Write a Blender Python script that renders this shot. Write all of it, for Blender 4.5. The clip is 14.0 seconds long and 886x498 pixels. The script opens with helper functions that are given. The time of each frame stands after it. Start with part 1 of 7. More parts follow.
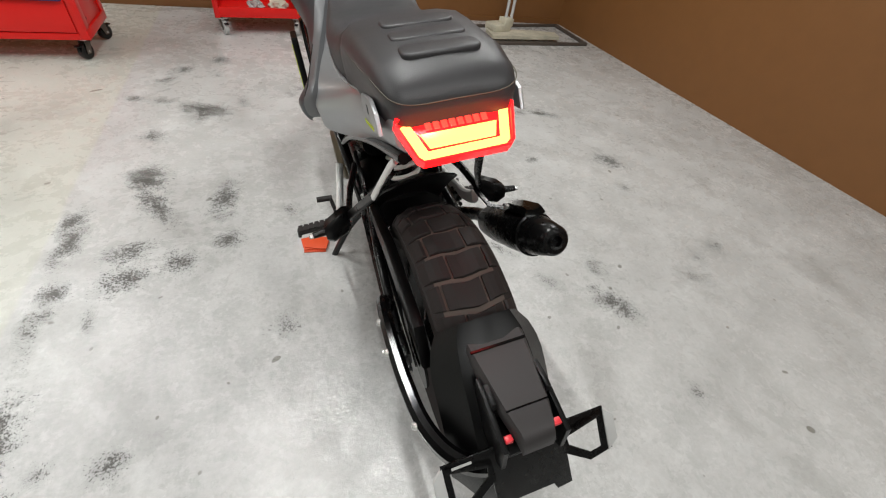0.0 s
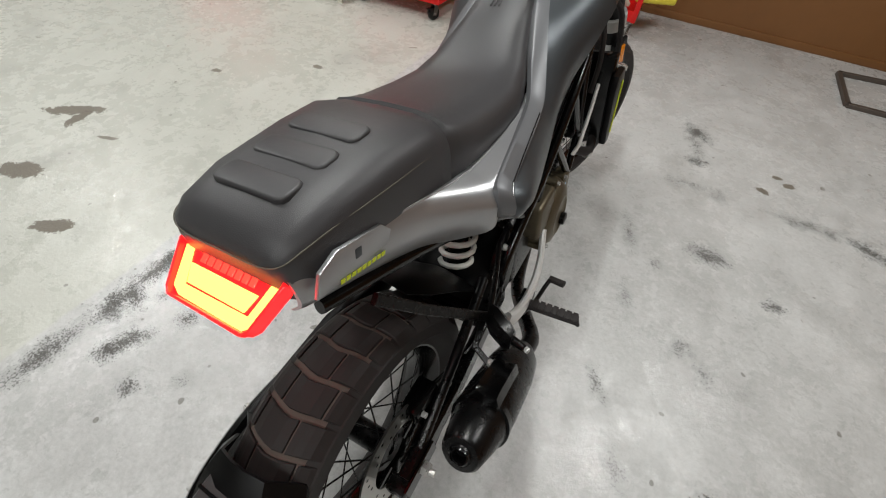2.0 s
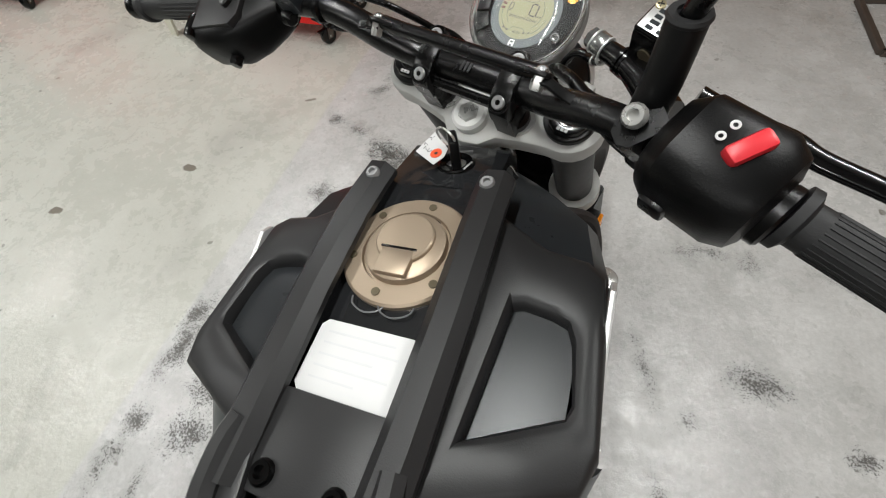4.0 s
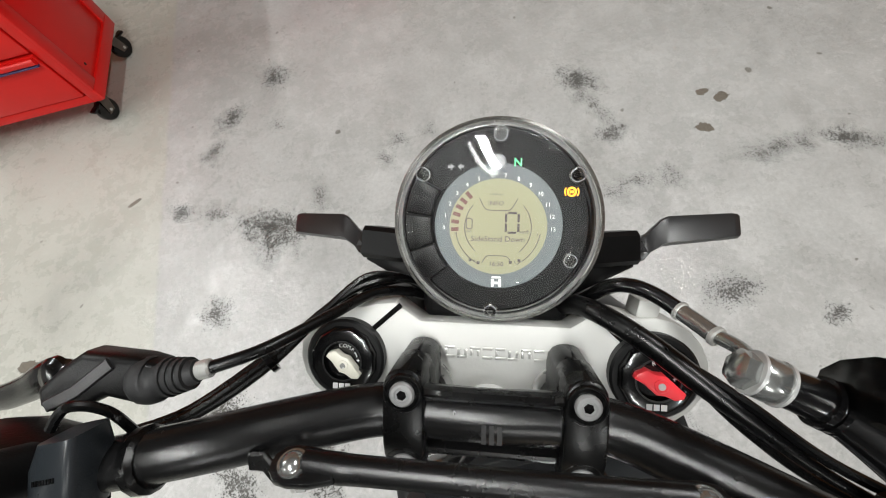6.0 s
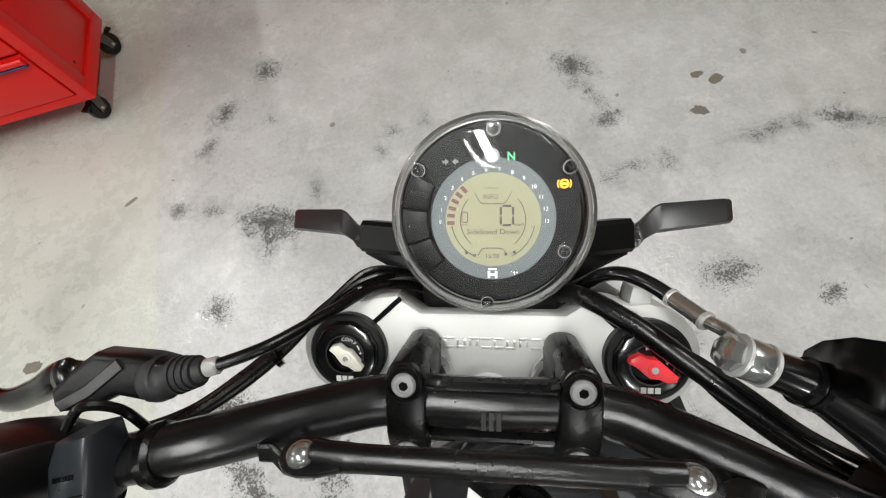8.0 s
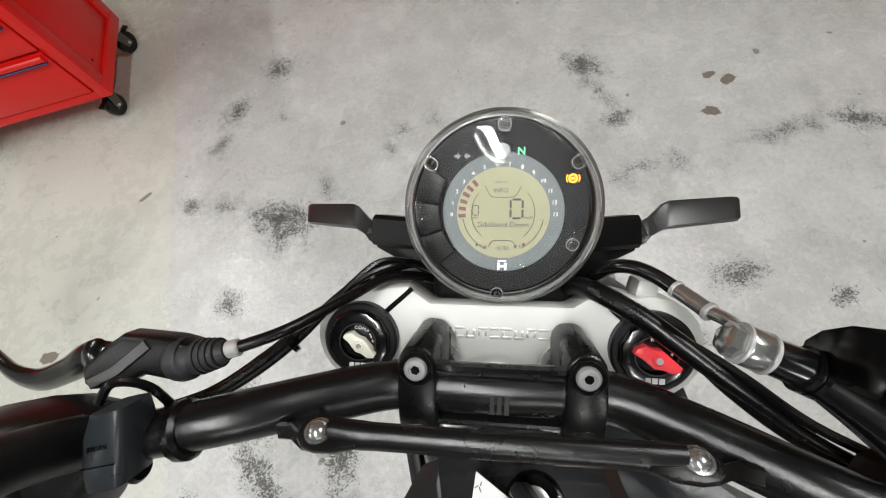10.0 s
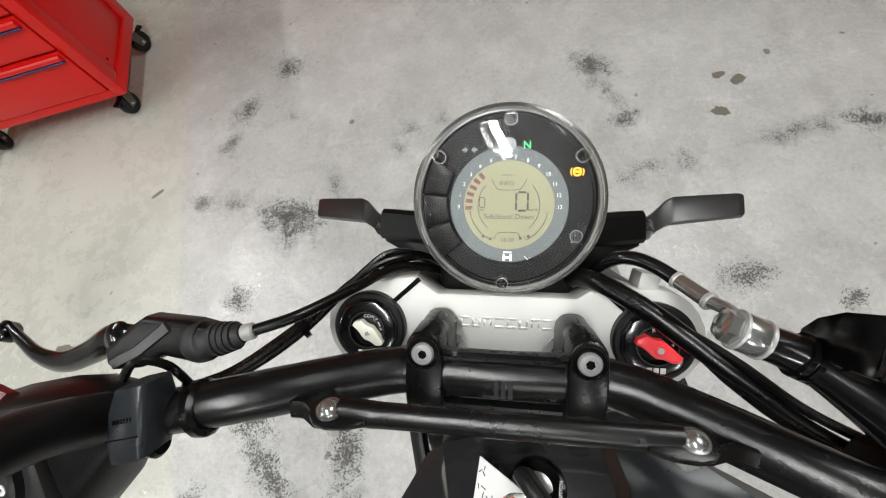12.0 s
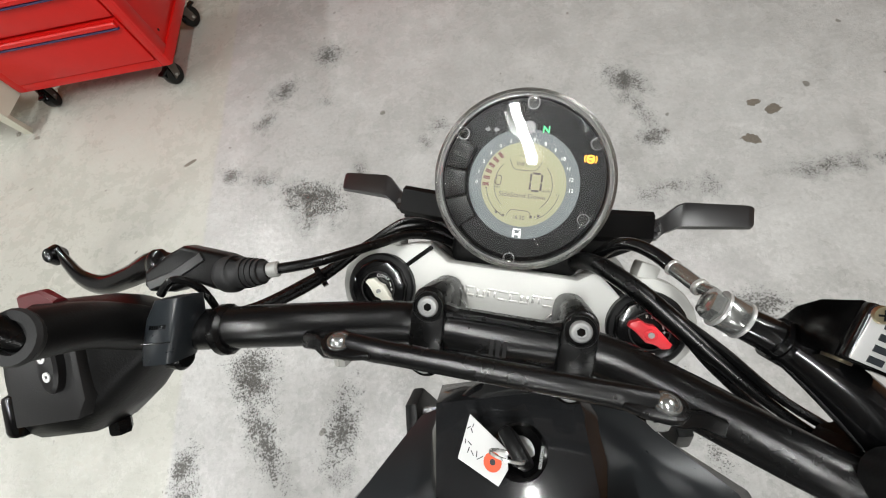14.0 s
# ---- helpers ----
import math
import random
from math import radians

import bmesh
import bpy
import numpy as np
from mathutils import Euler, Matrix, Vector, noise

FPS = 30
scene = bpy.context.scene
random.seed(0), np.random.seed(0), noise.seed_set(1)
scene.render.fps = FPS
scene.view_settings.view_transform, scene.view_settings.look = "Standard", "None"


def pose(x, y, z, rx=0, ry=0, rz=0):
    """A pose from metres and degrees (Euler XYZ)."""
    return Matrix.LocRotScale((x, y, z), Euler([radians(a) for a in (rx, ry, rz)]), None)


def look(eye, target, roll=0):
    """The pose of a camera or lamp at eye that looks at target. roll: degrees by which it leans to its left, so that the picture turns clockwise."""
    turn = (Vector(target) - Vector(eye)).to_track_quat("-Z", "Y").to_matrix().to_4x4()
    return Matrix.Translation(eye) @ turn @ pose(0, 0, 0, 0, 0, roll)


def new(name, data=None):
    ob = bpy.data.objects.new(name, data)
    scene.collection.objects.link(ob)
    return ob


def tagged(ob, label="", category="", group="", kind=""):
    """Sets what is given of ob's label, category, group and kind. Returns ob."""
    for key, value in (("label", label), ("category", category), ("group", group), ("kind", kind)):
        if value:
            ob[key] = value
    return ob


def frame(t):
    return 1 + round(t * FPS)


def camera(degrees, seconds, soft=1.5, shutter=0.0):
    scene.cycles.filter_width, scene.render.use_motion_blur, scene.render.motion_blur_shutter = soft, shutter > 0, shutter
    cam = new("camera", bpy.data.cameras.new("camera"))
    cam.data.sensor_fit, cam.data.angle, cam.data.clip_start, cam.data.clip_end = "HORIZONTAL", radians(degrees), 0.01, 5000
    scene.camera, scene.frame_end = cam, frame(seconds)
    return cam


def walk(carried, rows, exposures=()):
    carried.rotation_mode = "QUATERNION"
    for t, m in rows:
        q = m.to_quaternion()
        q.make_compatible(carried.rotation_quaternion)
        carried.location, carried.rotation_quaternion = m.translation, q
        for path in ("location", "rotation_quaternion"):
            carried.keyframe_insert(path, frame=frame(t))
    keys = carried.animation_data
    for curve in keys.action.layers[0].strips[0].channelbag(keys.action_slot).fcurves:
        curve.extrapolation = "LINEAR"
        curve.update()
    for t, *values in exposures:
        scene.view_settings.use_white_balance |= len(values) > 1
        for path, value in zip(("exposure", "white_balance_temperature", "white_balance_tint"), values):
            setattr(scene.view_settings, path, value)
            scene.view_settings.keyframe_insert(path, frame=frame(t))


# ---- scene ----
cam = camera(95.1, 14.0, soft=1.1)
PATH = [
    (0, (-0.317, -0.479, 1.081), (0.315, 0.844, -0.279), 9.8),
    (0.5, (-0.141, -0.502, 1.114), (0.094, 0.863, -0.329), 10.0),
    (1, (0.059, -0.501, 1.153), (-0.091, 0.812, -0.349), 8.9),
    (1.5, (0.151, -0.359, 1.172), (-0.253, 0.864, -0.358), 7.1),
    (2, (0.184, -0.147, 1.196), (-0.379, 0.997, -0.345), 4.8),
    (2.5, (0.193, 0.088, 1.218), (-0.464, 1.157, -0.339), 1.7),
    (3, (0.135, 0.333, 1.229), (-0.515, 1.358, -0.361), -1.4),
    (3.5, (0.049, 0.555, 1.24), (-0.526, 1.541, -0.403), -4.9),
    (3.8, (0.005, 0.671, 1.239), (-0.511, 1.653, -0.425), -7.3),
    (4, (-0.023, 0.748, 1.245), (-0.476, 1.708, -0.45), -7.9),
    (4.2, (-0.049, 0.809, 1.248), (-0.445, 1.754, -0.469), -9.1),
    (6.3, (-0.13, 1.101, 1.231), (-0.148, 1.85, -0.623), -16.0),
    (6.5, (-0.129, 1.101, 1.232), (-0.147, 1.841, -0.626), -16.4),
    (7, (-0.128, 1.098, 1.233), (-0.151, 1.823, -0.63), -17.2),
    (7.5, (-0.128, 1.095, 1.236), (-0.161, 1.816, -0.629), -17.6),
    (8, (-0.128, 1.095, 1.238), (-0.165, 1.818, -0.627), -17.6),
    (10.5, (-0.133, 1.085, 1.247), (-0.218, 1.816, -0.612), -20.1),
    (11, (-0.134, 1.083, 1.249), (-0.229, 1.817, -0.609), -20.6),
    (11.5, (-0.133, 1.082, 1.249), (-0.231, 1.818, -0.608), -20.8),
    (12, (-0.133, 1.079, 1.25), (-0.237, 1.816, -0.606), -21.1),
    (12.5, (-0.132, 1.079, 1.25), (-0.238, 1.818, -0.605), -21.0),
    (13, (-0.131, 1.076, 1.251), (-0.247, 1.818, -0.603), -20.9),
    (13.5, (-0.133, 1.068, 1.255), (-0.269, 1.816, -0.595), -20.2),
    (14, (-0.135, 1.049, 1.26), (-0.307, 1.809, -0.582), -19.0),
]
EXPOSURE = [(0.0, 0.26), (0.5, 0.06), (1.0, -0.06), (1.5, 0.0), (2.0, 0.07), (2.5, 0.12), (3.0, 0.10), (3.5, 0.07), (4.2, 0.0), (6.4, 0.17), (8.2, 0.16), (10.5, 0.15), (14.0, 0.15)]
walk(cam, [(t, look(e, g, r)) for t, e, g, r in PATH], EXPOSURE)

# ---- world and light ----
world = bpy.data.worlds.new("world")
scene.world = world
world.use_nodes = True
world.node_tree.nodes["Background"].inputs[0].default_value = (0.75, 0.8, 0.85, 1)
world.node_tree.nodes["Background"].inputs[1].default_value = 0.05
scene.view_settings.exposure = 0.0

CEILING = 2.75
# first four follow reflections; the last three are unseen lamps, added by guess
TUBES = [(-0.455, 0.70), (1.15, 1.75), (-3.1, 0.35), (-4.9, 1.0), (-2.6, 2.6), (-0.52, -2.2), (1.15, -2.2)]


def tube_light(x, y):
    lamp = bpy.data.lights.new("tube_light", "AREA")
    lamp.shape, lamp.size, lamp.size_y = "RECTANGLE", 0.05, 1.2
    lamp.energy, lamp.color = 34, (0.972, 0.985, 0.965)
    ob = new("tube_light", lamp)
    ob.matrix_world = pose(x, y, CEILING - 0.075, 0, 0, 4)


for spot in TUBES:
    tube_light(*spot)

# ---- materials ----
def nodes_of(name):
    m = bpy.data.materials.new(name)
    m.use_nodes = True
    t = m.node_tree
    return m, t, t.nodes["Principled BSDF"]


def link(t, a, b):
    t.links.new(a, b)


def coords(t, scale=(1, 1, 1), space="Object"):
    c = t.nodes.new("ShaderNodeTexCoord")
    m = t.nodes.new("ShaderNodeMapping")
    m.inputs["Scale"].default_value = scale
    link(t, c.outputs[space], m.inputs[0])
    return m.outputs[0]


def noise_node(t, vec, scale, detail=4, rough=0.55, distort=0.0):
    n = t.nodes.new("ShaderNodeTexNoise")
    n.inputs["Scale"].default_value = scale
    n.inputs["Detail"].default_value = detail
    n.inputs["Roughness"].default_value = rough
    n.inputs["Distortion"].default_value = distort
    link(t, vec, n.inputs["Vector"])
    return n.outputs["Fac"]


def ramp(t, fac, stops):
    r = t.nodes.new("ShaderNodeValToRGB")
    e = r.color_ramp.elements
    while len(e) < len(stops):
        e.new(0.5)
    for k, (pos, col) in zip(e, stops):
        k.position = pos
        k.color = (*col, 1) if len(col) == 3 else col
    link(t, fac, r.inputs[0])
    return r.outputs[0]


def mixer(t, fac, a, b, mode="MIX"):
    m = t.nodes.new("ShaderNodeMix")
    m.data_type, m.blend_type = "RGBA", mode
    for sock, v in ((m.inputs[0], fac), (m.inputs[6], a), (m.inputs[7], b)):
        if isinstance(v, (int, float)):
            sock.default_value = v
        elif isinstance(v, tuple):
            sock.default_value = (*v, 1)
        else:
            link(t, v, sock)
    return m.outputs[2]


def bump(t, b, height, strength, dist=0.001):
    n = t.nodes.new("ShaderNodeBump")
    n.inputs["Strength"].default_value = strength
    n.inputs["Distance"].default_value = dist
    link(t, height, n.inputs["Height"])
    link(t, n.outputs[0], b.inputs["Normal"])


def surface(name, color, rough, metal=0.0, grain=0.0, grain_scale=400, wear=0.15, coat=0.0, spec=0.4):
    """A surface with two scales of variation: blotches in colour and gloss, and a fine relief."""
    m, t, b = nodes_of(name)
    v = coords(t)
    big = noise_node(t, v, 9, 5)
    fine = noise_node(t, v, 90, 4)
    dark = tuple(c * (1 - wear) for c in color)
    light = tuple(min(1, c * (1 + wear)) for c in color)
    col = mixer(t, big, dark, light)
    link(t, mixer(t, 0.25, col, mixer(t, fine, dark, light)), b.inputs["Base Color"])
    r = t.nodes.new("ShaderNodeMapRange")
    r.inputs["To Min"].default_value, r.inputs["To Max"].default_value = max(0.02, rough - 0.09), min(1, rough + 0.09)
    link(t, mixer(t, 0.5, big, fine), r.inputs["Value"])
    link(t, r.outputs[0], b.inputs["Roughness"])
    b.inputs["Metallic"].default_value = metal
    b.inputs["Coat Weight"].default_value = coat
    b.inputs["Coat Roughness"].default_value = 0.08
    b.inputs["Specular IOR Level"].default_value = spec
    if grain:
        bump(t, b, noise_node(t, v, grain_scale, 3), grain, 0.0006)
    return m


def glowing(name, color, strength, base=(0.02, 0.02, 0.02), rough=0.25):
    m, t, b = nodes_of(name)
    b.inputs["Base Color"].default_value = (*base, 1)
    b.inputs["Emission Color"].default_value = (*color, 1)
    b.inputs["Emission Strength"].default_value = strength
    b.inputs["Roughness"].default_value = rough
    return m


def concrete():
    m, t, b = nodes_of("worn_concrete")
    v = coords(t)
    big = noise_node(t, v, 0.8, 6, 0.6)
    mid = noise_node(t, v, 5, 8, 0.7, 0.3)
    fine = noise_node(t, v, 60, 6, 0.75)
    base = ramp(t, big, [(0.3, (0.42, 0.42, 0.41)), (0.7, (0.56, 0.56, 0.55))])
    base = mixer(t, 0.55, base, ramp(t, mid, [(0.32, (0.33, 0.33, 0.32)), (0.5, (0.48, 0.48, 0.47)), (0.66, (0.66, 0.66, 0.65))]))
    base = mixer(t, 0.30, base, ramp(t, fine, [(0.3, (0.22, 0.215, 0.20)), (0.7, (0.68, 0.675, 0.66))]))
    # bare strip along one side, yellower than the grey coating
    sep = t.nodes.new("ShaderNodeSeparateXYZ")
    link(t, v, sep.inputs[0])
    wob = t.nodes.new("ShaderNodeMath")
    wob.operation = "MULTIPLY_ADD"
    link(t, noise_node(t, v, 6, 5), wob.inputs[0])
    wob.inputs[1].default_value = 0.03
    link(t, sep.outputs[0], wob.inputs[2])
    side = t.nodes.new("ShaderNodeMapRange")
    side.inputs["From Min"].default_value, side.inputs["From Max"].default_value = -1.115, -1.13
    link(t, wob.outputs[0], side.inputs["Value"])
    base = mixer(t, mixer(t, 1.0, side.outputs[0], (0.6, 0.6, 0.6), "MULTIPLY"), base, (0.50, 0.505, 0.43))
    # grey clouds of ground-in rubber dust
    d = coords(t, (1.0, 0.6, 1.0))
    cloud = ramp(t, noise_node(t, d, 3.1, 5, 0.6, 0.5), [(0.55, (0, 0, 0)), (0.75, (1, 1, 1))])
    base = mixer(t, mixer(t, 1.0, cloud, (0.42, 0.42, 0.42), "MULTIPLY"), base, (0.20, 0.195, 0.18))
    grit = ramp(t, noise_node(t, v, 150, 4, 0.85), [(0.60, (0, 0, 0)), (0.68, (1, 1, 1))])
    base = mixer(t, mixer(t, 1.0, mixer(t, 1.0, cloud, grit, "MULTIPLY"), (0.8, 0.8, 0.8), "MULTIPLY"), base, (0.05, 0.05, 0.045))
    # fine dirt everywhere, thinner than in the clouds
    dirt = ramp(t, noise_node(t, v, 95, 6, 0.85), [(0.62, (0, 0, 0)), (0.70, (1, 1, 1))])
    base = mixer(t, mixer(t, 1.0, dirt, (0.42, 0.42, 0.42), "MULTIPLY"), base, (0.13, 0.125, 0.11))
    chalk = ramp(t, noise_node(t, v, 42, 8, 0.8, 0.5), [(0.60, (0, 0, 0)), (0.68, (1, 1, 1))])
    base = mixer(t, mixer(t, 1.0, chalk, (0.30, 0.30, 0.30), "MULTIPLY"), base, (0.78, 0.78, 0.77))
    # small dark pits
    pit = ramp(t, noise_node(t, v, 19, 1, 0.3), [(0.775, (0, 0, 0)), (0.79, (1, 1, 1))])
    base = mixer(t, mixer(t, 1.0, pit, (0.7, 0.7, 0.7), "MULTIPLY"), base, (0.10, 0.09, 0.07))
    link(t, base, b.inputs["Base Color"])
    gloss = ramp(t, mixer(t, 0.5, noise_node(t, v, 2.4, 6, 0.7, 0.4), noise_node(t, v, 17, 7, 0.75, 0.3)), [(0.42, (0.50, 0.50, 0.50)), (0.56, (0.13, 0.13, 0.13))])
    link(t, gloss, b.inputs["Roughness"])
    b.inputs["Specular IOR Level"].default_value = 0.68
    bump(t, b, mixer(t, 0.35, noise_node(t, v, 10, 6, 0.6), fine), 0.55, 0.006)
    return m


def floor_mark(name, color, spread, reach, hard, scale, strength, film, contrast=2.6, rough=0.6):
    """A flat mark: grains that lie dense in its middle and thin out to its edge."""
    m, t, b = nodes_of(name)
    v = coords(t)
    dark = tuple(c * 0.5 for c in color)
    link(t, mixer(t, noise_node(t, v, 140, 3), dark, tuple(c * 1.6 for c in color)), b.inputs["Base Color"])
    b.inputs["Roughness"].default_value = rough
    uv = t.nodes.new("ShaderNodeUVMap")
    uv.uv_map = "mark"
    ln = t.nodes.new("ShaderNodeVectorMath")
    ln.operation = "LENGTH"
    link(t, uv.outputs[0], ln.inputs[0])

    def combine(op, a, f, c):
        n = t.nodes.new("ShaderNodeMath")
        n.operation = op
        for sock, val in zip(n.inputs, (a, f, c)):
            if isinstance(val, (int, float)):
                sock.default_value = val
            else:
                link(t, val, sock)
        return n.outputs[0]

    slow = combine("MULTIPLY_ADD", noise_node(t, v, 24, 6, 0.7), 1.1, combine("MULTIPLY", ln.outputs["Value"], -spread, 0))
    grains = combine("MULTIPLY_ADD", combine("SUBTRACT", noise_node(t, v, scale, 4, 0.8), 0.5, 0), contrast, combine("ADD", slow, 0.5, 0))

    def step(value, low, width):
        r = t.nodes.new("ShaderNodeMapRange")
        r.inputs["From Min"].default_value, r.inputs["From Max"].default_value = low, low + width
        link(t, value, r.inputs["Value"])
        return r.outputs[0]

    specks = step(grains, reach, hard)
    haze = combine("MULTIPLY", step(slow, 0.0, 0.5), film, 0)
    body = combine("MAXIMUM", specks, haze, 0)
    rim = t.nodes.new("ShaderNodeMapRange")
    rim.inputs["From Min"].default_value, rim.inputs["From Max"].default_value = 1.0, 0.8
    link(t, ln.outputs["Value"], rim.inputs["Value"])
    a = combine("MULTIPLY", body, combine("MULTIPLY", rim.outputs[0], strength, 0), 0)
    link(t, a, b.inputs["Alpha"])
    return m


M_FLOOR = concrete()
M_WALL = surface("brown_panel", (0.190, 0.082, 0.025), 0.5, wear=0.12, grain=0.15, grain_scale=60)
M_CEIL = surface("ceiling_paint", (0.26, 0.26, 0.26), 0.8, wear=0.05)
M_BLACK = surface("black_plastic", (0.0026, 0.0026, 0.0027), 0.36, grain=0.3, grain_scale=700, spec=0.2)
M_GLOSSBLACK = surface("black_gloss", (0.0014, 0.0014, 0.0015), 0.16, wear=0.1, spec=0.4)
M_SATIN = surface("black_satin_metal", (0.0018, 0.0018, 0.0019), 0.28, grain=0.15, grain_scale=900, spec=0.3)
M_SEAT = surface("seat_vinyl", (0.038, 0.0368, 0.0386), 0.40, grain=0.5, grain_scale=900, spec=0.42)
M_RUBBER = surface("tyre_rubber", (0.020, 0.0168, 0.0160), 0.6, grain=0.3, grain_scale=300, wear=0.3, spec=0.24)
M_GREY = surface("grey_metallic_paint", (0.36, 0.363, 0.37), 0.33, metal=0.7, wear=0.05)
M_DARK = surface("dark_metallic_paint", (0.060, 0.067, 0.073), 0.36, metal=0.5, wear=0.05)
M_SILVER = surface("silver_satin", (0.47, 0.47, 0.45), 0.52, metal=0.2, wear=0.06, grain=0.1)
M_ALU = surface("brushed_aluminium", (0.60, 0.60, 0.59), 0.32, metal=0.65, wear=0.08)
M_STEEL = surface("zinc_steel", (0.52, 0.52, 0.50), 0.28, metal=0.6, wear=0.12)
M_BRONZE = surface("bronze_anodised", (0.36, 0.285, 0.21), 0.42, metal=0.6, wear=0.08)
M_ENGINE = surface("engine_bronze", (0.12, 0.10, 0.065), 0.42, metal=0.6, wear=0.15)
M_WHITE = surface("white_enamel", (0.72, 0.71, 0.66), 0.35, wear=0.06)
M_RED = surface("red_enamel", (0.66, 0.010, 0.008), 0.32, wear=0.12, coat=0.1, spec=0.3)
M_REDPLASTIC = surface("red_plastic", (0.62, 0.03, 0.04), 0.35, wear=0.05)
M_ORANGE = surface("orange_plastic", (0.70, 0.085, 0.025), 0.45, wear=0.12)
M_AMBER = surface("amber_reflector", (0.8, 0.25, 0.01), 0.2, wear=0.05)
M_YELLOW = surface("acid_yellow", (0.62, 0.72, 0.02), 0.4, wear=0.05)
M_PAPER = surface("paper_label", (0.58, 0.58, 0.575), 0.5, wear=0.03)
M_CREAM = surface("chipped_cream_paint", (0.50, 0.47, 0.37), 0.6, wear=0.75, grain=0.4, grain_scale=120)
M_BLUE = surface("blue_trim", (0.035, 0.026, 0.10), 0.35, wear=0.1)
M_TUBE = glowing("tube_glow", (1.0, 0.97, 0.92), 6.0, (0.8, 0.8, 0.8))
M_LAMP = glowing("tail_glow", (1.0, 0.36, 0.07), 4.6, (0.5, 0.05, 0.01))
M_LAMPRED = glowing("tail_red", (1.0, 0.004, 0.005), 4.0, (0.5, 0.01, 0.01))

M_COVER = surface("grey_black_plastic", (0.014, 0.0135, 0.014), 0.3, wear=0.08, grain=0.15, grain_scale=800)
M_LAMPCOVER = surface("matt_cover_plastic", (0.034, 0.031, 0.031), 0.5, wear=0.08, grain=0.15, grain_scale=800, spec=0.2)
M_REFLECT = surface("grey_reflector", (0.42, 0.42, 0.41), 0.35, wear=0.05)
M_BRASS = surface("brass", (0.55, 0.38, 0.12), 0.3, metal=1.0, wear=0.1)
M_GREYLIGHT = surface("light_grey_satin", (0.30, 0.30, 0.30), 0.42, metal=0.3, wear=0.04)
M_STRIPE = surface("stripe_grey", (0.13, 0.132, 0.138), 0.42, metal=0.35, wear=0.04)
M_BEZEL = surface("bezel_grey", (0.17, 0.17, 0.165), 0.3, metal=0.5, wear=0.06)
M_THREAD = surface("dull_thread", (0.10, 0.09, 0.07), 0.8, wear=0.1)
M_LAMPCELL = glowing("lamp_cells", (1.0, 0.05, 0.03), 2.2, (0.4, 0.01, 0.01))
M_GLOSSTOP = surface("gloss_dark_paint", (0.013, 0.0135, 0.0145), 0.13, wear=0.04, coat=0.6)
M_BRONZELIGHT = surface("bronze_light", (0.40, 0.32, 0.24), 0.45, metal=0.8, wear=0.06)
M_RACK = surface("rack_plastic", (0.017, 0.0168, 0.0172), 0.40, grain=0.2, grain_scale=900, wear=0.1, spec=0.32)

M_CAST = surface("cast_aluminium", (0.72, 0.72, 0.70), 0.42, metal=0.15, wear=0.1, grain=0.2, grain_scale=500)
M_BLUELIGHT = surface("pale_blue_print", (0.35, 0.55, 0.72), 0.4, wear=0.05)
M_INK = surface("dark_ink", (0.03, 0.03, 0.035), 0.6)
M_CAPBLACK = surface("anodised_black", (0.0022, 0.0022, 0.0024), 0.2, wear=0.05, coat=0.4)
M_CREAMKNOB = surface("cream_knob", (0.62, 0.60, 0.52), 0.4, wear=0.05)
M_BARBLACK = surface("powder_coat_black", (0.0035, 0.0035, 0.0037), 0.26, grain=0.28, grain_scale=800, wear=0.2, spec=0.4)
M_GRIP = surface("grip_rubber", (0.019, 0.019, 0.0195), 0.52, grain=0.25, grain_scale=800, spec=0.26)
M_BOOT = surface("boot_rubber", (0.006, 0.006, 0.0062), 0.42, grain=0.15, grain_scale=700, spec=0.2)
M_SCREW = surface("dull_screw_steel", (0.28, 0.28, 0.28), 0.38, metal=0.5, wear=0.15)
M_PALEINK = surface("pale_ink", (0.545, 0.55, 0.555), 0.6)
M_SHEEN = surface("slate_sheen_paint", (0.020, 0.022, 0.024), 0.3, metal=0.2, wear=0.04)
M_ZINC = surface("grey_zinc", (0.42, 0.43, 0.42), 0.2, metal=0.9, wear=0.1)
M_WINE = surface("dark_red_plastic", (0.09, 0.012, 0.014), 0.35)
M_SLATE = surface("slate_plastic", (0.015, 0.018, 0.021), 0.3, grain=0.15, grain_scale=800)
M_BRASSY = surface("zinc_yellow", (0.62, 0.55, 0.36), 0.3, metal=1.0)
M_MIRROR = surface("mirror_glass", (0.9, 0.9, 0.9), 0.02, metal=1.0, wear=0.0)
M_FACE = surface("smoked_face", (0.0055, 0.0054, 0.0058), 0.55, wear=0.05, spec=0.12)
M_FIELD = surface("grey_print", (0.076, 0.086, 0.089), 0.5, wear=0.04, spec=0.15)
M_LCD = glowing("display_backlight", (0.50, 0.48, 0.27), 0.05, (0.135, 0.132, 0.082), 0.75)
M_PRINT = surface("white_print", (0.5, 0.51, 0.51), 0.5, wear=0.03)
M_DIMPRINT = surface("dim_print", (0.14, 0.14, 0.145), 0.5, wear=0.03)
M_SEGMENT = surface("display_segment", (0.030, 0.022, 0.024), 0.6)
M_REVBAR = surface("rev_segment", (0.075, 0.028, 0.024), 0.6)
M_GREEN = glowing("green_lamp", (0.05, 0.9, 0.25), 1.4)
M_WARN = glowing("amber_lamp", (1.0, 0.42, 0.02), 2.2)


def clear(name, rough, tint=(1, 1, 1)):
    m, t, b = nodes_of(name)
    b.inputs["Base Color"].default_value = (*tint, 1)
    b.inputs["Transmission Weight"].default_value = 1.0
    b.inputs["Roughness"].default_value = rough
    b.inputs["IOR"].default_value = 1.49
    return m


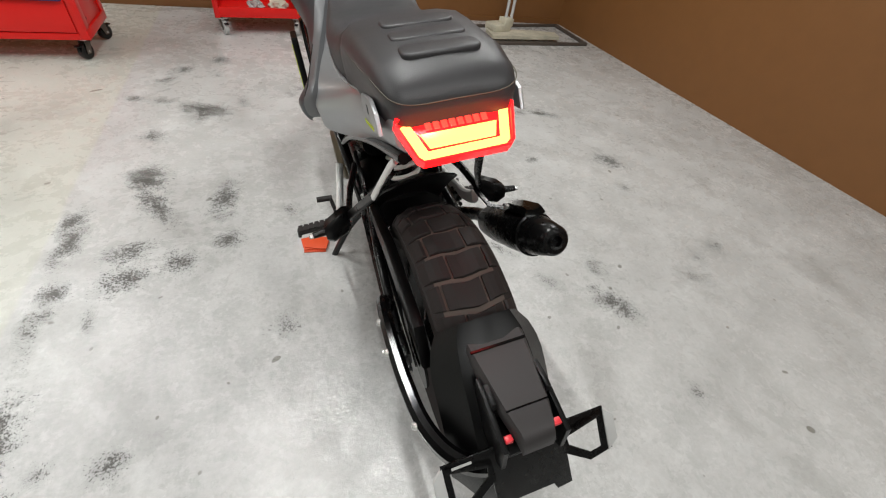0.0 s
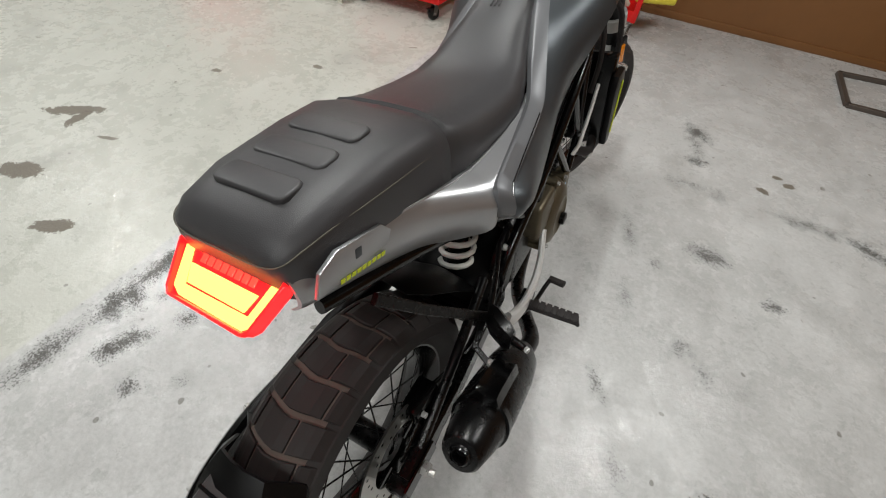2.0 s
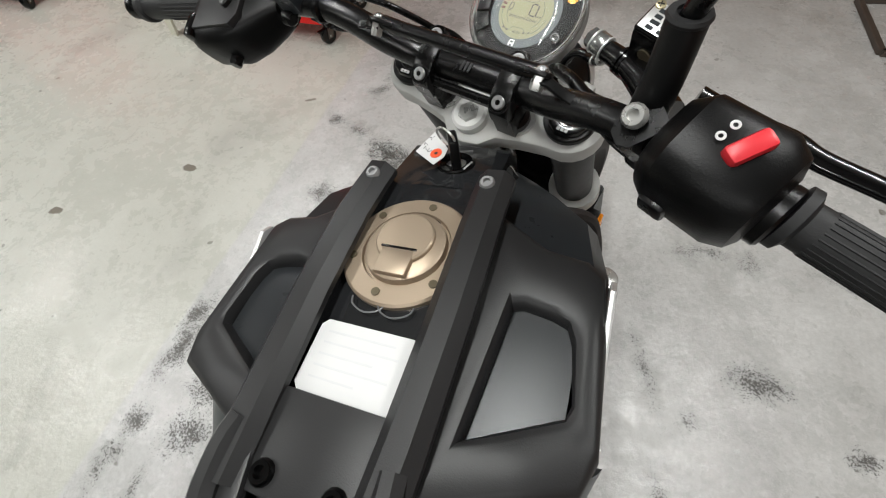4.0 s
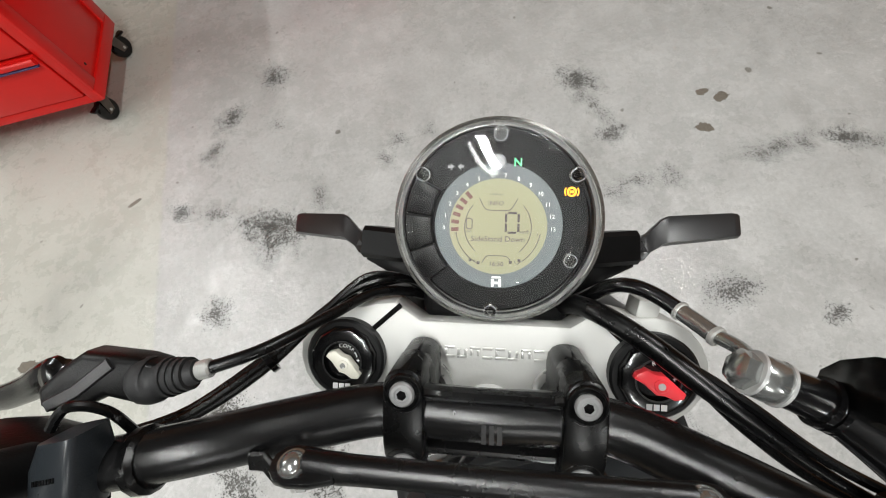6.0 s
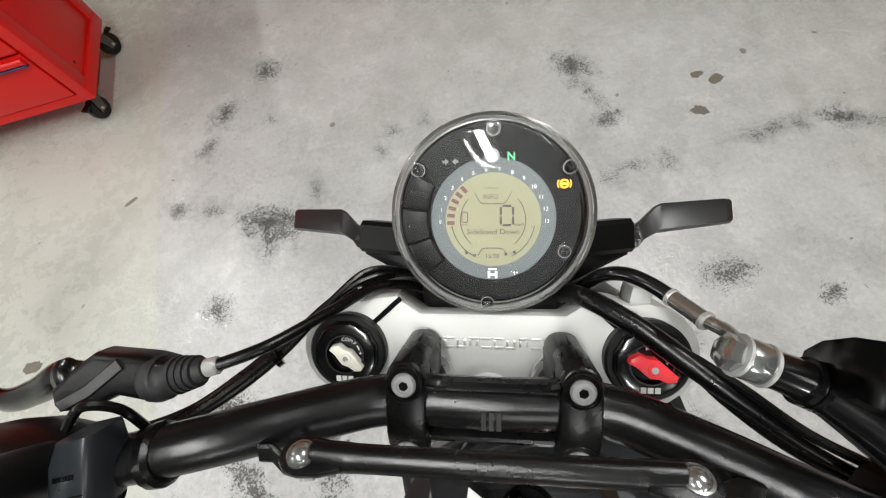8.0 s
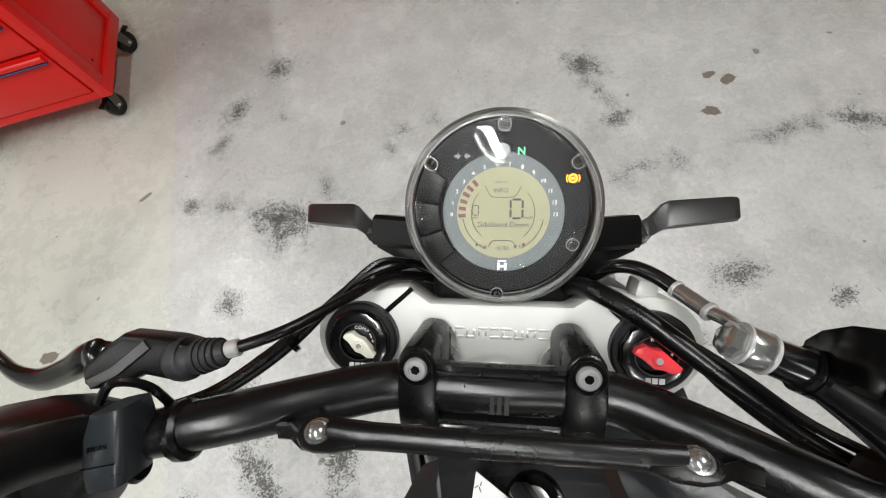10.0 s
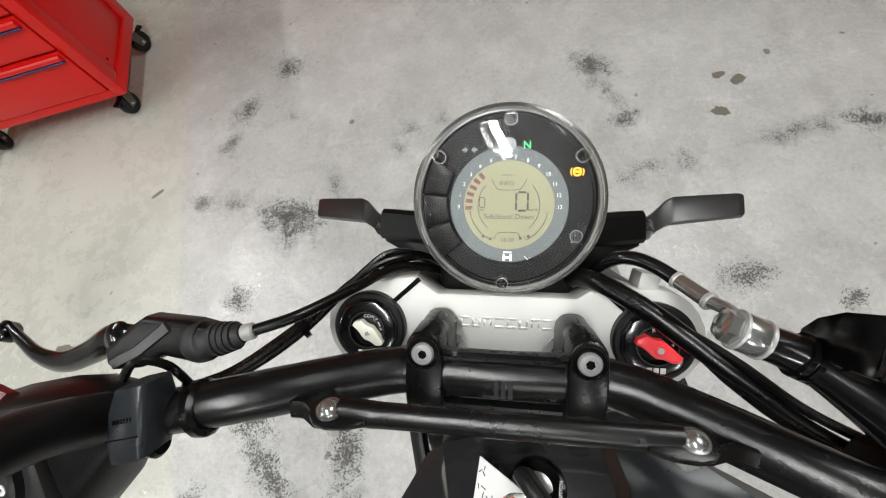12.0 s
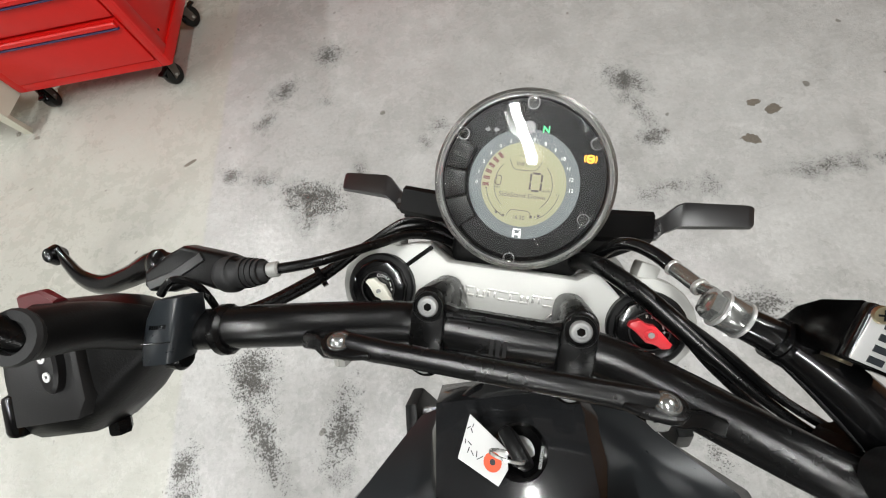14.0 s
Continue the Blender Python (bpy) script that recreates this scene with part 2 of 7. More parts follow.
M_GLASS = clear("cover_acrylic", 0.022)
M_CLEARRIM = clear("rim_acrylic", 0.12, (0.95, 0.95, 0.92))
M_CLEARSCREW = clear("post_acrylic", 0.1, (0.9, 0.9, 0.86))

M_SCUFF = floor_mark("rubber_scuff", (0.038, 0.034, 0.028), 0.80, 0.74, 0.16, 170, 0.86, 0.30)
M_SMUDGE = floor_mark("faint_smudge", (0.055, 0.050, 0.042), 0.80, 0.92, 0.20, 170, 0.78, 0.24)
M_CHIP = floor_mark("coating_chip", (0.12, 0.10, 0.075), 0.80, 0.52, 0.05, 70, 0.92, 0.0, 0.5)
M_RAGPALE = surface("printed_paper", (0.55, 0.52, 0.42), 0.7, wear=0.4)
M_BAGYELLOW = surface("yellow_packet", (0.62, 0.52, 0.05), 0.4, wear=0.25)
M_CREAMPL = surface("cream_plastic", (0.62, 0.60, 0.50), 0.45, wear=0.06)
M_RUSTY = surface("dull_steel", (0.12, 0.10, 0.085), 0.55, metal=0.6, wear=0.35)

# ---- shape helpers ----
def V(*a):
    return Vector(a)


def part(name, bm, material, parent=None, label="", smooth=True, m=None):
    """Links a bmesh as one mesh object, under a thing or a part."""
    if m is not None:
        bm.transform(m)
    bmesh.ops.recalc_face_normals(bm, faces=bm.faces)
    me = bpy.data.meshes.new(name)
    bm.to_mesh(me)
    bm.free()
    if smooth:
        for p in me.polygons:
            p.use_smooth = True
        me.set_sharp_from_angle(angle=radians(38))
    me.materials.append(material)
    ob = new(name, me)
    if parent is not None:
        ob.parent = parent
    if label:
        ob["label"] = label
    return ob


def thing(name, label, category, group="", kind="", m=None):
    ob = new(name)
    ob.empty_display_size = 0.05
    if m is not None:
        ob.matrix_world = m
    return tagged(ob, label, category, group, kind)


def bevelled(bm, width, segments=2, angle=30):
    if width:
        edges = [e for e in bm.edges if len(e.link_faces) == 2 and e.calc_face_angle(0) > radians(angle)]
        bmesh.ops.bevel(bm, geom=edges, offset=width, segments=segments, affect="EDGES", profile=0.5, clamp_overlap=True)
    return bm


def box(x0, x1, y0, y1, z0, z1, bevel=0.0, segments=2, bm=None):
    own = bmesh.new()
    bmesh.ops.create_cube(own, size=1)
    for v in own.verts:
        v.co = V(x0 + (v.co.x + 0.5) * (x1 - x0), y0 + (v.co.y + 0.5) * (y1 - y0), z0 + (v.co.z + 0.5) * (z1 - z0))
    bevelled(own, bevel, segments)
    return joined(bm, own)


def joined(bm, other):
    if bm is None:
        return other
    me = bpy.data.meshes.new("tmp")
    other.to_mesh(me)
    other.free()
    bm.from_mesh(me)
    bpy.data.meshes.remove(me)
    return bm


def loft(rings, closed=False, cap=True, bm=None):
    """A skin over rings of equally many points."""
    own = bmesh.new()
    rows = [[own.verts.new(p) for p in r] for r in rings]
    n = len(rows[0])
    pairs = list(zip(rows, rows[1:])) + ([(rows[-1], rows[0])] if closed else [])
    for a, b in pairs:
        for i in range(n):
            own.faces.new((a[i], a[(i + 1) % n], b[(i + 1) % n], b[i]))
    if cap and not closed:
        own.faces.new(rows[0][::-1])
        own.faces.new(rows[-1])
    return joined(bm, own)


def smoothed(points, steps=6):
    """A Catmull-Rom line through points."""
    p = [Vector(q) for q in points]
    if len(p) < 3 or steps < 2:
        return p
    out = []
    for i in range(len(p) - 1):
        a, b, c, d = p[max(i - 1, 0)], p[i], p[i + 1], p[min(i + 2, len(p) - 1)]
        for k in range(steps):
            s = k / steps
            out.append(0.5 * ((2 * b) + (c - a) * s + (2 * a - 5 * b + 4 * c - d) * s * s + (3 * b - a - 3 * c + d) * s ** 3))
    return out + [p[-1]]


def tube(points, radius, sides=12, steps=6, closed=False, flat=1.0, bm=None):
    """A pipe along a smooth line; radius may be a list, one for each given point; flat squeezes it upright."""
    line = smoothed(points, steps)
    if isinstance(radius, (list, tuple)):
        given = [V(r, 0, 0) for r in radius]
        radii = [q.x for q in smoothed(given, steps)] if len(given) > 2 and steps > 1 else [radius[0] + (radius[-1] - radius[0]) * i / (len(line) - 1) for i in range(len(line))]
    else:
        radii = [radius] * len(line)
    rings, up = [], None
    for i, p in enumerate(line):
        way = (line[min(i + 1, len(line) - 1)] - line[max(i - 1, 0)]).normalized()
        if up is None:
            up = way.orthogonal() if abs(way.z) > 0.9 else V(0, 0, 1)
        side = way.cross(up).normalized()
        up = side.cross(way).normalized()
        rings.append([p + radii[i] * (math.cos(a) * side + flat * math.sin(a) * up) for a in (2 * math.pi * k / sides for k in range(sides))])
    return loft(rings, closed, True, bm)


def rod(a, b, r0, r1=None, sides=16, bevel=0.0, bm=None):
    a, b = Vector(a), Vector(b)
    r1 = r0 if r1 is None else r1
    way = (b - a).normalized()
    u = way.orthogonal().normalized()
    w = way.cross(u)
    spin = [2 * math.pi * k / sides for k in range(sides)]
    if bevel:
        stops = [(0, r0 - bevel), (bevel, r0), ((b - a).length - bevel, r1), ((b - a).length, r1 - bevel)]
    else:
        stops = [(0, r0), ((b - a).length, r1)]
    return loft([[a + way * d + r * (math.cos(s) * u + math.sin(s) * w) for s in spin] for d, r in stops], bm=bm)


def lathe(profile, origin, axis, sides=32, closed=False, bm=None, start=None):
    """Turns (radius, height) pairs round an axis through origin."""
    o, ax = Vector(origin), Vector(axis).normalized()
    u = (ax.orthogonal() if start is None else Vector(start)).normalized()
    w = ax.cross(u)
    rings = []
    for k in range(sides):
        a = 2 * math.pi * k / sides
        d = math.cos(a) * u + math.sin(a) * w
        rings.append([o + d * r + ax * h for r, h in profile])
    own = bmesh.new()
    rows = [[own.verts.new(p) for p in r] for r in rings]
    n = len(profile)
    for i in range(sides):
        a, b = rows[i], rows[(i + 1) % sides]
        for j in range(n if closed else n - 1):
            own.faces.new((a[j], b[j], b[(j + 1) % n], a[(j + 1) % n]))
    bmesh.ops.remove_doubles(own, verts=own.verts, dist=1e-6)
    return joined(bm, own)


def plate(outline, z0, z1, frame_m=None, bevel=0.0, segments=2, bm=None):
    """A flat piece with the given outline (x, y), from z0 to z1, laid by frame_m."""
    own = bmesh.new()
    low = [own.verts.new((x, y, z0)) for x, y in outline]
    f = own.faces.new(low)
    new_geom = bmesh.ops.extrude_face_region(own, geom=[f])["geom"]
    for g in new_geom:
        if isinstance(g, bmesh.types.BMVert):
            g.co.z = z1
    bevelled(own, bevel, segments)
    if frame_m is not None:
        own.transform(frame_m)
    return joined(bm, own)


def axes(origin, x, y):
    """The frame with that origin, x along x and y in the plane of x and y."""
    x = Vector(x).normalized()
    z = x.cross(Vector(y)).normalized()
    y = z.cross(x)
    return Matrix.Translation(origin) @ Matrix((x, y, z)).transposed().to_4x4()


def oval(y, hw, lo, hi, n=24, power=2.6, x=0.0):
    """A rounded cross-section of a body, square to the y axis."""
    out = []
    for k in range(n):
        a = 2 * math.pi * k / n
        c, s = math.cos(a), math.sin(a)
        out.append(V(x + hw * math.copysign(abs(c) ** (2 / power), c), y, (lo + hi) / 2 + (hi - lo) / 2 * math.copysign(abs(s) ** (2 / power), s)))
    return out


def bar(points, width, height, bevel=0.003, steps=1, up=(0, 0, 1), bm=None, closed=False):
    """A rectangular section swept along points; width lies across the line, height along up."""
    line = smoothed(points, steps)
    n = len(line)
    rings = []
    for i, p in enumerate(line):
        if closed:
            a, b = line[i - 1], line[(i + 1) % n]
        else:
            a, b = line[max(i - 1, 0)], line[min(i + 1, n - 1)]
        way = (b - a).normalized()
        side = way.cross(Vector(up)).normalized()
        top = side.cross(way).normalized()
        w, h = width / 2, height / 2
        k = 1.0
        if closed or 0 < i < n - 1:
            k = 1 / max(0.6, (line[(i + 1) % n] - p).normalized().dot(way))
        c = bevel
        sect = [(-w, -h + c), (-w + c, -h), (w - c, -h), (w, -h + c), (w, h - c), (w - c, h), (-w + c, h), (-w, h - c)]
        rings.append([p + side * x * k + top * z for x, z in sect])
    return loft(rings, closed, True, bm)

# ---- the room ----
floor = part("floor", box(-6, 3.9, -5, 4.0, -0.12, 0), M_FLOOR, smooth=False)
tagged(floor, "grey worn concrete floor with black scuff marks", "floor", kind="structure")
north = part("wall_north", box(-6.2, 4.1, 3.72, 3.84, 0, CEILING), M_WALL, smooth=False)
tagged(north, "brown painted panel wall", "wall", kind="structure")
east = part("wall_east", box(0, 0.12, -9, 0, 0, CEILING), M_WALL, smooth=False, m=pose(2.60, 3.72, 0, 0, 0, 1.5))
tagged(east, "brown painted panel wall", "wall", kind="structure")
# walls out of view, added to close the room; neutral grey steers the fill
for name, b in (("unseen_wall_south", (-6.2, 4.1, -5.12, -5.0)), ("unseen_wall_west", (-6.12, -6.0, -5, 3.72))):
    tagged(part(name, box(*b, 0, CEILING), M_CEIL, smooth=False), "unseen wall added in grey to close the room", "wall", kind="structure")
# ceiling out of view; its dull grey keeps reflections dark
ceil = part("ceiling", box(-6.2, 4.1, -5.12, 3.84, CEILING, CEILING + 0.1), M_CEIL, smooth=False)
tagged(ceil, "unseen ceiling in dull grey", "ceiling", kind="structure")
skirt = part("baseboard", box(-6, 2.6, 3.708, 3.72, 0, 0.05, 0.002), M_WALL)
tagged(skirt, "brown painted foot of the wall", "baseboard", kind="structure")

for x, y in TUBES:
    light = thing("ceiling_light", "white ceiling batten out of view with one lit fluorescent tube", "ceiling light", "ceiling lights", m=pose(x, y, CEILING, 0, 0, 4))
    part("housing", box(-0.05, 0.05, -0.63, 0.63, -0.045, 0, 0.006), M_WHITE, light)
    part("tube", rod((0, -0.6, -0.06), (0, 0.6, -0.06), 0.013), M_TUBE, light)


# ---- marks on the floor: x, y, half length, half width, turn ----
SCUFFS_A = [(-1.09, 0.97, 0.048, 0.021, 66), (-1.07, 0.85, 0.111, 0.023, 86), (-1.06, -0.25, 0.11, 0.027, 90), (-1.06, 0.18, 0.052, 0.016, 88), (-1.06, 0.62, 0.026, 0.025, 18), (-1.06, 1.99, 0.029, 0.02, -11), (-1.05, -0.03, 0.068, 0.031, -86), (-1.05, 0.14, 0.111, 0.027, 84), (-1.04, -0.06, 0.04, 0.018, -31), (-1.03, 0.01, 0.063, 0.024, -21), (-0.92, 1.57, 0.041, 0.035, -6), (-0.91, -0.15, 0.024, 0.023, -82), (-0.9, -0.11, 0.063, 0.021, 61), (-0.9, 1.2, 0.091, 0.046, -46), (-0.89, 0.77, 0.064, 0.028, 14), (-0.89, 1.24, 0.061, 0.06, 16), (-0.88, 0.64, 0.066, 0.045, 30), (-0.87, 2.38, 0.061, 0.033, 51), (-0.84, 1.02, 0.128, 0.032, -61)]
SCUFFS_B = [(-0.81, 0.04, 0.018, 0.015, 20), (-0.76, -0.19, 0.013, 0.011, 13), (-0.75, 1.86, 0.09, 0.035, -10), (-0.73, 0.69, 0.046, 0.03, -69), (-0.69, 1.83, 0.089, 0.049, -19), (-0.68, 2.55, 0.048, 0.047, -27), (-0.6, 1.04, 0.108, 0.035, 77), (-0.58, 0.77, 0.039, 0.033, -7), (0.49, 2.16, 0.081, 0.034, -39), (0.52, 1.89, 0.04, 0.023, 18), (0.65, 1.27, 0.068, 0.033, -3), (0.72, 0.17, 0.09, 0.034, -56), (0.89, 1.14, 0.018, 0.015, 9), (1.22, 1.67, 0.05, 0.021, -30), (1.35, 1.07, 0.078, 0.045, -54)]
SMUDGES_A = [(-1.07, 0.47, 0.133, 0.021, -87), (-1.06, 0.53, 0.053, 0.018, 46), (-0.96, 2.21, 0.032, 0.024, -36), (-0.94, 0.06, 0.016, 0.016, -57), (-0.94, 0.47, 0.045, 0.01, -89), (-0.93, 1.95, 0.079, 0.034, -15), (-0.93, 2.24, 0.063, 0.032, 60), (-0.86, -0.08, 0.03, 0.016, 44), (-0.74, 1.73, 0.038, 0.034, -53), (-0.73, 1.79, 0.124, 0.05, -32), (-0.68, 2.29, 0.031, 0.029, -25), (-0.65, -0.1, 0.019, 0.014, 22), (-0.6, 0.91, 0.029, 0.023, 26), (-0.54, 1.92, 0.074, 0.021, -88), (-0.41, 0.34, 0.051, 0.048, -18), (-0.36, 0.91, 0.041, 0.025, -22), (-0.28, 2.0, 0.045, 0.021, -71), (-0.22, 2.08, 0.037, 0.025, 43), (-0.1, 2.09, 0.028, 0.024, 72)]
SMUDGES_B = [(0.35, 1.22, 0.147, 0.015, -71), (0.41, 0.53, 0.077, 0.017, -58), (0.41, 0.9, 0.078, 0.017, -66), (0.44, 1.66, 0.058, 0.032, -8), (0.47, 1.11, 0.023, 0.022, -5), (0.5, 2.03, 0.143, 0.028, -66), (0.52, 0.32, 0.063, 0.024, -59), (0.52, 1.69, 0.049, 0.017, -10), (0.62, 0.79, 0.031, 0.028, -12), (0.64, 1.67, 0.051, 0.04, -33), (0.7, 0.73, 0.048, 0.018, -57), (0.75, 0.33, 0.058, 0.025, -74), (0.76, -0.2, 0.036, 0.028, 25), (0.76, 0.37, 0.039, 0.024, -33), (0.96, 1.68, 0.065, 0.031, 0), (1.01, 1.69, 0.153, 0.035, 1), (1.08, 1.68, 0.045, 0.026, -14), (1.15, 0.21, 0.094, 0.037, -36), (1.26, 0.29, 0.05, 0.024, -88)]
SMUDGES_C = [(1.26, 0.82, 0.043, 0.029, -57), (1.3, 1.63, 0.105, 0.039, -40), (1.41, 0.34, 0.048, 0.033, -70)]
CHIPS = [(-2.21, 0.53, 0.14, 0.035, 35), (-2.13, 0.50, 0.06, 0.03, 100), (-1.54, 0.05, 0.07, 0.03, 30), (-1.96, 0.16, 0.09, 0.05, 20), (-1.88, 0.48, 0.05, 0.012, 20), (0.88, 1.97, 0.022, 0.016, 0), (0.93, 1.93, 0.026, 0.018, 30), (0.82, 1.825, 0.030, 0.018, -20), (-1.56, 1.54, 0.03, 0.02, 0), (-1.98, 1.18, 0.028, 0.018, 20),
         (-1.24, 2.08, 0.03, 0.008, 30)]


def floor_marks(name, rows, material, label, z, margin):
    bm = bmesh.new()
    uv = bm.loops.layers.uv.new("mark")
    for x, y, a, b, turn in rows:
        m = pose(x, y, z, 0, 0, turn)
        corners = ((-1, -1), (1, -1), (1, 1), (-1, 1))
        f = bm.faces.new([bm.verts.new(m @ V(u * (a * 1.6 + margin), v * (b * 1.6 + margin), 0)) for u, v in corners])
        for loop, c in zip(f.loops, corners):
            loop[uv].uv = c
        z += 0.00004
    ob = part(name, bm, material, None, smooth=False)
    ob.visible_shadow = False
    return tagged(ob, label, "floor mark", kind="stuff")


floor_marks("floor_scuffs", SCUFFS_A + SCUFFS_B, M_SCUFF, "black rubbed scuff marks on the concrete", 0.0008, 0.035)
floor_marks("floor_smudges", SMUDGES_A + SMUDGES_B + SMUDGES_C, M_SMUDGE, "faint grey rubber smudges on the concrete", 0.0044, 0.03)
floor_marks("floor_chips", CHIPS, M_CHIP, "brown chips where the floor coating has come away", 0.0076, 0.0)


# ---- wheeled tool trolleys ----
def caster(parent, x, y, turn, wheel_mat, r=0.045):
    m = pose(x, y, 0, 0, 0, turn)
    w = part("caster", lathe([(0.0, -0.014), (r * 0.55, -0.015), (r * 0.7, -0.013), (r * 0.94, -0.014), (r, -0.008), (r, 0.008), (r * 0.94, 0.014), (r * 0.7, 0.013), (r * 0.55, 0.015), (0.0, 0.014)], (0, -0.02, r), (1, 0, 0), 24), wheel_mat, parent, "swivel caster", m=m)
    for s in (-1, 1):
        part("fork", plate([(-0.035, r - 0.012), (-0.005, r - 0.012), (0.022, 0.105), (-0.022, 0.105)], -0.0015, 0.0015, m @ axes((0.019 * s, 0, 0), (0, 1, 0), (0, 0, 1))), M_RUSTY, w)
    part("top_plate", box(-0.03, 0.03, -0.03, 0.03, 0.103, 0.112, 0.002), M_STEEL, w, m=m)
    part("axle", rod((-0.023, -0.02, r), (0.023, -0.02, r), 0.006), M_STEEL, w, m=m)
    part("brake_tab", box(-0.012, 0.012, -0.075, -0.045, 0.075, 0.084, 0.002), M_GLOSSBLACK, w, m=m)


def tool_cabinet():
    """A red cabinet of drawers on casters; its front looks to -y, origin at the front left foot."""
    c = thing("tool_cabinet", "red enamelled tool cabinet on black casters, drawers shut", "tool cabinet", m=pose(-2.025, 2.505, 0, 0, 0, 1))
    W, D, Z0, Z1 = 0.70, 0.44, 0.112, 0.86
    part("body", box(0, W, 0.012, D, Z0, Z1, 0.004), M_RED, c)
    part("front_frame", box(0, 0.035, 0, 0.012, Z0, Z1, 0.002), M_RED, c)
    part("front_frame", box(W - 0.035, W, 0, 0.012, Z0, Z1, 0.002), M_RED, c)
    part("bottom_rail", box(0.035, W - 0.035, 0, 0.012, Z0, Z0 + 0.035, 0.002), M_RED, c)
    part("top_rail", box(0.035, W - 0.035, 0, 0.012, Z1 - 0.03, Z1, 0.002), M_RED, c)
    for x in (0, W - 0.003):
        for a in ((0.0, D, Z0, Z0 + 0.05), (0.0, D, Z1 - 0.05, Z1), (0.0, 0.06, Z0 + 0.05, Z1 - 0.05), (D - 0.06, D, Z0 + 0.05, Z1 - 0.05)):
            part("side_rib", box(x - 0.008 if x == 0 else x, x + 0.003 if x == 0 else x + 0.012, a[0] + 0.001, a[1], a[2], a[3], 0.003), M_RED, c)
    z = Z0 + 0.040
    for h in (0.20, 0.14, 0.14, 0.09, 0.09):
        d = part("drawer", box(0.04, W - 0.04, -0.006, 0.010, z, z + h - 0.008, 0.003), M_RED, c)
        part("pull", bar([(0.045, -0.014, z + h - 0.022), (W - 0.045, -0.014, z + h - 0.022)], 0.020, 0.022, 0.005), M_RED, d)
        part("pull_trim", bar([(0.045, -0.018, z + h - 0.037), (W - 0.045, -0.018, z + h - 0.037)], 0.012, 0.006, 0.001), M_BLUE, d, "dark blue strip under the pull")
        z += h + 0.002
    part("screw_hole", rod((W + 0.0005, 0.10, Z0 + 0.09), (W - 0.004, 0.10, Z0 + 0.09), 0.006), M_GLOSSBLACK, c)
    part("top_tray", box(-0.006, W + 0.006, -0.006, D + 0.006, Z1, Z1 + 0.03, 0.004), M_RED, c)
    for x, y, turn in ((0.05, 0.05, 12), (W - 0.04, 0.05, -25), (0.05, D - 0.06, 30), (W - 0.03, D - 0.07, 150)):
        caster(c, x, y, turn, M_GLOSSBLACK)


def tool_trolley():
    """An open red trolley of two trays."""
    c = thing("tool_trolley", "open red steel tool trolley with grey casters", "trolley", m=pose(-0.70, 3.04, 0, 0, 0, 4))
    W, D = 0.60, 0.42
    for z in (0.118, 0.70):
        part("tray", box(0, W, 0, D, z, z + 0.008), M_RED, c)
        for b in ((0, W, 0, 0.006), (0, W, D - 0.006, D), (0, 0.006, 0.006, D - 0.006), (W - 0.006, W, 0.006, D - 0.006)):
            part("tray_side", box(*b, z + 0.008, z + 0.065, 0.001), M_RED, c)
    for x in (0.0, W - 0.03):
        for y in (0.0, D - 0.03):
            part("post", box(x - 0.002, x + 0.032, y - 0.002, y + 0.032, 0.112, 0.765, 0.004), M_RED, c)
    for x, y, turn in ((0.04, 0.04, 20), (W - 0.04, 0.04, -20), (0.04, D - 0.05, 40), (W - 0.04, D - 0.05, 150)):
        caster(c, x, y, turn, M_REFLECT)


def crumpled(name, x, y, z, size, material, label, seed, m=None):
    bm = bmesh.new()
    bmesh.ops.create_icosphere(bm, subdivisions=3, radius=1)
    for v in bm.verts:
        k = 0.75 + 0.5 * noise.noise(v.co * 1.8 + V(seed, 0, 0)) + 0.2 * noise.noise(v.co * 4 + V(0, seed, 0))
        v.co = V(v.co.x * size[0] * k, v.co.y * size[1] * k, max(-0.75, v.co.z) * size[2] * k)
    zmin = min(v.co.z for v in bm.verts)
    ob = part(name, bm, material, None, m=Matrix.Translation((x, y, z - zmin)))
    return tagged(ob, label, "rag" if "rag" in name else "bag")


tool_cabinet()
tool_trolley()
crumpled("rag", -0.43, 3.20, 0.126, (0.07, 0.06, 0.05), M_REFLECT, "grey crumpled rag in the trolley tray", 1)
crumpled("paper_rag", -0.27, 3.24, 0.126, (0.08, 0.07, 0.055), M_RAGPALE, "pale printed paper rag in the trolley tray", 5)
sack = part("bag", bevelled(box(-0.06, 0.20, -0.09, 0.09, 0.0, 0.05), 0.016, 3), M_BAGYELLOW, None, m=pose(-0.12, 3.30, 0.20, 0, -4, 12))
tagged(sack, "yellow and grey packet lying over the trolley edge", "packet")
crumpled("white_bag", 0.10, 3.36, 0.235, (0.05, 0.05, 0.035), M_PAPER, "white crumpled plastic bag on the packet", 9)

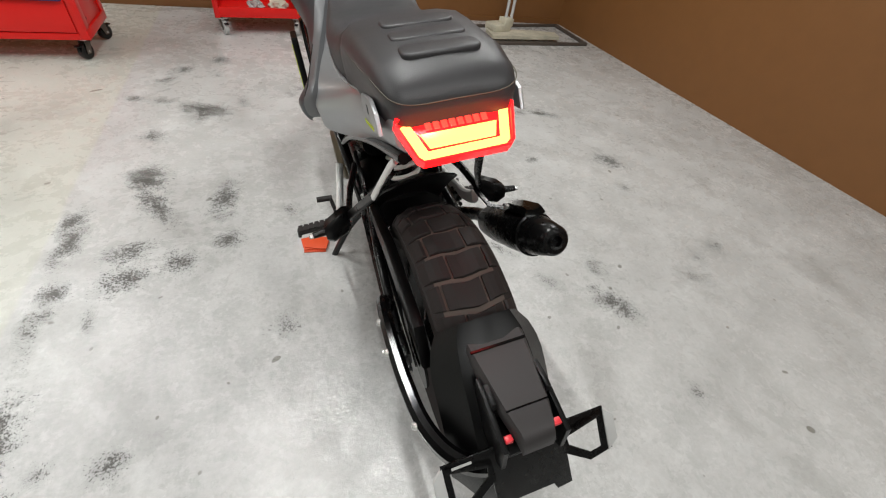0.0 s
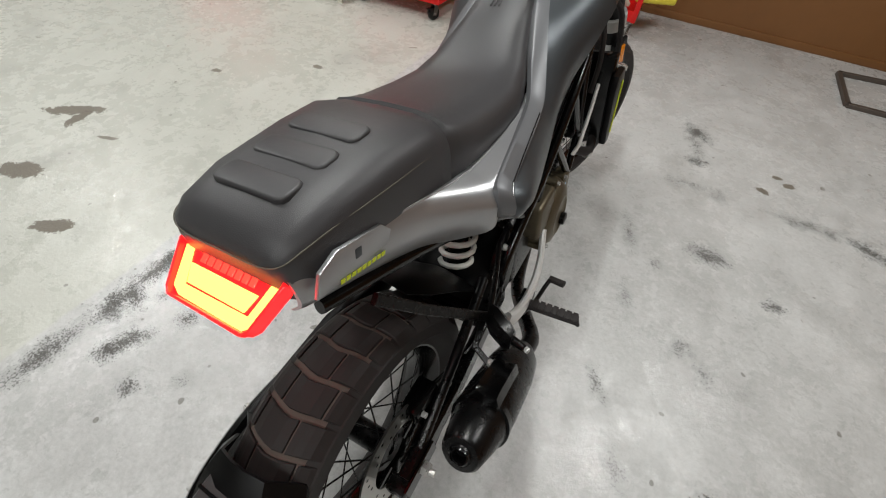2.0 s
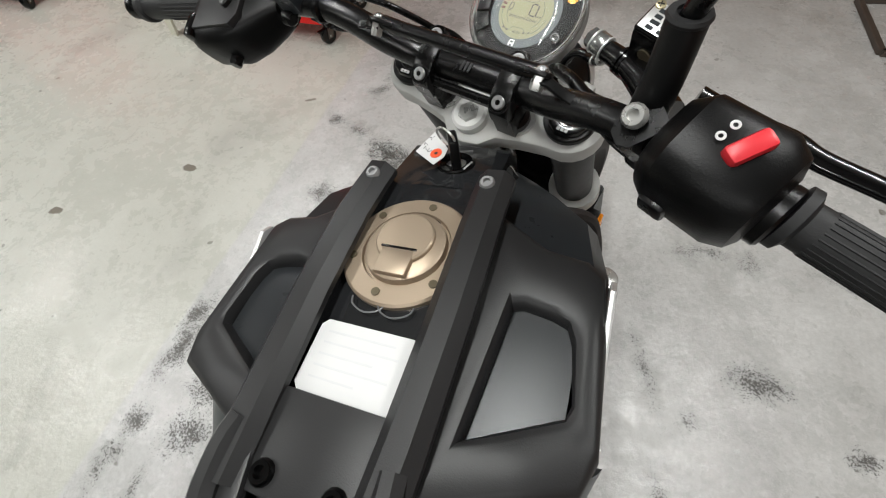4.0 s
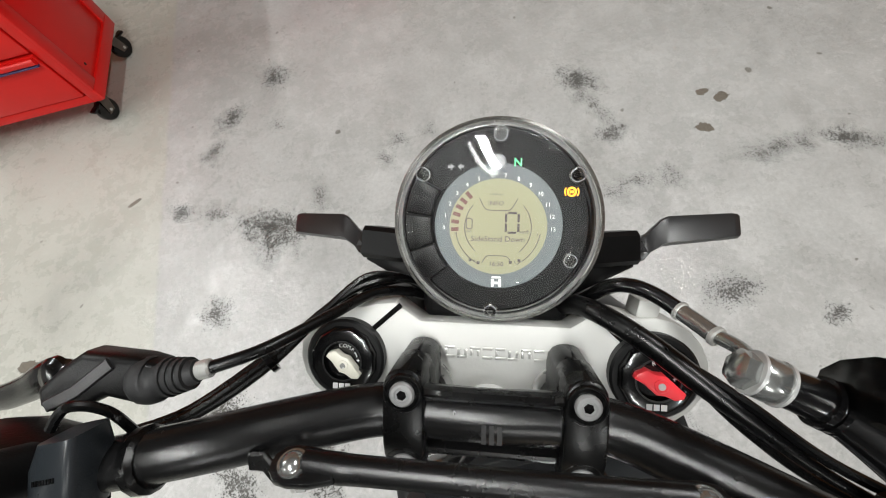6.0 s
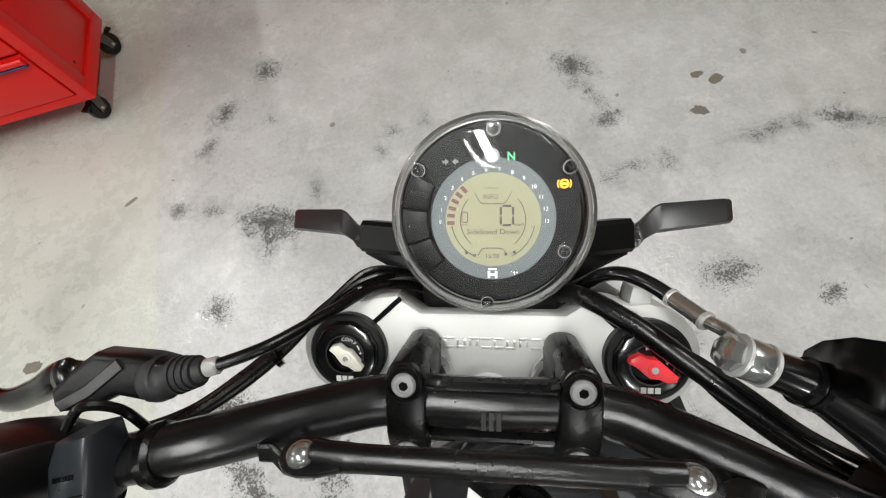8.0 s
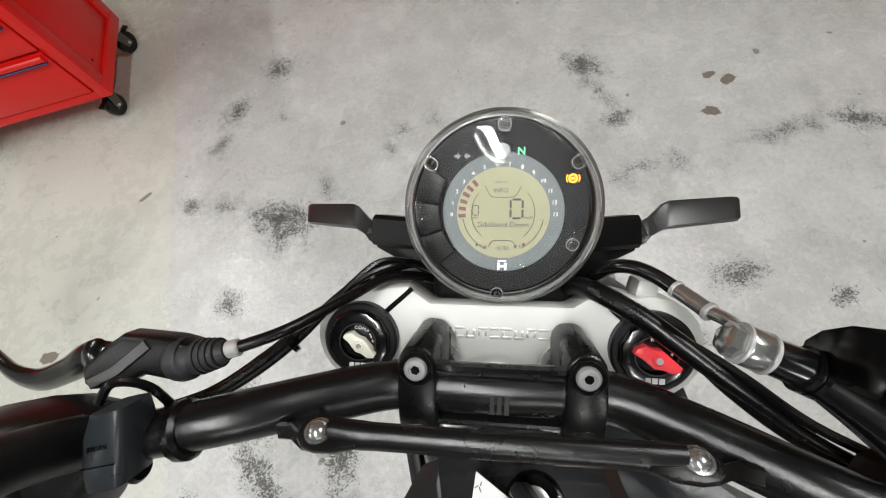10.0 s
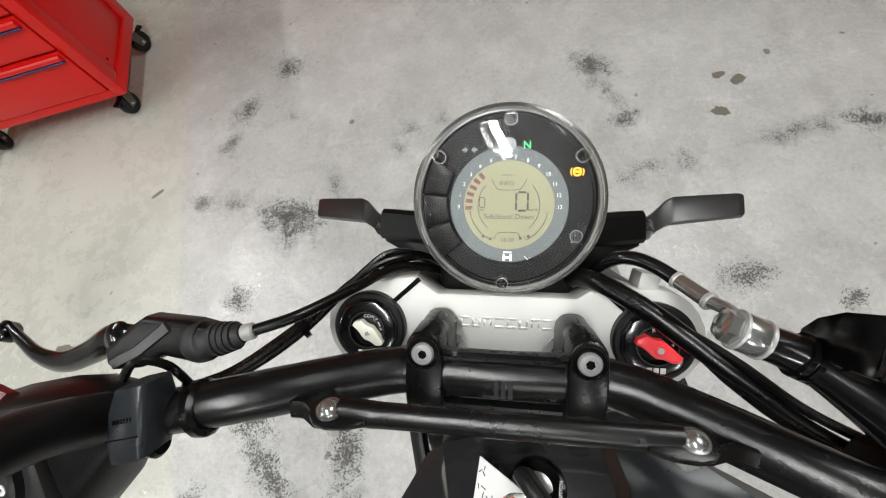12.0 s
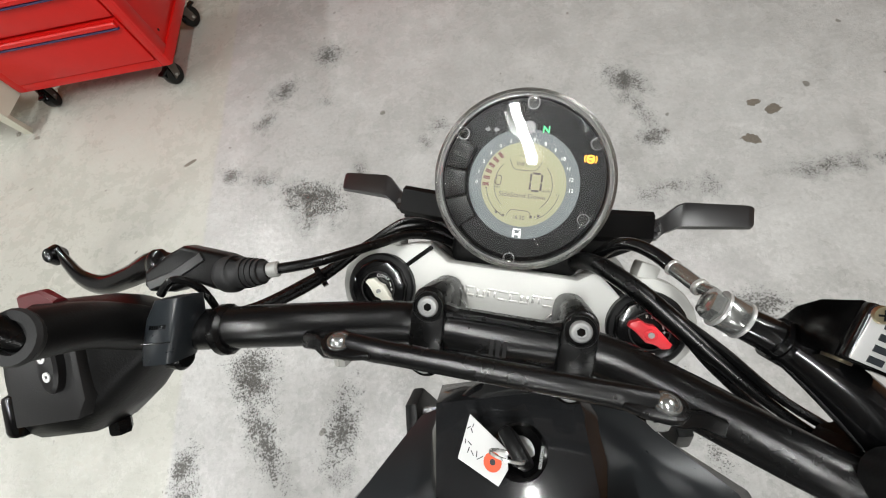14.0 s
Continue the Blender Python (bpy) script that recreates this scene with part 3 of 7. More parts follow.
# plastic step stool beside the cabinet
stool = thing("step_stool", "cream moulded plastic step stool on the floor", "stool", m=pose(-2.20, 2.52, 0, 0, 0, -8))
part("seat", box(-0.15, 0.15, -0.11, 0.11, 0.20, 0.23, 0.012, 3), M_CREAMPL, stool)
for s in (-1, 1):
    part("side", loft([[V(s * 0.145, -0.105, 0.2), V(s * 0.145, 0.105, 0.2), V(s * 0.13, 0.095, 0.2), V(s * 0.13, -0.095, 0.2)], [V(s * 0.152, -0.11, 0.10), V(s * 0.152, 0.11, 0.10), V(s * 0.137, 0.10, 0.10), V(s * 0.137, -0.10, 0.10)]]), M_CREAMPL, stool)
    for t in (-1, 1):
        part("leg", loft([[V(s * 0.15, t * 0.11, 0.2), V(s * 0.06, t * 0.11, 0.2), V(s * 0.06, t * 0.098, 0.2), V(s * 0.14, t * 0.09, 0.2)], [V(s * 0.155, t * 0.115, 0.08), V(s * 0.095, t * 0.115, 0.08), V(s * 0.095, t * 0.10, 0.08), V(s * 0.143, t * 0.09, 0.08)], [V(s * 0.16, t * 0.12, 0), V(s * 0.115, t * 0.12, 0), V(s * 0.115, t * 0.10, 0), V(s * 0.145, t * 0.09, 0)]]), M_CREAMPL, stool)
for k in range(9):
    part("flute", box(-0.053 + 0.0125 * k, -0.047 + 0.0125 * k, -0.114, -0.109, 0.13, 0.20, 0.001), M_CREAMPL, stool)
# a second cabinet's caster peers in beyond the stool
far = thing("tool_cabinet", "dark red tool cabinet farther along the wall", "tool cabinet", m=pose(-4.25, 2.46, 0))
part("body", box(0, 0.70, 0.0, 0.44, 0.112, 0.86, 0.004), M_RED, far)
for k in range(4):
    part("drawer", box(0.04, 0.66, -0.010, 0.0, 0.15 + 0.17 * k, 0.31 + 0.17 * k, 0.003), M_RED, far)
for x, y in ((0.05, 0.05), (0.65, 0.05), (0.05, 0.38), (0.65, 0.38)):
    caster(far, x, y, 20, M_GLOSSBLACK)

# ---- folding frame stand against the wall ----
stand = thing("frame_stand", "steel floor frame with a chipped cream foot and twin tubes", "stand")
foot = [(1.21, 3.44), (1.23, 2.985), (2.50, 3.03), (2.50, 3.62)]
for a, b in zip(foot, foot[1:] + foot[:1]):
    part("floor_tube", bar([(*a, 0.0125), (*b, 0.0125)], 0.030, 0.025, 0.003), M_RUSTY, stand)
base = loft([[V(1.50, 3.06, z) + V(dx, dy, 0) for dx, dy in ((0, 0), (0.72, 0.03), (0.74, 0.16), (0.5, 0.20), (0.02, 0.20))] for z in (0.026, 0.055)])
part("base_plate", bevelled(base, 0.008), M_CREAM, stand, "chipped cream-painted base")
part("knuckle", box(-0.09, 0.10, -0.07, 0.09, 0.0, 0.06, 0.012), M_CREAM, stand, m=pose(1.63, 3.24, 0.05, 0, 0, 15))
part("clevis", box(-0.05, 0.05, -0.05, 0.05, 0.0, 0.07, 0.01), M_CREAM, stand, m=pose(1.70, 3.24, 0.09, 0, 0, 15))
for k in range(2):
    part("upright", rod((1.69 + 0.055 * k, 3.24, 0.13), (1.87 + 0.055 * k, 3.56, 1.85), 0.014), M_REFLECT, stand, "pale grey upright tube")
part("cross_bar", bar([(1.80, 3.50, 1.80), (2.02, 3.52, 1.80)], 0.03, 0.03, 0.004), M_WHITE, stand)

# orange pads under the side stand
for k, (dx, dy, turn) in enumerate(((0.0, 0.0, -8), (-0.006, 0.012, 6), (0.01, 0.004, -20))):
    pad = part("stand_pad", box(-0.038, 0.038, -0.032, 0.032, 0, 0.006, 0.0015), M_ORANGE, None, m=pose(-0.285 + dx, 0.68 + dy, 0.0002 + 0.0063 * k, 0, 0, turn))
    tagged(pad, "flat orange plastic pad under the side stand", "pad", "side stand pads")

# ---- the motorcycle: x right, y ahead, z up from where the rear tyre stands ----
LEAN, BIKE_YAW = 8.8, 0.3
bike = thing("motorcycle", "black and grey scrambler motorcycle leaning on its side stand", "motorcycle", m=pose(0.019, 0, 0, 0, -LEAN, BIKE_YAW))
# the steering head: z along the steering axis, the bars turned to the right
STEER = pose(0.0052, 1.105, 0.9352, 0, 0.8, 0) @ pose(0, 0, 0, 25, 0, 0) @ pose(0, 0, 0, 0, 0, -18)
SIDES = (-1, 1)


def spart(name, bm, material, parent=None, label=""):
    return part(name, bm, material, parent or bike, label, m=STEER)


def flip(points, s):
    return [(p[0] * s, *p[1:]) for p in points]


def bolt(name, at, axis, r, h, material, parent, m=None, hexed=True):
    """A screw: a domed head with a socket, or a hexagon."""
    ax = Vector(axis).normalized()
    if hexed:
        bm = lathe([(0, 0), (r, 0), (r, h * 0.8), (r * 0.86, h), (0, h)], at, ax, 6)
    else:
        bm = lathe([(0, 0), (r, 0), (r, h * 0.55), (r * 0.8, h), (r * 0.48, h), (r * 0.44, h * 0.35), (0, h * 0.35)], at, ax, 14)
    return part(name, bm, material, parent, m=m)


def text_mesh(text, size, depth=0.0004, align="CENTER"):
    cu = bpy.data.curves.new("lettering", "FONT")
    cu.body, cu.size, cu.extrude, cu.align_x, cu.align_y = text, size, depth, align, "CENTER"
    cu.resolution_u = 2
    ob = new("lettering", cu)
    bpy.context.view_layer.update()
    me = bpy.data.meshes.new_from_object(ob)
    bpy.data.objects.remove(ob)
    bm = bmesh.new()
    bm.from_mesh(me)
    bpy.data.meshes.remove(me)
    return bm


# ---- wheels ----
def wheel(side_name, m, radius, width, rim_r, disc_x, disc_r, rows, blocks):
    half = width / 2
    r0 = radius - 0.008
    prof = [(rim_r, -half * 0.62), (rim_r + 0.012, -half * 0.80), (radius - 0.055, -half), (radius - 0.030, -half * 0.97), (r0 - 0.010, -half * 0.72),
            (r0, -half * 0.34), (r0 + 0.001, 0), (r0, half * 0.34), (r0 - 0.010, half * 0.72), (radius - 0.030, half * 0.97), (radius - 0.055, half), (rim_r + 0.012, half * 0.80), (rim_r, half * 0.62)]
    tyre = part(side_name + "_tyre", lathe(prof, (0, 0, 0), (1, 0, 0), 72), M_RUBBER, bike, "black block-tread tyre", m=m)
    base_prof = [(r0 - 0.0095, -half * 0.72), (r0 + 0.0006, -half * 0.34), (r0 + 0.0016, 0), (r0 + 0.0006, half * 0.34), (r0 - 0.0095, half * 0.72), (r0 - 0.02, half * 0.66), (r0 - 0.02, -half * 0.66)]
    part("tread_base", lathe(base_prof, (0, 0, 0), (1, 0, 0), 72, closed=True), M_GROOVE, tyre, "dusty tread grooves", m=m)
    # tread blocks: a row is three blocks, with the splits shifted every other row
    pitch = 2 * math.pi / rows

    def surf(x, top):
        u = abs(x) / half
        drop = 0.0 if u < 0.34 else 0.010 * ((u - 0.34) / 0.38) if u < 0.72 else 0.010 + 0.018 * ((u - 0.72) / 0.25)
        return r0 - drop + (0.0075 if top else -0.004)

    def block(x0, x1, skew):
        bm = bmesh.new()
        g, n = 0.085, 5
        xs = [x0 + 0.0024 + (x1 - x0 - 0.0048) * i / (n - 1) for i in range(n)]
        arcs = [-0.5 + g, -0.5 + g + 0.03, 0.0, 0.5 - g - 0.03, 0.5 - g]
        grid = []
        for j, a in enumerate(arcs):
            row = []
            for i, x in enumerate(xs):
                edge = j in (0, 4) or i in (0, n - 1)
                r = surf(x, True) - (0.0022 if edge else 0)
                ang = (a + skew * abs(x) / half) * pitch
                row.append(bm.verts.new((x, r * math.sin(ang), r * math.cos(ang))))
            grid.append(row)
        for j in range(4):
            for i in range(n - 1):
                bm.faces.new((grid[j][i], grid[j][i + 1], grid[j + 1][i + 1], grid[j + 1][i]))
        ring = [grid[0][i] for i in range(n)] + [grid[j][-1] for j in range(1, 5)] + [grid[4][i] for i in range(n - 2, -1, -1)] + [grid[j][0] for j in range(3, 0, -1)]
        low = []
        for v in ring:
            d = Vector((0, v.co.y, v.co.z)).normalized()
            low.append(bm.verts.new(Vector((v.co.x, 0, 0)) + d * surf(v.co.x, False)))
        for i in range(len(ring)):
            k = (i + 1) % len(ring)
            bm.faces.new((ring[i], ring[k], low[k], low[i]))
        bmesh.ops.recalc_face_normals(bm, faces=bm.faces)
        me = bpy.data.meshes.new("tread_block")
        bm.to_mesh(me)
        bm.free()
        me.materials.append(M_RUBBER)
        return me

    e = half * 0.96
    sets = [[(-e, -half * 0.62), (-half * 0.62, half * 0.30), (half * 0.30, e)], [(-e, -half * 0.30), (-half * 0.30, half * 0.62), (half * 0.62, e)]]
    meshes = [[block(a, b, 0.28) for a, b in row] for row in sets]
    if blocks:
        for k in range(rows):
            for me in meshes[k % 2]:
                ob = new("tread_block", me)
                ob.parent = tyre
                ob.matrix_basis = m @ Matrix.Rotation(pitch * k, 4, "X")
    rim = part(side_name + "_rim", lathe([(rim_r + 0.006, -half * 0.64), (rim_r + 0.008, -half * 0.56), (rim_r - 0.006, -half * 0.50), (rim_r - 0.016, -half * 0.18), (rim_r - 0.016, half * 0.18), (rim_r - 0.006, half * 0.50),
                                          (rim_r + 0.008, half * 0.56), (rim_r + 0.006, half * 0.64), (rim_r - 0.004, half * 0.60), (rim_r - 0.024, half * 0.20), (rim_r - 0.024, -half * 0.20), (rim_r - 0.004, -half * 0.60)],
                                         (0, 0, 0), (1, 0, 0), 64, closed=True), M_GLOSSBLACK, bike, "black spoked rim", m=m)
    # silver rings carry the white reflection along each edge of the black rim
    for s in SIDES:
        part("rim_glint", lathe([(rim_r + 0.004, half * 0.645 * s), (rim_r + 0.0085, half * 0.645 * s), (rim_r + 0.0085, half * 0.60 * s), (rim_r + 0.004, half * 0.60 * s)], (0, 0, 0), (1, 0, 0), 64, closed=True), M_ALU, rim, "silver ring for the bright reflection on the rim edge", m=m)
    hub = part(side_name + "_hub", lathe([(0.012, -0.062), (0.045, -0.060), (0.045, -0.045), (0.026, -0.035), (0.026, 0.035), (0.045, 0.045), (0.045, 0.060), (0.012, 0.062)], (0, 0, 0), (1, 0, 0), 28), M_SATIN, bike, m=m)
    for k in range(32):
        s = 1 if k % 2 else -1
        a = 2 * math.pi * k / 32
        b = a + (0.42 if (k // 2) % 2 else -0.42)
        p = V(0.05 * s, 0.042 * math.sin(b), 0.042 * math.cos(b))
        q = V(0.012 * s, (rim_r - 0.018) * math.sin(a), (rim_r - 0.018) * math.cos(a))
        part("spoke", rod(p, q, 0.0018, sides=5), M_SATIN, rim, m=m)
    bm = lathe([(disc_r * 0.62, -0.0022), (disc_r, -0.0022), (disc_r, 0.0022), (disc_r * 0.62, 0.0022)], (disc_x, 0, 0), (1, 0, 0), 48, closed=True)
    disc = part("brake_disc", bm, M_DISC, hub, "drilled steel brake disc", m=m)
    for k in range(30):
        a = 2 * math.pi * k / 30
        r = disc_r * (0.72, 0.81, 0.90)[k % 3]
        part("disc_hole", rod((disc_x - 0.0026, r * math.sin(a), r * math.cos(a)), (disc_x + 0.0026, r * math.sin(a), r * math.cos(a)), 0.0032, sides=8), M_GLOSSBLACK, disc, m=m)
    for k in range(6):
        a = 2 * math.pi * k / 6
        bm = bar([(disc_x, 0.03 * math.sin(a), 0.03 * math.cos(a)), (disc_x, disc_r * 0.68 * math.sin(a + 0.25), disc_r * 0.68 * math.cos(a + 0.25))], 0.012, 0.004, 0.001, up=(1, 0, 0))
        part("disc_spider", bm, M_SATIN, hub, m=m)


M_GROOVE = surface("dusty_groove", (0.10, 0.078, 0.066), 0.85, wear=0.3)
M_DISC = surface("worn_disc_steel", (0.50, 0.49, 0.46), 0.3, metal=1.0, wear=0.12)
REAR_AXLE = V(0, 0.005, 0.305)
wheel("rear", Matrix.Translation(REAR_AXLE), 0.306, 0.150, 0.216, 0.074, 0.115, 34, True)
FRONT = STEER @ Matrix.Translation((0, 0.045, -0.725))
wheel("front", FRONT, 0.293, 0.110, 0.216, 0.062, 0.15, 28, True)

# ---- swing arm, chain, brake ----
swing = part("swing_arm", bar([(0.118, -0.03, 0.312), (0.118, 0.16, 0.325), (0.108, 0.42, 0.36)], 0.026, 0.052, 0.006), M_SATIN, bike, "black swing arm")
part("arm_side", bar([(-0.118, -0.03, 0.312), (-0.118, 0.16, 0.325), (-0.108, 0.42, 0.36)], 0.026, 0.052, 0.006), M_SATIN, swing)
part("arm_bridge", bar([(-0.115, 0.345, 0.36), (0.115, 0.345, 0.36)], 0.06, 0.05, 0.008), M_SATIN, swing)
for s in SIDES:
    part("upper_strut", tube([(0.118 * s, 0.03, 0.335), (0.112 * s, 0.2, 0.42), (0.095 * s, 0.36, 0.47)], 0.011, 10), M_SATIN, swing)
    part("axle_plate", bar([(0.134 * s, -0.05, 0.312), (0.134 * s, 0.05, 0.318)], 0.006, 0.046, 0.002), M_GLOSSBLACK, swing)
    bolt("axle_nut", (0.137 * s, 0.005, 0.315), (s, 0, 0), 0.014, 0.014, M_STEEL, swing)
    part("axle_end", rod((0.14 * s, 0.005, 0.315), (0.163 * s, 0.005, 0.315), 0.007, bevel=0.001), M_STEEL, swing)
    bolt("adjuster", (0.118 * s, -0.046, 0.312), (0, -1, 0), 0.007, 0.022, M_STEEL, swing)
    part("adjuster_block", box(0.104 * s - 0.01, 0.104 * s + 0.03 * s, -0.06, -0.028, 0.297, 0.33, 0.003), M_SATIN, swing)
part("caliper", box(0.058, 0.105, 0.055, 0.135, 0.335, 0.40, 0.01), M_GLOSSBLACK, bike, "black rear brake caliper")
part("caliper_bracket", bar([(0.098, 0.0, 0.31), (0.10, 0.10, 0.36)], 0.008, 0.05, 0.003), M_SATIN, bike)
for y, z in ((0.07, 0.39), (0.12, 0.37), (0.16, 0.352)):
    bolt("caliper_bolt", (0.105, y, z), (1, 0, 0), 0.0065, 0.01, M_STEEL, bike)
part("brake_hose", tube([(0.09, 0.13, 0.385), (0.118, 0.2, 0.40), (0.125, 0.30, 0.385), (0.115, 0.42, 0.41)], 0.0045, 8), M_GLOSSBLACK, bike)
part("rear_sprocket", lathe([(0.05, -0.003), (0.098, -0.003), (0.098, 0.003), (0.05, 0.003)], REAR_AXLE + V(-0.088, 0, 0), (1, 0, 0), 44, closed=True), M_GLOSSBLACK, bike)
part("chain", bar([(-0.088, 0.005, 0.41), (-0.088, 0.40, 0.40)], 0.013, 0.016, 0.002, bm=bar([(-0.088, 0.005, 0.206), (-0.088, 0.40, 0.30)], 0.013, 0.016, 0.002)), M_SATIN, bike)
part("chain_guard", plate([(-0.14, 0.462), (-0.10, 0.535), (0.10, 0.545), (0.30, 0.49), (0.30, 0.45), (0.08, 0.475)], -0.106, -0.084, axes((0, 0, 0), (0, 1, 0), (0, 0, 1)), 0.005), M_BLACK, bike, "black plastic chain guard")

# ---- rear mudguard on its arm, with the plate carrier ----
def arc_shell(r_in, r_out, a0, a1, half, n=12, crown=0.012):
    rings = []
    for k in range(n + 1):
        a = radians(a0 + (a1 - a0) * k / n)
        wide = half * (0.74, 0.90, 0.97, 1)[min(k, 3)]
        c, s = math.cos(a), math.sin(a)
        top = [(x * wide, r_out - crown * x * x * (1 if abs(x) < 0.9 else 2.4)) for x in (-1, -0.9, -0.6, -0.2, 0.2, 0.6, 0.9, 1)]
        low = [(x * wide * 0.97, r_in - crown * x * x * (1 if abs(x) < 0.9 else 2.4)) for x in (1, 0.9, 0.6, 0.2, -0.2, -0.6, -0.9, -1)]
        rings.append([REAR_AXLE + V(x, r * c, r * s) for x, r in top + low])
    return loft(rings)


guard = part("rear_mudguard", arc_shell(0.341, 0.347, 119, 178, 0.097, crown=0.026), M_BLACK, bike, "matt black plastic hugger mudguard", m=Matrix.Translation((-0.005, 0, 0)))
COVER_X = ((-1, -0.026), (-0.97, -0.006), (-0.86, 0.0), (0.86, 0.0), (0.97, -0.006), (1, -0.026))
cover = loft([[V(x * w, y, z + d * k) for x, d in COVER_X] for y, w, z, k in ((-0.178, 0.050, 0.578, 1.0), (-0.186, 0.0495, 0.587, 1.0), (-0.203, 0.0475, 0.587, 1.0), (-0.250, 0.0410, 0.586, 1.0), (-0.297, 0.0345, 0.584, 1.0), (-0.328, 0.0270, 0.581, 1.1), (-0.340, 0.0240, 0.570, 1.0), (-0.343, 0.0230, 0.556, 0.6))])
lamp_cover = part("lamp_cover", cover, M_LAMPCOVER, guard, "smooth grey-black plate lamp cover")
part("seam", bar([(-0.044, -0.2035, 0.5872), (0.044, -0.2035, 0.5872)], 0.0045, 0.003, 0.0005), M_GLOSSBLACK, lamp_cover)
part("seam", bar([(-0.031, -0.2975, 0.5840), (0.031, -0.2975, 0.5840)], 0.0020, 0.003, 0.0005), M_GLOSSBLACK, lamp_cover)
for s in SIDES:
    part("side_clip", box(-0.004, 0.004, -0.016, 0.016, -0.020, 0.001, 0.002), M_BLACK, lamp_cover, m=Matrix.Translation((0.041 * s, -0.268, 0.583)))
    part("lamp_lens", box(-0.006, 0.006, -0.005, 0.005, -0.004, 0.004, 0.002), M_REDPLASTIC, guard, "small red lens", m=Matrix.Translation((0.036 * s, -0.322, 0.556)))
    part("gusset", plate([(-0.236, 0.500), (-0.236, 0.572), (-0.262, 0.574), (-0.338, 0.556), (-0.340, 0.500), (-0.318, 0.480)], -0.004, 0.004, axes((0.046 * s, 0, 0), (0, 1, 0), (0, 0, 1)), 0.0015), M_BLACK, guard)
part("lamp_floor", box(-0.046, 0.046, -0.330, -0.235, 0.500, 0.508, 0.002), M_BLACK, guard)
# curved flat arm that runs back from the left of the axle
ARM = [(-0.124, 0.075, 0.380), (-0.136, 0.045, 0.432), (-0.141, -0.02, 0.458), (-0.142, -0.09, 0.462), (-0.139, -0.16, 0.457), (-0.130, -0.225, 0.447), (-0.104, -0.280, 0.438), (-0.060, -0.312, 0.434), (0.03, -0.322, 0.434)]
arm = part("carrier_arm", bar(ARM, 0.026, 0.036, 0.008, steps=5), M_GLOSSBLACK, bike, "curved black carrier arm")
part("arm_web", bar([(x + 0.006, y + 0.004, z - 0.052) for x, y, z in ARM[1:-1]], 0.014, 0.034, 0.005, steps=5), M_SATIN, arm)
for k in (2, 4, 6):
    part("arm_rib", bar([(ARM[k][0] + 0.003, ARM[k][1], ARM[k][2] - 0.010), (ARM[k][0] + 0.006, ARM[k][1] + 0.004, ARM[k][2] - 0.050)], 0.012, 0.012, 0.002, up=(0, 1, 0)), M_SATIN, arm)
for p in ((-0.154, -0.02, 0.464), (-0.155, -0.09, 0.468), (-0.143, -0.225, 0.453)):
    bolt("arm_bolt", p, (-1, 0, 0.3), 0.007, 0.006, M_STEEL, arm, hexed=False)
PLATE = axes((0, -0.335, 0.475), (1, 0, 0), (0, 0.62, 0.78))
carrier = part("plate_carrier", plate([(-0.125, 0.04), (0.125, 0.04), (0.125, 0.026), (0.06, 0.012), (0.06, -0.06), (0.035, -0.062), (0.03, -0.052), (-0.03, -0.052), (-0.035, -0.062), (-0.06, -0.06), (-0.06, 0.012), (-0.125, 0.026)], -0.002, 0.002, PLATE, 0.0008), M_SATIN, bike, "black steel number plate carrier, empty")
for s in SIDES:
    part("loop", bar([PLATE @ V(x * s, y, 0) for x, y in ((0.060, 0.022), (0.124, 0.033), (0.127, -0.028), (0.098, -0.033), (0.060, -0.006))], 0.012, 0.004, 0.001, up=PLATE.col[2].xyz, closed=True), M_SATIN, carrier)
    part("reflector", plate([(0.0, 0.035), (0.016, 0.02), (0.018, -0.02), (0.0, -0.035)] if s > 0 else [(0.0, -0.035), (-0.018, -0.02), (-0.016, 0.02), (0.0, 0.035)], -0.004, 0.004, PLATE @ Matrix.Translation((0.128 * s, 0.002, 0)), 0.001), M_REFLECT, carrier, "grey side reflector")
bolt("brass_bolt", PLATE @ V(0.05, 0.028, 0.002), PLATE.col[2].xyz, 0.009, 0.005, M_BRASS, carrier, hexed=False)
part("label_bar", box(-0.115, -0.085, 0.029, 0.033, 0.002, 0.0024), M_REFLECT, carrier, m=PLATE)

# ---- shock absorber and inner mudguard ----
shock_a, shock_b = V(0.012, 0.375, 0.43), V(0.012, 0.475, 0.72)
shock = part("shock_absorber", rod(shock_a, shock_b, 0.022, bevel=0.004), M_GLOSSBLACK, bike, "shock absorber with a white coil spring")
ax = (shock_b - shock_a).normalized()
u1 = ax.cross(V(1, 0, 0)).normalized()
u2 = ax.cross(u1)
coil = [shock_a + ax * (0.025 + 0.19 * k / 84) + 0.037 * (math.cos(k * math.pi / 6) * u1 + math.sin(k * math.pi / 6) * u2) for k in range(85)]
part("spring", tube(coil, 0.0065, 8, 1), M_WHITE, shock, "white coil spring")
part("inner_mudguard", loft([[V(x * w, y, z - d * x * x) for x in (-1, -0.6, 0, 0.6, 1)] + [V(x * w * 0.96, y, z - d * x * x - 0.004) for x in (1, 0.6, 0, -0.6, -1)]
                             for y, z, w, d in ((0.15, 0.655, 0.062, 0.012), (0.19, 0.632, 0.082, 0.026), (0.25, 0.586, 0.090, 0.036), (0.32, 0.510, 0.092, 0.040), (0.37, 0.440, 0.090, 0.040))]), M_BLACK, bike, "black inner mudguard over the tyre")
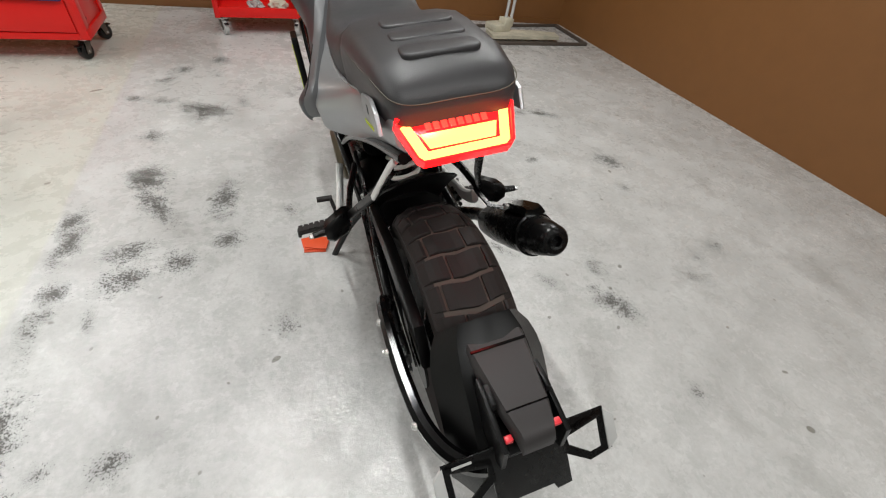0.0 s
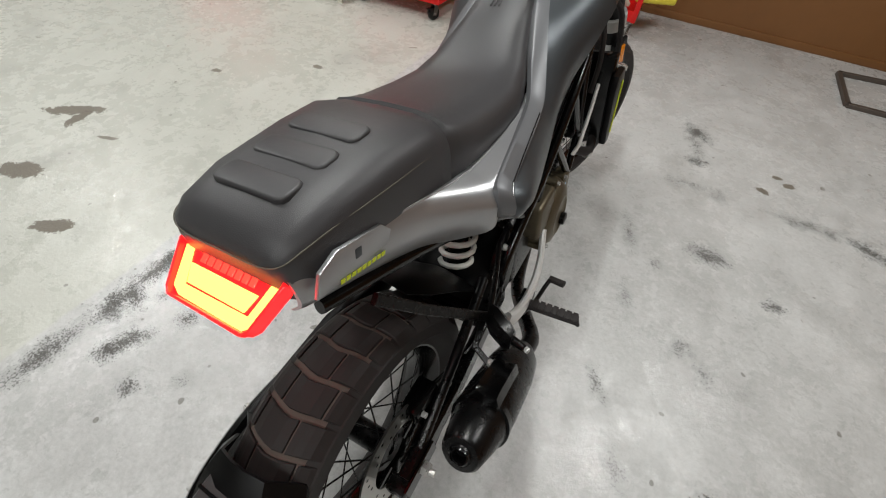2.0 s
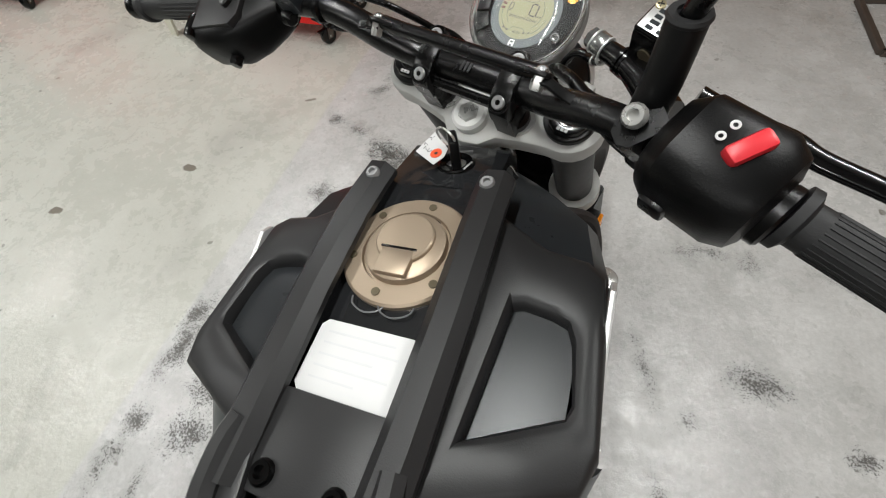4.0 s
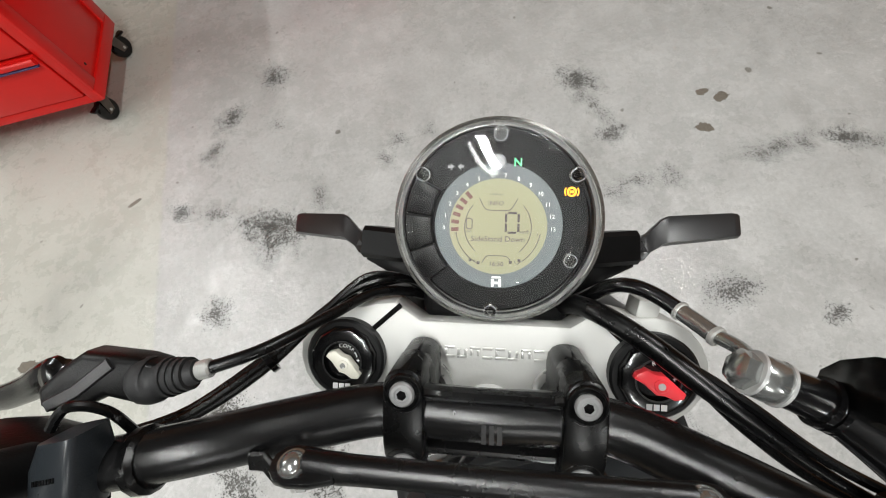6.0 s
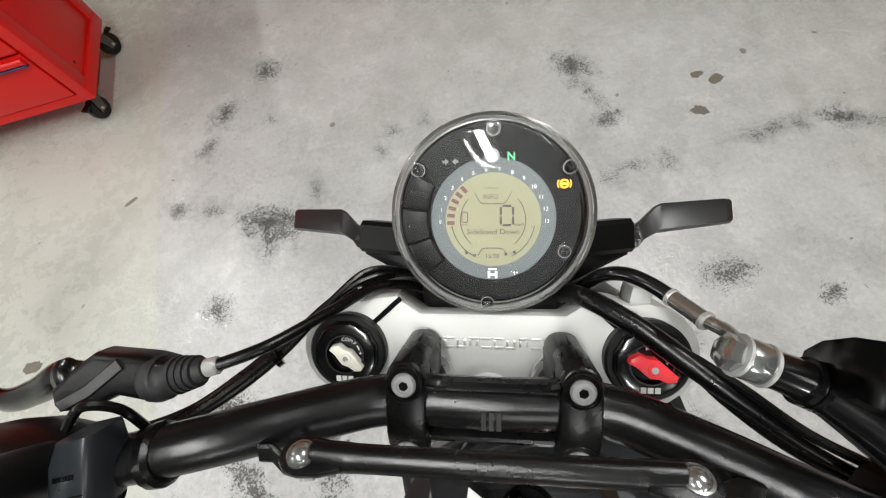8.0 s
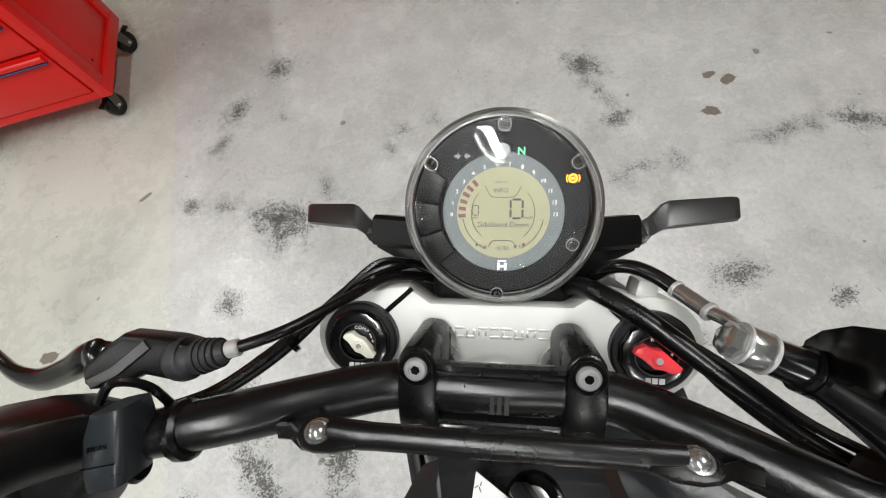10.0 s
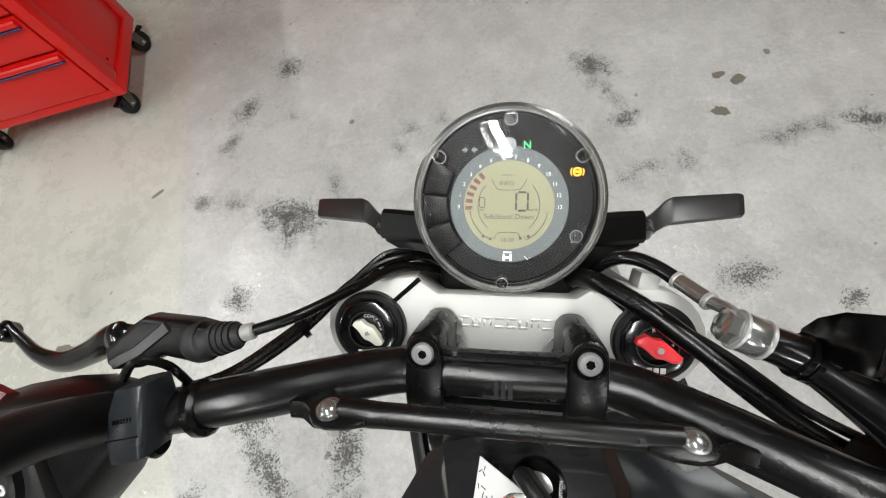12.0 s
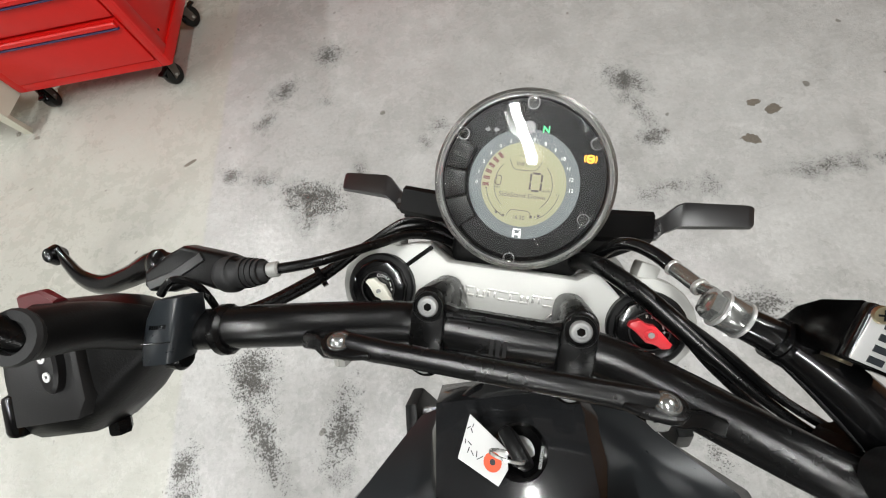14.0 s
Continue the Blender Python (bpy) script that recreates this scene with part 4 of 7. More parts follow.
# added black block: stands in for the dark depth among linkage and tubes
part("dark_filler", loft([oval(0.345, 0.090, 0.36, 0.45, power=5), oval(0.375, 0.110, 0.33, 0.47, power=5), oval(0.47, 0.112, 0.30, 0.49, power=5), oval(0.54, 0.100, 0.34, 0.49, power=5)]), M_BLACK, bike, "added black filler for the dark gap behind the frame plates")
part("battery_box", loft([oval(0.20, 0.07, 0.70, 0.80, power=5), oval(0.30, 0.075, 0.64, 0.80, power=5), oval(0.42, 0.075, 0.60, 0.78, power=5)]), M_BLACK, bike)
part("airbox_pocket", loft([oval(0.395, 0.085, 0.56, 0.70, power=5), oval(0.52, 0.095, 0.50, 0.74, power=5), oval(0.66, 0.085, 0.56, 0.80, power=5)]), M_GLOSSBLACK, bike)

# ---- tail: panels, seat, light ----
# rows along the side: y, then upper edge, widest line and lower edge, each as distance from the middle and height
tail_rows = [(-0.022, 0.077, 0.876, 0.083, 0.846, 0.060, 0.815), (-0.005, 0.083, 0.875, 0.089, 0.843, 0.062, 0.808), (0.05, 0.091, 0.866, 0.097, 0.832, 0.066, 0.786), (0.15, 0.100, 0.842, 0.109, 0.802, 0.072, 0.740), (0.20, 0.107, 0.830, 0.128, 0.790, 0.088, 0.722),
             (0.238, 0.112, 0.822, 0.152, 0.783, 0.122, 0.716), (0.262, 0.113, 0.818, 0.166, 0.781, 0.158, 0.728), (0.285, 0.114, 0.813, 0.157, 0.800, 0.160, 0.745), (0.37, 0.114, 0.807, 0.141, 0.804, 0.146, 0.760), (0.48, 0.110, 0.804, 0.122, 0.806, 0.124, 0.770), (0.53, 0.101, 0.806, 0.108, 0.818, 0.106, 0.780)]
tops, flanks, lows = (smoothed([(r[0], r[k], r[k + 1]) for r in tail_rows], 4) for k in (1, 3, 5))
for s in SIDES:
    rings = []
    for p, q, r in zip(tops, flanks, lows):
        edge = smoothed([(p.y, p.z), (p.y + (q.y - p.y) * 0.62, p.z - (p.z - q.z) * 0.30), (q.y, q.z), (q.y + (r.y - q.y) * 0.25, q.z + (r.z - q.z) * 0.5), (r.y, r.z)], 3)
        rings.append([V(s * e.x, p.x, e.y) for e in edge] + [V(s * (e.x - 0.006), p.x, e.y - 0.001) for e in edge[::-1]])
    panel = part("tail_panel", loft(rings), M_GREY, bike, "grey metallic tail side panel")
    part("panel_line", bar([(s * (w + 0.001), y, hi - 0.001) for y, w, hi in tops[4:]], 0.002, 0.004, 0.0005), M_GREYLIGHT, panel, "thin bright edge line")
    TAG = axes((s * 0.0995, 0.05, 0.856), (0, s, -0.25 * s), (0, 0.25, 1))
    part("badge_plate", plate(flip([(-0.062, -0.022), (0.052, -0.016), (0.058, 0.0), (0.04, 0.014), (-0.03, 0.018), (-0.055, 0.005)], s) if s > 0 else [(-x, y) for x, y in ((-0.062, -0.022), (0.052, -0.016), (0.058, 0.0), (0.04, 0.014), (-0.03, 0.018), (-0.055, 0.005))][::-1], -0.003, 0.003, TAG, 0.001), M_GREY, panel, "light grey badge plate")
    part("badge_mark", box(-0.005, 0.005, -0.006, 0.006, 0.003, 0.0036, 0.0008), M_DARK, panel, m=TAG)
    for k in range(9):
        part("letter_bar", box(-0.038 + 0.0085 * k, -0.032 + 0.0085 * k, -0.0028, 0.0028, 0.0, 0.0009), M_YELLOW, panel, "yellow lettering bar", m=axes((s * 0.1025, 0.052, 0.832), (0, s, -0.32 * s), (s * 0.1, 0.32, 1)))


def seat_row(y, w, lo, side, crown, n=22):
    """Half-round cushion: side walls up to the shoulder at height side, then a crowned top."""
    pts = [(-0.97 * w, lo - 0.024), (-0.995 * w, lo + (side - lo) * 0.35), (-w, lo + (side - lo) * 0.75), (-0.985 * w, side), (-0.93 * w, side + (crown - side) * 0.45), (-0.80 * w, side + (crown - side) * 0.78),
           (-0.5 * w, side + (crown - side) * 0.95), (0, crown)]
    right = [(-a, b) for a, b in pts[-2::-1]]
    return [V(a, y, b) for a, b in pts + right]


rear_rows = [(-0.028, 0.070, 0.872, 0.885, 0.889), (-0.020, 0.082, 0.868, 0.894, 0.905), (0.0, 0.090, 0.866, 0.898, 0.920), (0.05, 0.097, 0.858, 0.901, 0.928), (0.15, 0.103, 0.842, 0.894, 0.927), (0.215, 0.107, 0.830, 0.887, 0.921), (0.243, 0.107, 0.825, 0.874, 0.910), (0.252, 0.10, 0.825, 0.868, 0.896)]
rear_seat = part("rear_seat", loft([seat_row(*r) for r in rear_rows]), M_SEAT, bike, "black ribbed vinyl pillion seat")
for k in range(3):
    y = 0.022 + 0.055 * k
    pts = [(-0.044, y, 0), (0.044, y, 0), (0.050, y + 0.003, 0), (0.053, y + 0.009, 0), (0.053, y + 0.027, 0), (0.050, y + 0.033, 0), (0.044, y + 0.036, 0), (-0.044, y + 0.036, 0), (-0.050, y + 0.033, 0), (-0.053, y + 0.027, 0), (-0.053, y + 0.009, 0), (-0.050, y + 0.003, 0)]
    part("rib", plate([(p[0], p[1]) for p in pts], 0.917, 0.9294, bevel=0.0035, segments=3), M_SEAT, rear_seat, "raised seat rib")
seam_line = [(0.1045, 0.20, 0.8825), (0.0990, 0.10, 0.8925), (0.0950, 0.05, 0.8980), (0.0895, 0.0, 0.8995), (0.0795, -0.0210, 0.8945), (0.055, -0.0282, 0.8895), (0.0, -0.0290, 0.8895)]
part("stitching", tube(seam_line + flip(seam_line[-2::-1], -1), 0.0008, 5, 6), M_THREAD, rear_seat, "pale stitched seam")
front_rows = [(0.240, 0.098, 0.820, 0.866, 0.893), (0.256, 0.104, 0.820, 0.872, 0.908), (0.275, 0.109, 0.815, 0.865, 0.898), (0.32, 0.113, 0.806, 0.848, 0.884), (0.40, 0.114, 0.796, 0.836, 0.869), (0.47, 0.110, 0.790, 0.830, 0.862), (0.53, 0.098, 0.790, 0.840, 0.875), (0.59, 0.077, 0.80, 0.868, 0.906), (0.65, 0.061, 0.82, 0.902, 0.938), (0.70, 0.055, 0.84, 0.922, 0.955), (0.73, 0.050, 0.86, 0.928, 0.958)]
front_seat = part("front_seat", loft([seat_row(*r) for r in front_rows]), M_SEAT, bike, "black vinyl rider seat rising to the tank")
EMB = axes((-0.004, 0.628, 0.9275), (1, 0, 0), (0, 0.86, 0.5))
for x in (-0.008, 0.0, 0.008):
    part("embossed_mark", box(x - 0.002, x + 0.002, -0.010, 0.012, -0.001, 0.0012, 0.0005), M_SEAT, front_seat, m=EMB)

# tail light: a red lens leaning out at its foot, with a bright U and a bright bar
LENS = axes((-0.003, -0.042, 0.853), (1, 0, 0), (0, 0.86, 0.5)) @ Matrix.Translation((0, -0.005, 0)) @ Matrix.Diagonal((0.92, 0.93, 1, 1))
lens = part("tail_light", plate([(-0.062, -0.034), (0.062, -0.034), (0.070, -0.026), (0.088, 0.030), (0.084, 0.035), (-0.084, 0.035), (-0.088, 0.030), (-0.070, -0.026)], -0.012, 0.0, LENS, 0.002), M_LAMPRED, bike, "lit red tail light")
part("light_guide", bar([LENS @ V(*p, -0.0005) for p in ((-0.073, 0.026), (-0.060, -0.020), (-0.054, -0.0235), (0.054, -0.0235), (0.060, -0.020), (0.073, 0.026))], 0.013, 0.004, 0.001, up=LENS.col[2].xyz), M_LAMP, lens, "glowing U-shaped light guide")
part("lens_rim", bar([LENS @ V(*p, 0.003) for p in ((-0.062, -0.033), (0.062, -0.033), (0.069, -0.026), (0.086, 0.030), (0.083, 0.0345), (-0.083, 0.0345), (-0.086, 0.030), (-0.069, -0.026))], 0.0028, 0.010, 0.0008, up=LENS.col[2].xyz, closed=True), M_LAMPRED, lens, "red rim of the lens")
part("lens_brow", bar([LENS @ V(x, 0.0350, 0.004) for x in (-0.078, 0.078)], 0.003, 0.014, 0.001, up=LENS.col[2].xyz), M_LAMPRED, lens, "red upper lip of the lens")
part("brake_bar", plate([(-0.048, -0.0135), (0.048, -0.0135), (0.056, 0.0085), (-0.056, 0.0085)], 0.0, 0.003, LENS, 0.001), M_LAMP, lens, "glowing brake light")
for k in range(8):
    part("reflector_cell", box(-0.046 + 0.0118 * k, -0.037 + 0.0118 * k, 0.013, 0.026, 0.0, 0.002, 0.001), M_LAMPCELL, lens, m=LENS)

# ---- tank: side panels, stripes, top panel ----
# edges of the grey stripe and of the dark panel below it, from the tank back and down to the foot beside the seat
STRIPE_IN = [(0.036, 0.742, 0.949), (0.055, 0.665, 0.921), (0.082, 0.588, 0.866), (0.106, 0.530, 0.822), (0.120, 0.480, 0.810), (0.139, 0.370, 0.808), (0.154, 0.285, 0.806), (0.163, 0.264, 0.797), (0.167, 0.262, 0.775), (0.165, 0.268, 0.752)]
STRIPE_OUT = [(0.060, 0.742, 0.941), (0.081, 0.672, 0.908), (0.106, 0.606, 0.855), (0.127, 0.552, 0.804), (0.139, 0.500, 0.791), (0.157, 0.390, 0.787), (0.171, 0.306, 0.784), (0.180, 0.288, 0.775), (0.184, 0.286, 0.760), (0.181, 0.290, 0.742)]
PANEL_LOW = [(0.180, 0.795, 0.885), (0.162, 0.745, 0.830), (0.140, 0.695, 0.775), (0.134, 0.630, 0.718), (0.140, 0.565, 0.655), (0.160, 0.480, 0.672), (0.188, 0.362, 0.722), (0.189, 0.330, 0.728), (0.187, 0.310, 0.729), (0.184, 0.300, 0.730)]


for s in SIDES:
    rings = []
    for i, (a, b) in enumerate(zip(smoothed(STRIPE_OUT, 4), smoothed(PANEL_LOW, 4))):
        row = []
        for k in range(9):
            f = k / 8
            out = (0.014 + 0.014 * max(0.0, 1 - i / 9)) * math.sin(math.pi * f) * min(1.0, (a - b).length / 0.08)
            row.append(a.lerp(b, f) + V(out, 0, out * 0.6))
        rings.append([V(s * p.x, p.y, p.z) for p in row] + [V(s * (p.x - 0.006), p.y, p.z - 0.004) for p in row[::-1]])
    dark = part("tank_panel", loft(rings), M_DARK, bike, "dark metallic tank side panel")
    rings = []
    for p, q in zip(smoothed(STRIPE_IN, 4), smoothed(STRIPE_OUT, 4)):
        n = V(0.005, 0, 0.004)
        rings.append([V(s * v.x, v.y, v.z) for v in (p - n, p + n * 0.6, p.lerp(q, 0.1) + n, p.lerp(q, 0.9) + n, q + n * 0.4, q - n)])
    part("tank_stripe", loft(rings), M_STRIPE, dark, "satin grey stripe")
    crease = [V(*p).lerp(V(*q), 0.80) + V(0.0055, 0, 0.0050) for p, q in zip(STRIPE_IN[4:8], STRIPE_OUT[4:8])]
    part("stripe_crease", bar([(s * v.x, v.y, v.z) for v in crease], 0.0016, 0.0016, 0.0004), M_GLOSSBLACK, dark)
    rings = []
    for a, b in (((0.03, 0.735, 0.935), (0.171, 0.805, 0.872)), ((0.03, 0.80, 0.945), (0.172, 0.83, 0.885)), ((0.03, 0.86, 0.948), (0.170, 0.88, 0.895)), ((0.03, 0.93, 0.947), (0.166, 0.935, 0.900)), ((0.03, 0.99, 0.942), (0.150, 0.985, 0.895)), ((0.03, 1.035, 0.930), (0.105, 1.02, 0.885)), ((0.03, 1.062, 0.918), (0.072, 1.05, 0.868))):
        a, b = Vector(a), Vector(b)
        row = [a, a.lerp(b, 0.45) + V(0.012, 0, 0.012), a.lerp(b, 0.78) + V(0.018, 0, 0.018), a.lerp(b, 0.93) + V(0.010, 0, 0.010), b]
        rings.append([V(s * p.x, p.y, p.z) for p in row] + [V(s * p.x, p.y, p.z - 0.012) for p in row[::-1]])
    part("tank_shoulder", loft(rings), M_SHEEN, bike, "dark metallic tank shoulder")
    PLQ = axes((s * 0.1685, 0.862, 0.910), (0, s, 0.16 * s), (0, -0.16, 1))
    part("plaque", plate([(x, y) for x, y in ((-0.064, -0.030), (0.058, 0.008), (0.060, 0.026), (0.05, 0.034), (-0.052, 0.022), (-0.064, 0.008))] if s > 0 else [(-x, y) for x, y in ((-0.064, -0.030), (0.058, 0.008), (0.060, 0.026), (0.05, 0.034), (-0.052, 0.022), (-0.064, 0.008))][::-1], -0.002, 0.003, PLQ, 0.001), M_ALU, dark, "bare aluminium side plaque")
    for k in range(3):
        part("plaque_mark", box(-0.04 + 0.028 * k, -0.022 + 0.028 * k, -0.009 + 0.006 * k, 0.006 + 0.006 * k, 0.003, 0.0036), M_DARK, dark, m=PLQ)
top = loft([[V(x, y, z - 40 * x ** 4 * 8) for x in (-0.055, -0.03, 0, 0.03, 0.055)] + [V(x, y, z - 0.03) for x in (0.055, 0, -0.055)] for y, z in ((0.73, 0.950), (0.80, 0.956), (0.90, 0.960), (1.0, 0.955), (1.06, 0.938), (1.075, 0.915))])
tank_top = part("tank_top", top, M_GLOSSTOP, bike, "glossy dark tank top")
part("paper_label", plate([(-0.038, 0.774), (0.038, 0.774), (0.043, 0.779), (0.043, 0.826), (0.038, 0.831), (-0.038, 0.831), (-0.043, 0.826), (-0.043, 0.779)], 0.9605, 0.9615), M_PAPER, tank_top, "white paper sticker")
for k, w in enumerate((0.030, 0.033, 0.024, 0.032, 0.020)):
    part("print_line", box(-0.034, -0.034 + w * 2, 0.821 - 0.009 * k, 0.8225 - 0.009 * k, 0.9615, 0.9617), M_PALEINK, tank_top)
nose_rows = ((0.985, 0.052, 0.957, 0.925), (1.01, 0.058, 0.951, 0.915), (1.04, 0.056, 0.944, 0.905), (1.062, 0.046, 0.937, 0.900), (1.072, 0.030, 0.925, 0.900))
part("tank_nose", loft([[V(x * w, y, lo + (hi - lo) * h) for x, h in ((-1.3, 0), (-1.08, 0.55), (-0.8, 0.9), (-0.3, 1), (0.3, 1), (0.8, 0.9), (1.08, 0.55), (1.3, 0))] for y, w, hi, lo in nose_rows]), M_GLOSSTOP, tank_top, "glossy dark nose round the ignition lock")
# pale arcs modelled on the gloss paint as its glints
for s in SIDES:
    part("glint_arc", tube([(0.012 * s + 0.016 * s * math.cos(a), 0.855 + 0.012 * math.sin(a), 0.962) for a in (math.pi * 0.9, math.pi * 1.2, math.pi * 1.5, math.pi * 1.8, math.pi * 2.0)], 0.0008, 5, 3), M_STRIPE, tank_top)

# filler cap
CAP = V(0, 0.908, 0.9555)
LEANING = Matrix.Translation(CAP) @ pose(0, 0, 0, -3) @ Matrix.Translation(-CAP)
cap = part("fuel_cap", lathe([(0.058, -0.01), (0.058, 0.004), (0.056, 0.006), (0.040, 0.007), (0.039, 0.004), (0.037, 0.004), (0.036, 0.010), (0.033, 0.012), (0.0, 0.0125)], CAP, (0, 0, 1), 56), M_BRONZE, bike, "bronze anodised fuel filler cap", m=LEANING)
part("cap_disc", lathe([(0.026, 0.010), (0.026, 0.0155), (0.0245, 0.017), (0, 0.0172)], CAP + V(0, 0.004, 0), (0, 0, 1), 40), M_BRONZE, cap, m=LEANING)
part("flip_tab", box(-0.015, 0.015, -0.034, -0.010, 0.011, 0.0178, 0.002), M_BRONZELIGHT, cap, m=LEANING @ Matrix.Translation(CAP))
part("tab_gap", box(-0.0165, 0.0165, -0.0095, -0.0075, 0.011, 0.0182, 0.0004), M_GLOSSBLACK, cap, m=LEANING @ Matrix.Translation(CAP))
for k in range(6):
    a = 2 * math.pi * k / 6 + 0.35
    part("cap_screw", rod(CAP + V(0.048 * math.cos(a), 0.048 * math.sin(a), 0.005), CAP + V(0.048 * math.cos(a), 0.048 * math.sin(a), 0.0078), 0.0038, sides=10), M_ENGINE, cap, m=LEANING)

LOOP_OUT = ((0.066, 0.965), (0.117, 0.936), (0.150, 0.932), (0.163, 0.921), (0.169, 0.875), (0.1735, 0.790), (0.165, 0.766), (0.124, 0.751), (0.066, 0.728))
LOOP_IN = ((0.099, 0.880), (0.107, 0.8825), (0.130, 0.8785), (0.1418, 0.8737), (0.1467, 0.861), (0.153, 0.820), (0.150, 0.810), (0.118, 0.793), (0.088, 0.777))


def moulded_loop(s):
    """A broad frame round an opening, rounded along both edges and falling away from the rail."""
    rings = [[] for _ in range(8)]
    for (x, y), (u, v) in zip(LOOP_OUT, LOOP_IN):
        a, b = V(x, y, 0.958 - 0.09 * (x - 0.066)), V(u, v, 0.958 - 0.09 * (u - 0.066))
        way = (b - a).normalized()
        for ring, p in zip(rings, (V(x, y, 0.933), a - V(0, 0, 0.009), a + way * 0.0025 - V(0, 0, 0.003), a + way * 0.008, b - way * 0.009, b - way * 0.003 - V(0, 0, 0.003), b - V(0, 0, 0.009), V(u, v, 0.933))):
            ring.append(V(s * p.x, p.y, p.z))
    return loft(rings, closed=True)


# tank rack: a tongue over the seat's nose, two rails and two side loops
rack = part("tank_rack", plate([(-0.060, 0.755), (-0.064, 0.72), (-0.060, 0.69), (-0.045, 0.672), (0.045, 0.672), (0.060, 0.69), (0.064, 0.72), (0.060, 0.755), (0.046, 0.752), (0.034, 0.70), (0.030, 0.686), (-0.030, 0.686), (-0.034, 0.70), (-0.046, 0.752)], 0.962, 0.972, bevel=0.003), M_RACK, bike, "matt black plastic tank rack")
part("tongue_bridge", plate([(-0.044, 0.706), (0.044, 0.706), (0.048, 0.742), (0.048, 0.774), (-0.048, 0.774), (-0.048, 0.742)], 0.959, 0.9675, bevel=0.002), M_RACK, rack)
part("tongue_rim", bar([(-0.060, 0.745, 0.972), (-0.062, 0.725, 0.973), (-0.058, 0.690, 0.970), (-0.043, 0.672, 0.966), (0, 0.668, 0.965), (0.043, 0.672, 0.966), (0.058, 0.690, 0.970), (0.062, 0.725, 0.973), (0.060, 0.745, 0.972)], 0.020, 0.020, 0.006, steps=3), M_RACK, rack)
part("tongue_skirt", bar([(-0.058, 0.72, 0.955), (-0.054, 0.692, 0.950), (-0.040, 0.676, 0.947), (0.040, 0.676, 0.947), (0.054, 0.692, 0.950), (0.058, 0.72, 0.955)], 0.014, 0.022, 0.004, steps=3), M_RACK, rack)
for s in SIDES:
    part("rail", bar([(s * x, y, z) for x, y, z in ((0.056, 0.705, 0.966), (0.0585, 0.76, 0.968), (0.061, 0.85, 0.971), (0.061, 0.93, 0.971), (0.0605, 0.97, 0.967), (0.060, 0.992, 0.964))], 0.034, 0.024, 0.009), M_RACK, rack)
    part("side_loop", moulded_loop(s), M_RACK, rack, "moulded side loop of the rack")
    part("loop_floor", plate(([(0.07, 0.745), (0.150, 0.795), (0.150, 0.895), (0.072, 0.91)] if s > 0 else [(-0.072, 0.91), (-0.150, 0.895), (-0.150, 0.795), (-0.07, 0.745)]), 0.932, 0.937), M_SHEEN, rack, "dark panel under the loop")
    bolt("rack_screw", (s * 0.028, 0.719, 0.966), (0, 0, 1), 0.009, 0.006, M_GLOSSBLACK, rack, hexed=False)
    bolt("rail_screw", (s * 0.057, 0.975, 0.977), (0, -0.1, 1), 0.0070, 0.005, M_SCREW, rack, hexed=False)

# ---- engine, frame, exhaust ----
engine = part("engine", box(-0.105, 0.105, 0.50, 0.86, 0.27, 0.50, 0.03, 3), M_SATIN, bike, "black and bronze single-cylinder engine")
part("cylinder", box(-0.085, 0.085, -0.09, 0.09, -0.11, 0.13, 0.015), M_SATIN, engine, m=pose(0, 0.84, 0.60, -18))
for k in range(6):
    part("fin", box(-0.092, 0.092, -0.097, 0.097, -0.08 + 0.03 * k, -0.068 + 0.03 * k, 0.003), M_SATIN, engine, m=pose(0, 0.84, 0.60, -18))
part("sump", box(-0.08, 0.08, 0.54, 0.82, 0.20, 0.29, 0.03, 3), M_SATIN, engine)
COVER = V(0.0, 0.71, 0.395)
cover = part("clutch_cover", lathe([(0.098, 0.10), (0.100, 0.118), (0.094, 0.132), (0.080, 0.150), (0.055, 0.158), (0.05, 0.154), (0.0, 0.153)], COVER, (1, 0, 0), 40), M_ENGINE, engine, "bronze clutch cover")
part("cover_neck", box(0.095, 0.145, 0.57, 0.68, 0.41, 0.515, 0.012, 3), M_ENGINE, cover)
part("cover_neck", box(0.095, 0.140, 0.74, 0.83, 0.40, 0.47, 0.012, 3), M_ENGINE, cover)
for k in range(9):
    a = 2 * math.pi * k / 9
    part("cover_boss", rod(COVER + V(0.10, 0.102 * math.sin(a), 0.102 * math.cos(a)), COVER + V(0.138, 0.102 * math.sin(a), 0.102 * math.cos(a)), 0.010, bevel=0.002, sides=12), M_ENGINE, cover)
    bolt("cover_bolt", COVER + V(0.138, 0.102 * math.sin(a), 0.102 * math.cos(a)), (1, 0, 0), 0.0055, 0.007, M_STEEL, cover)
part("cover_plug", lathe([(0.018, 0.15), (0.018, 0.166), (0.014, 0.168), (0, 0.168)], COVER + V(0, 0.03, -0.035), (1, 0, 0), 18), M_SATIN, cover)
part("blue_sticker", box(0.1405, 0.1415, 0.745, 0.785, 0.44, 0.45), M_BLUELIGHT, cover, "pale blue sticker strip")
part("oil_cap", rod((0.11, 0.60, 0.515), (0.11, 0.60, 0.535), 0.014, bevel=0.003), M_GLOSSBLACK, engine)
part("left_cover", lathe([(0.085, -0.10), (0.085, -0.13), (0.07, -0.145), (0, -0.147)], V(0, 0.70, 0.40), (1, 0, 0), 32), M_ENGINE, engine, "bronze alternator cover")
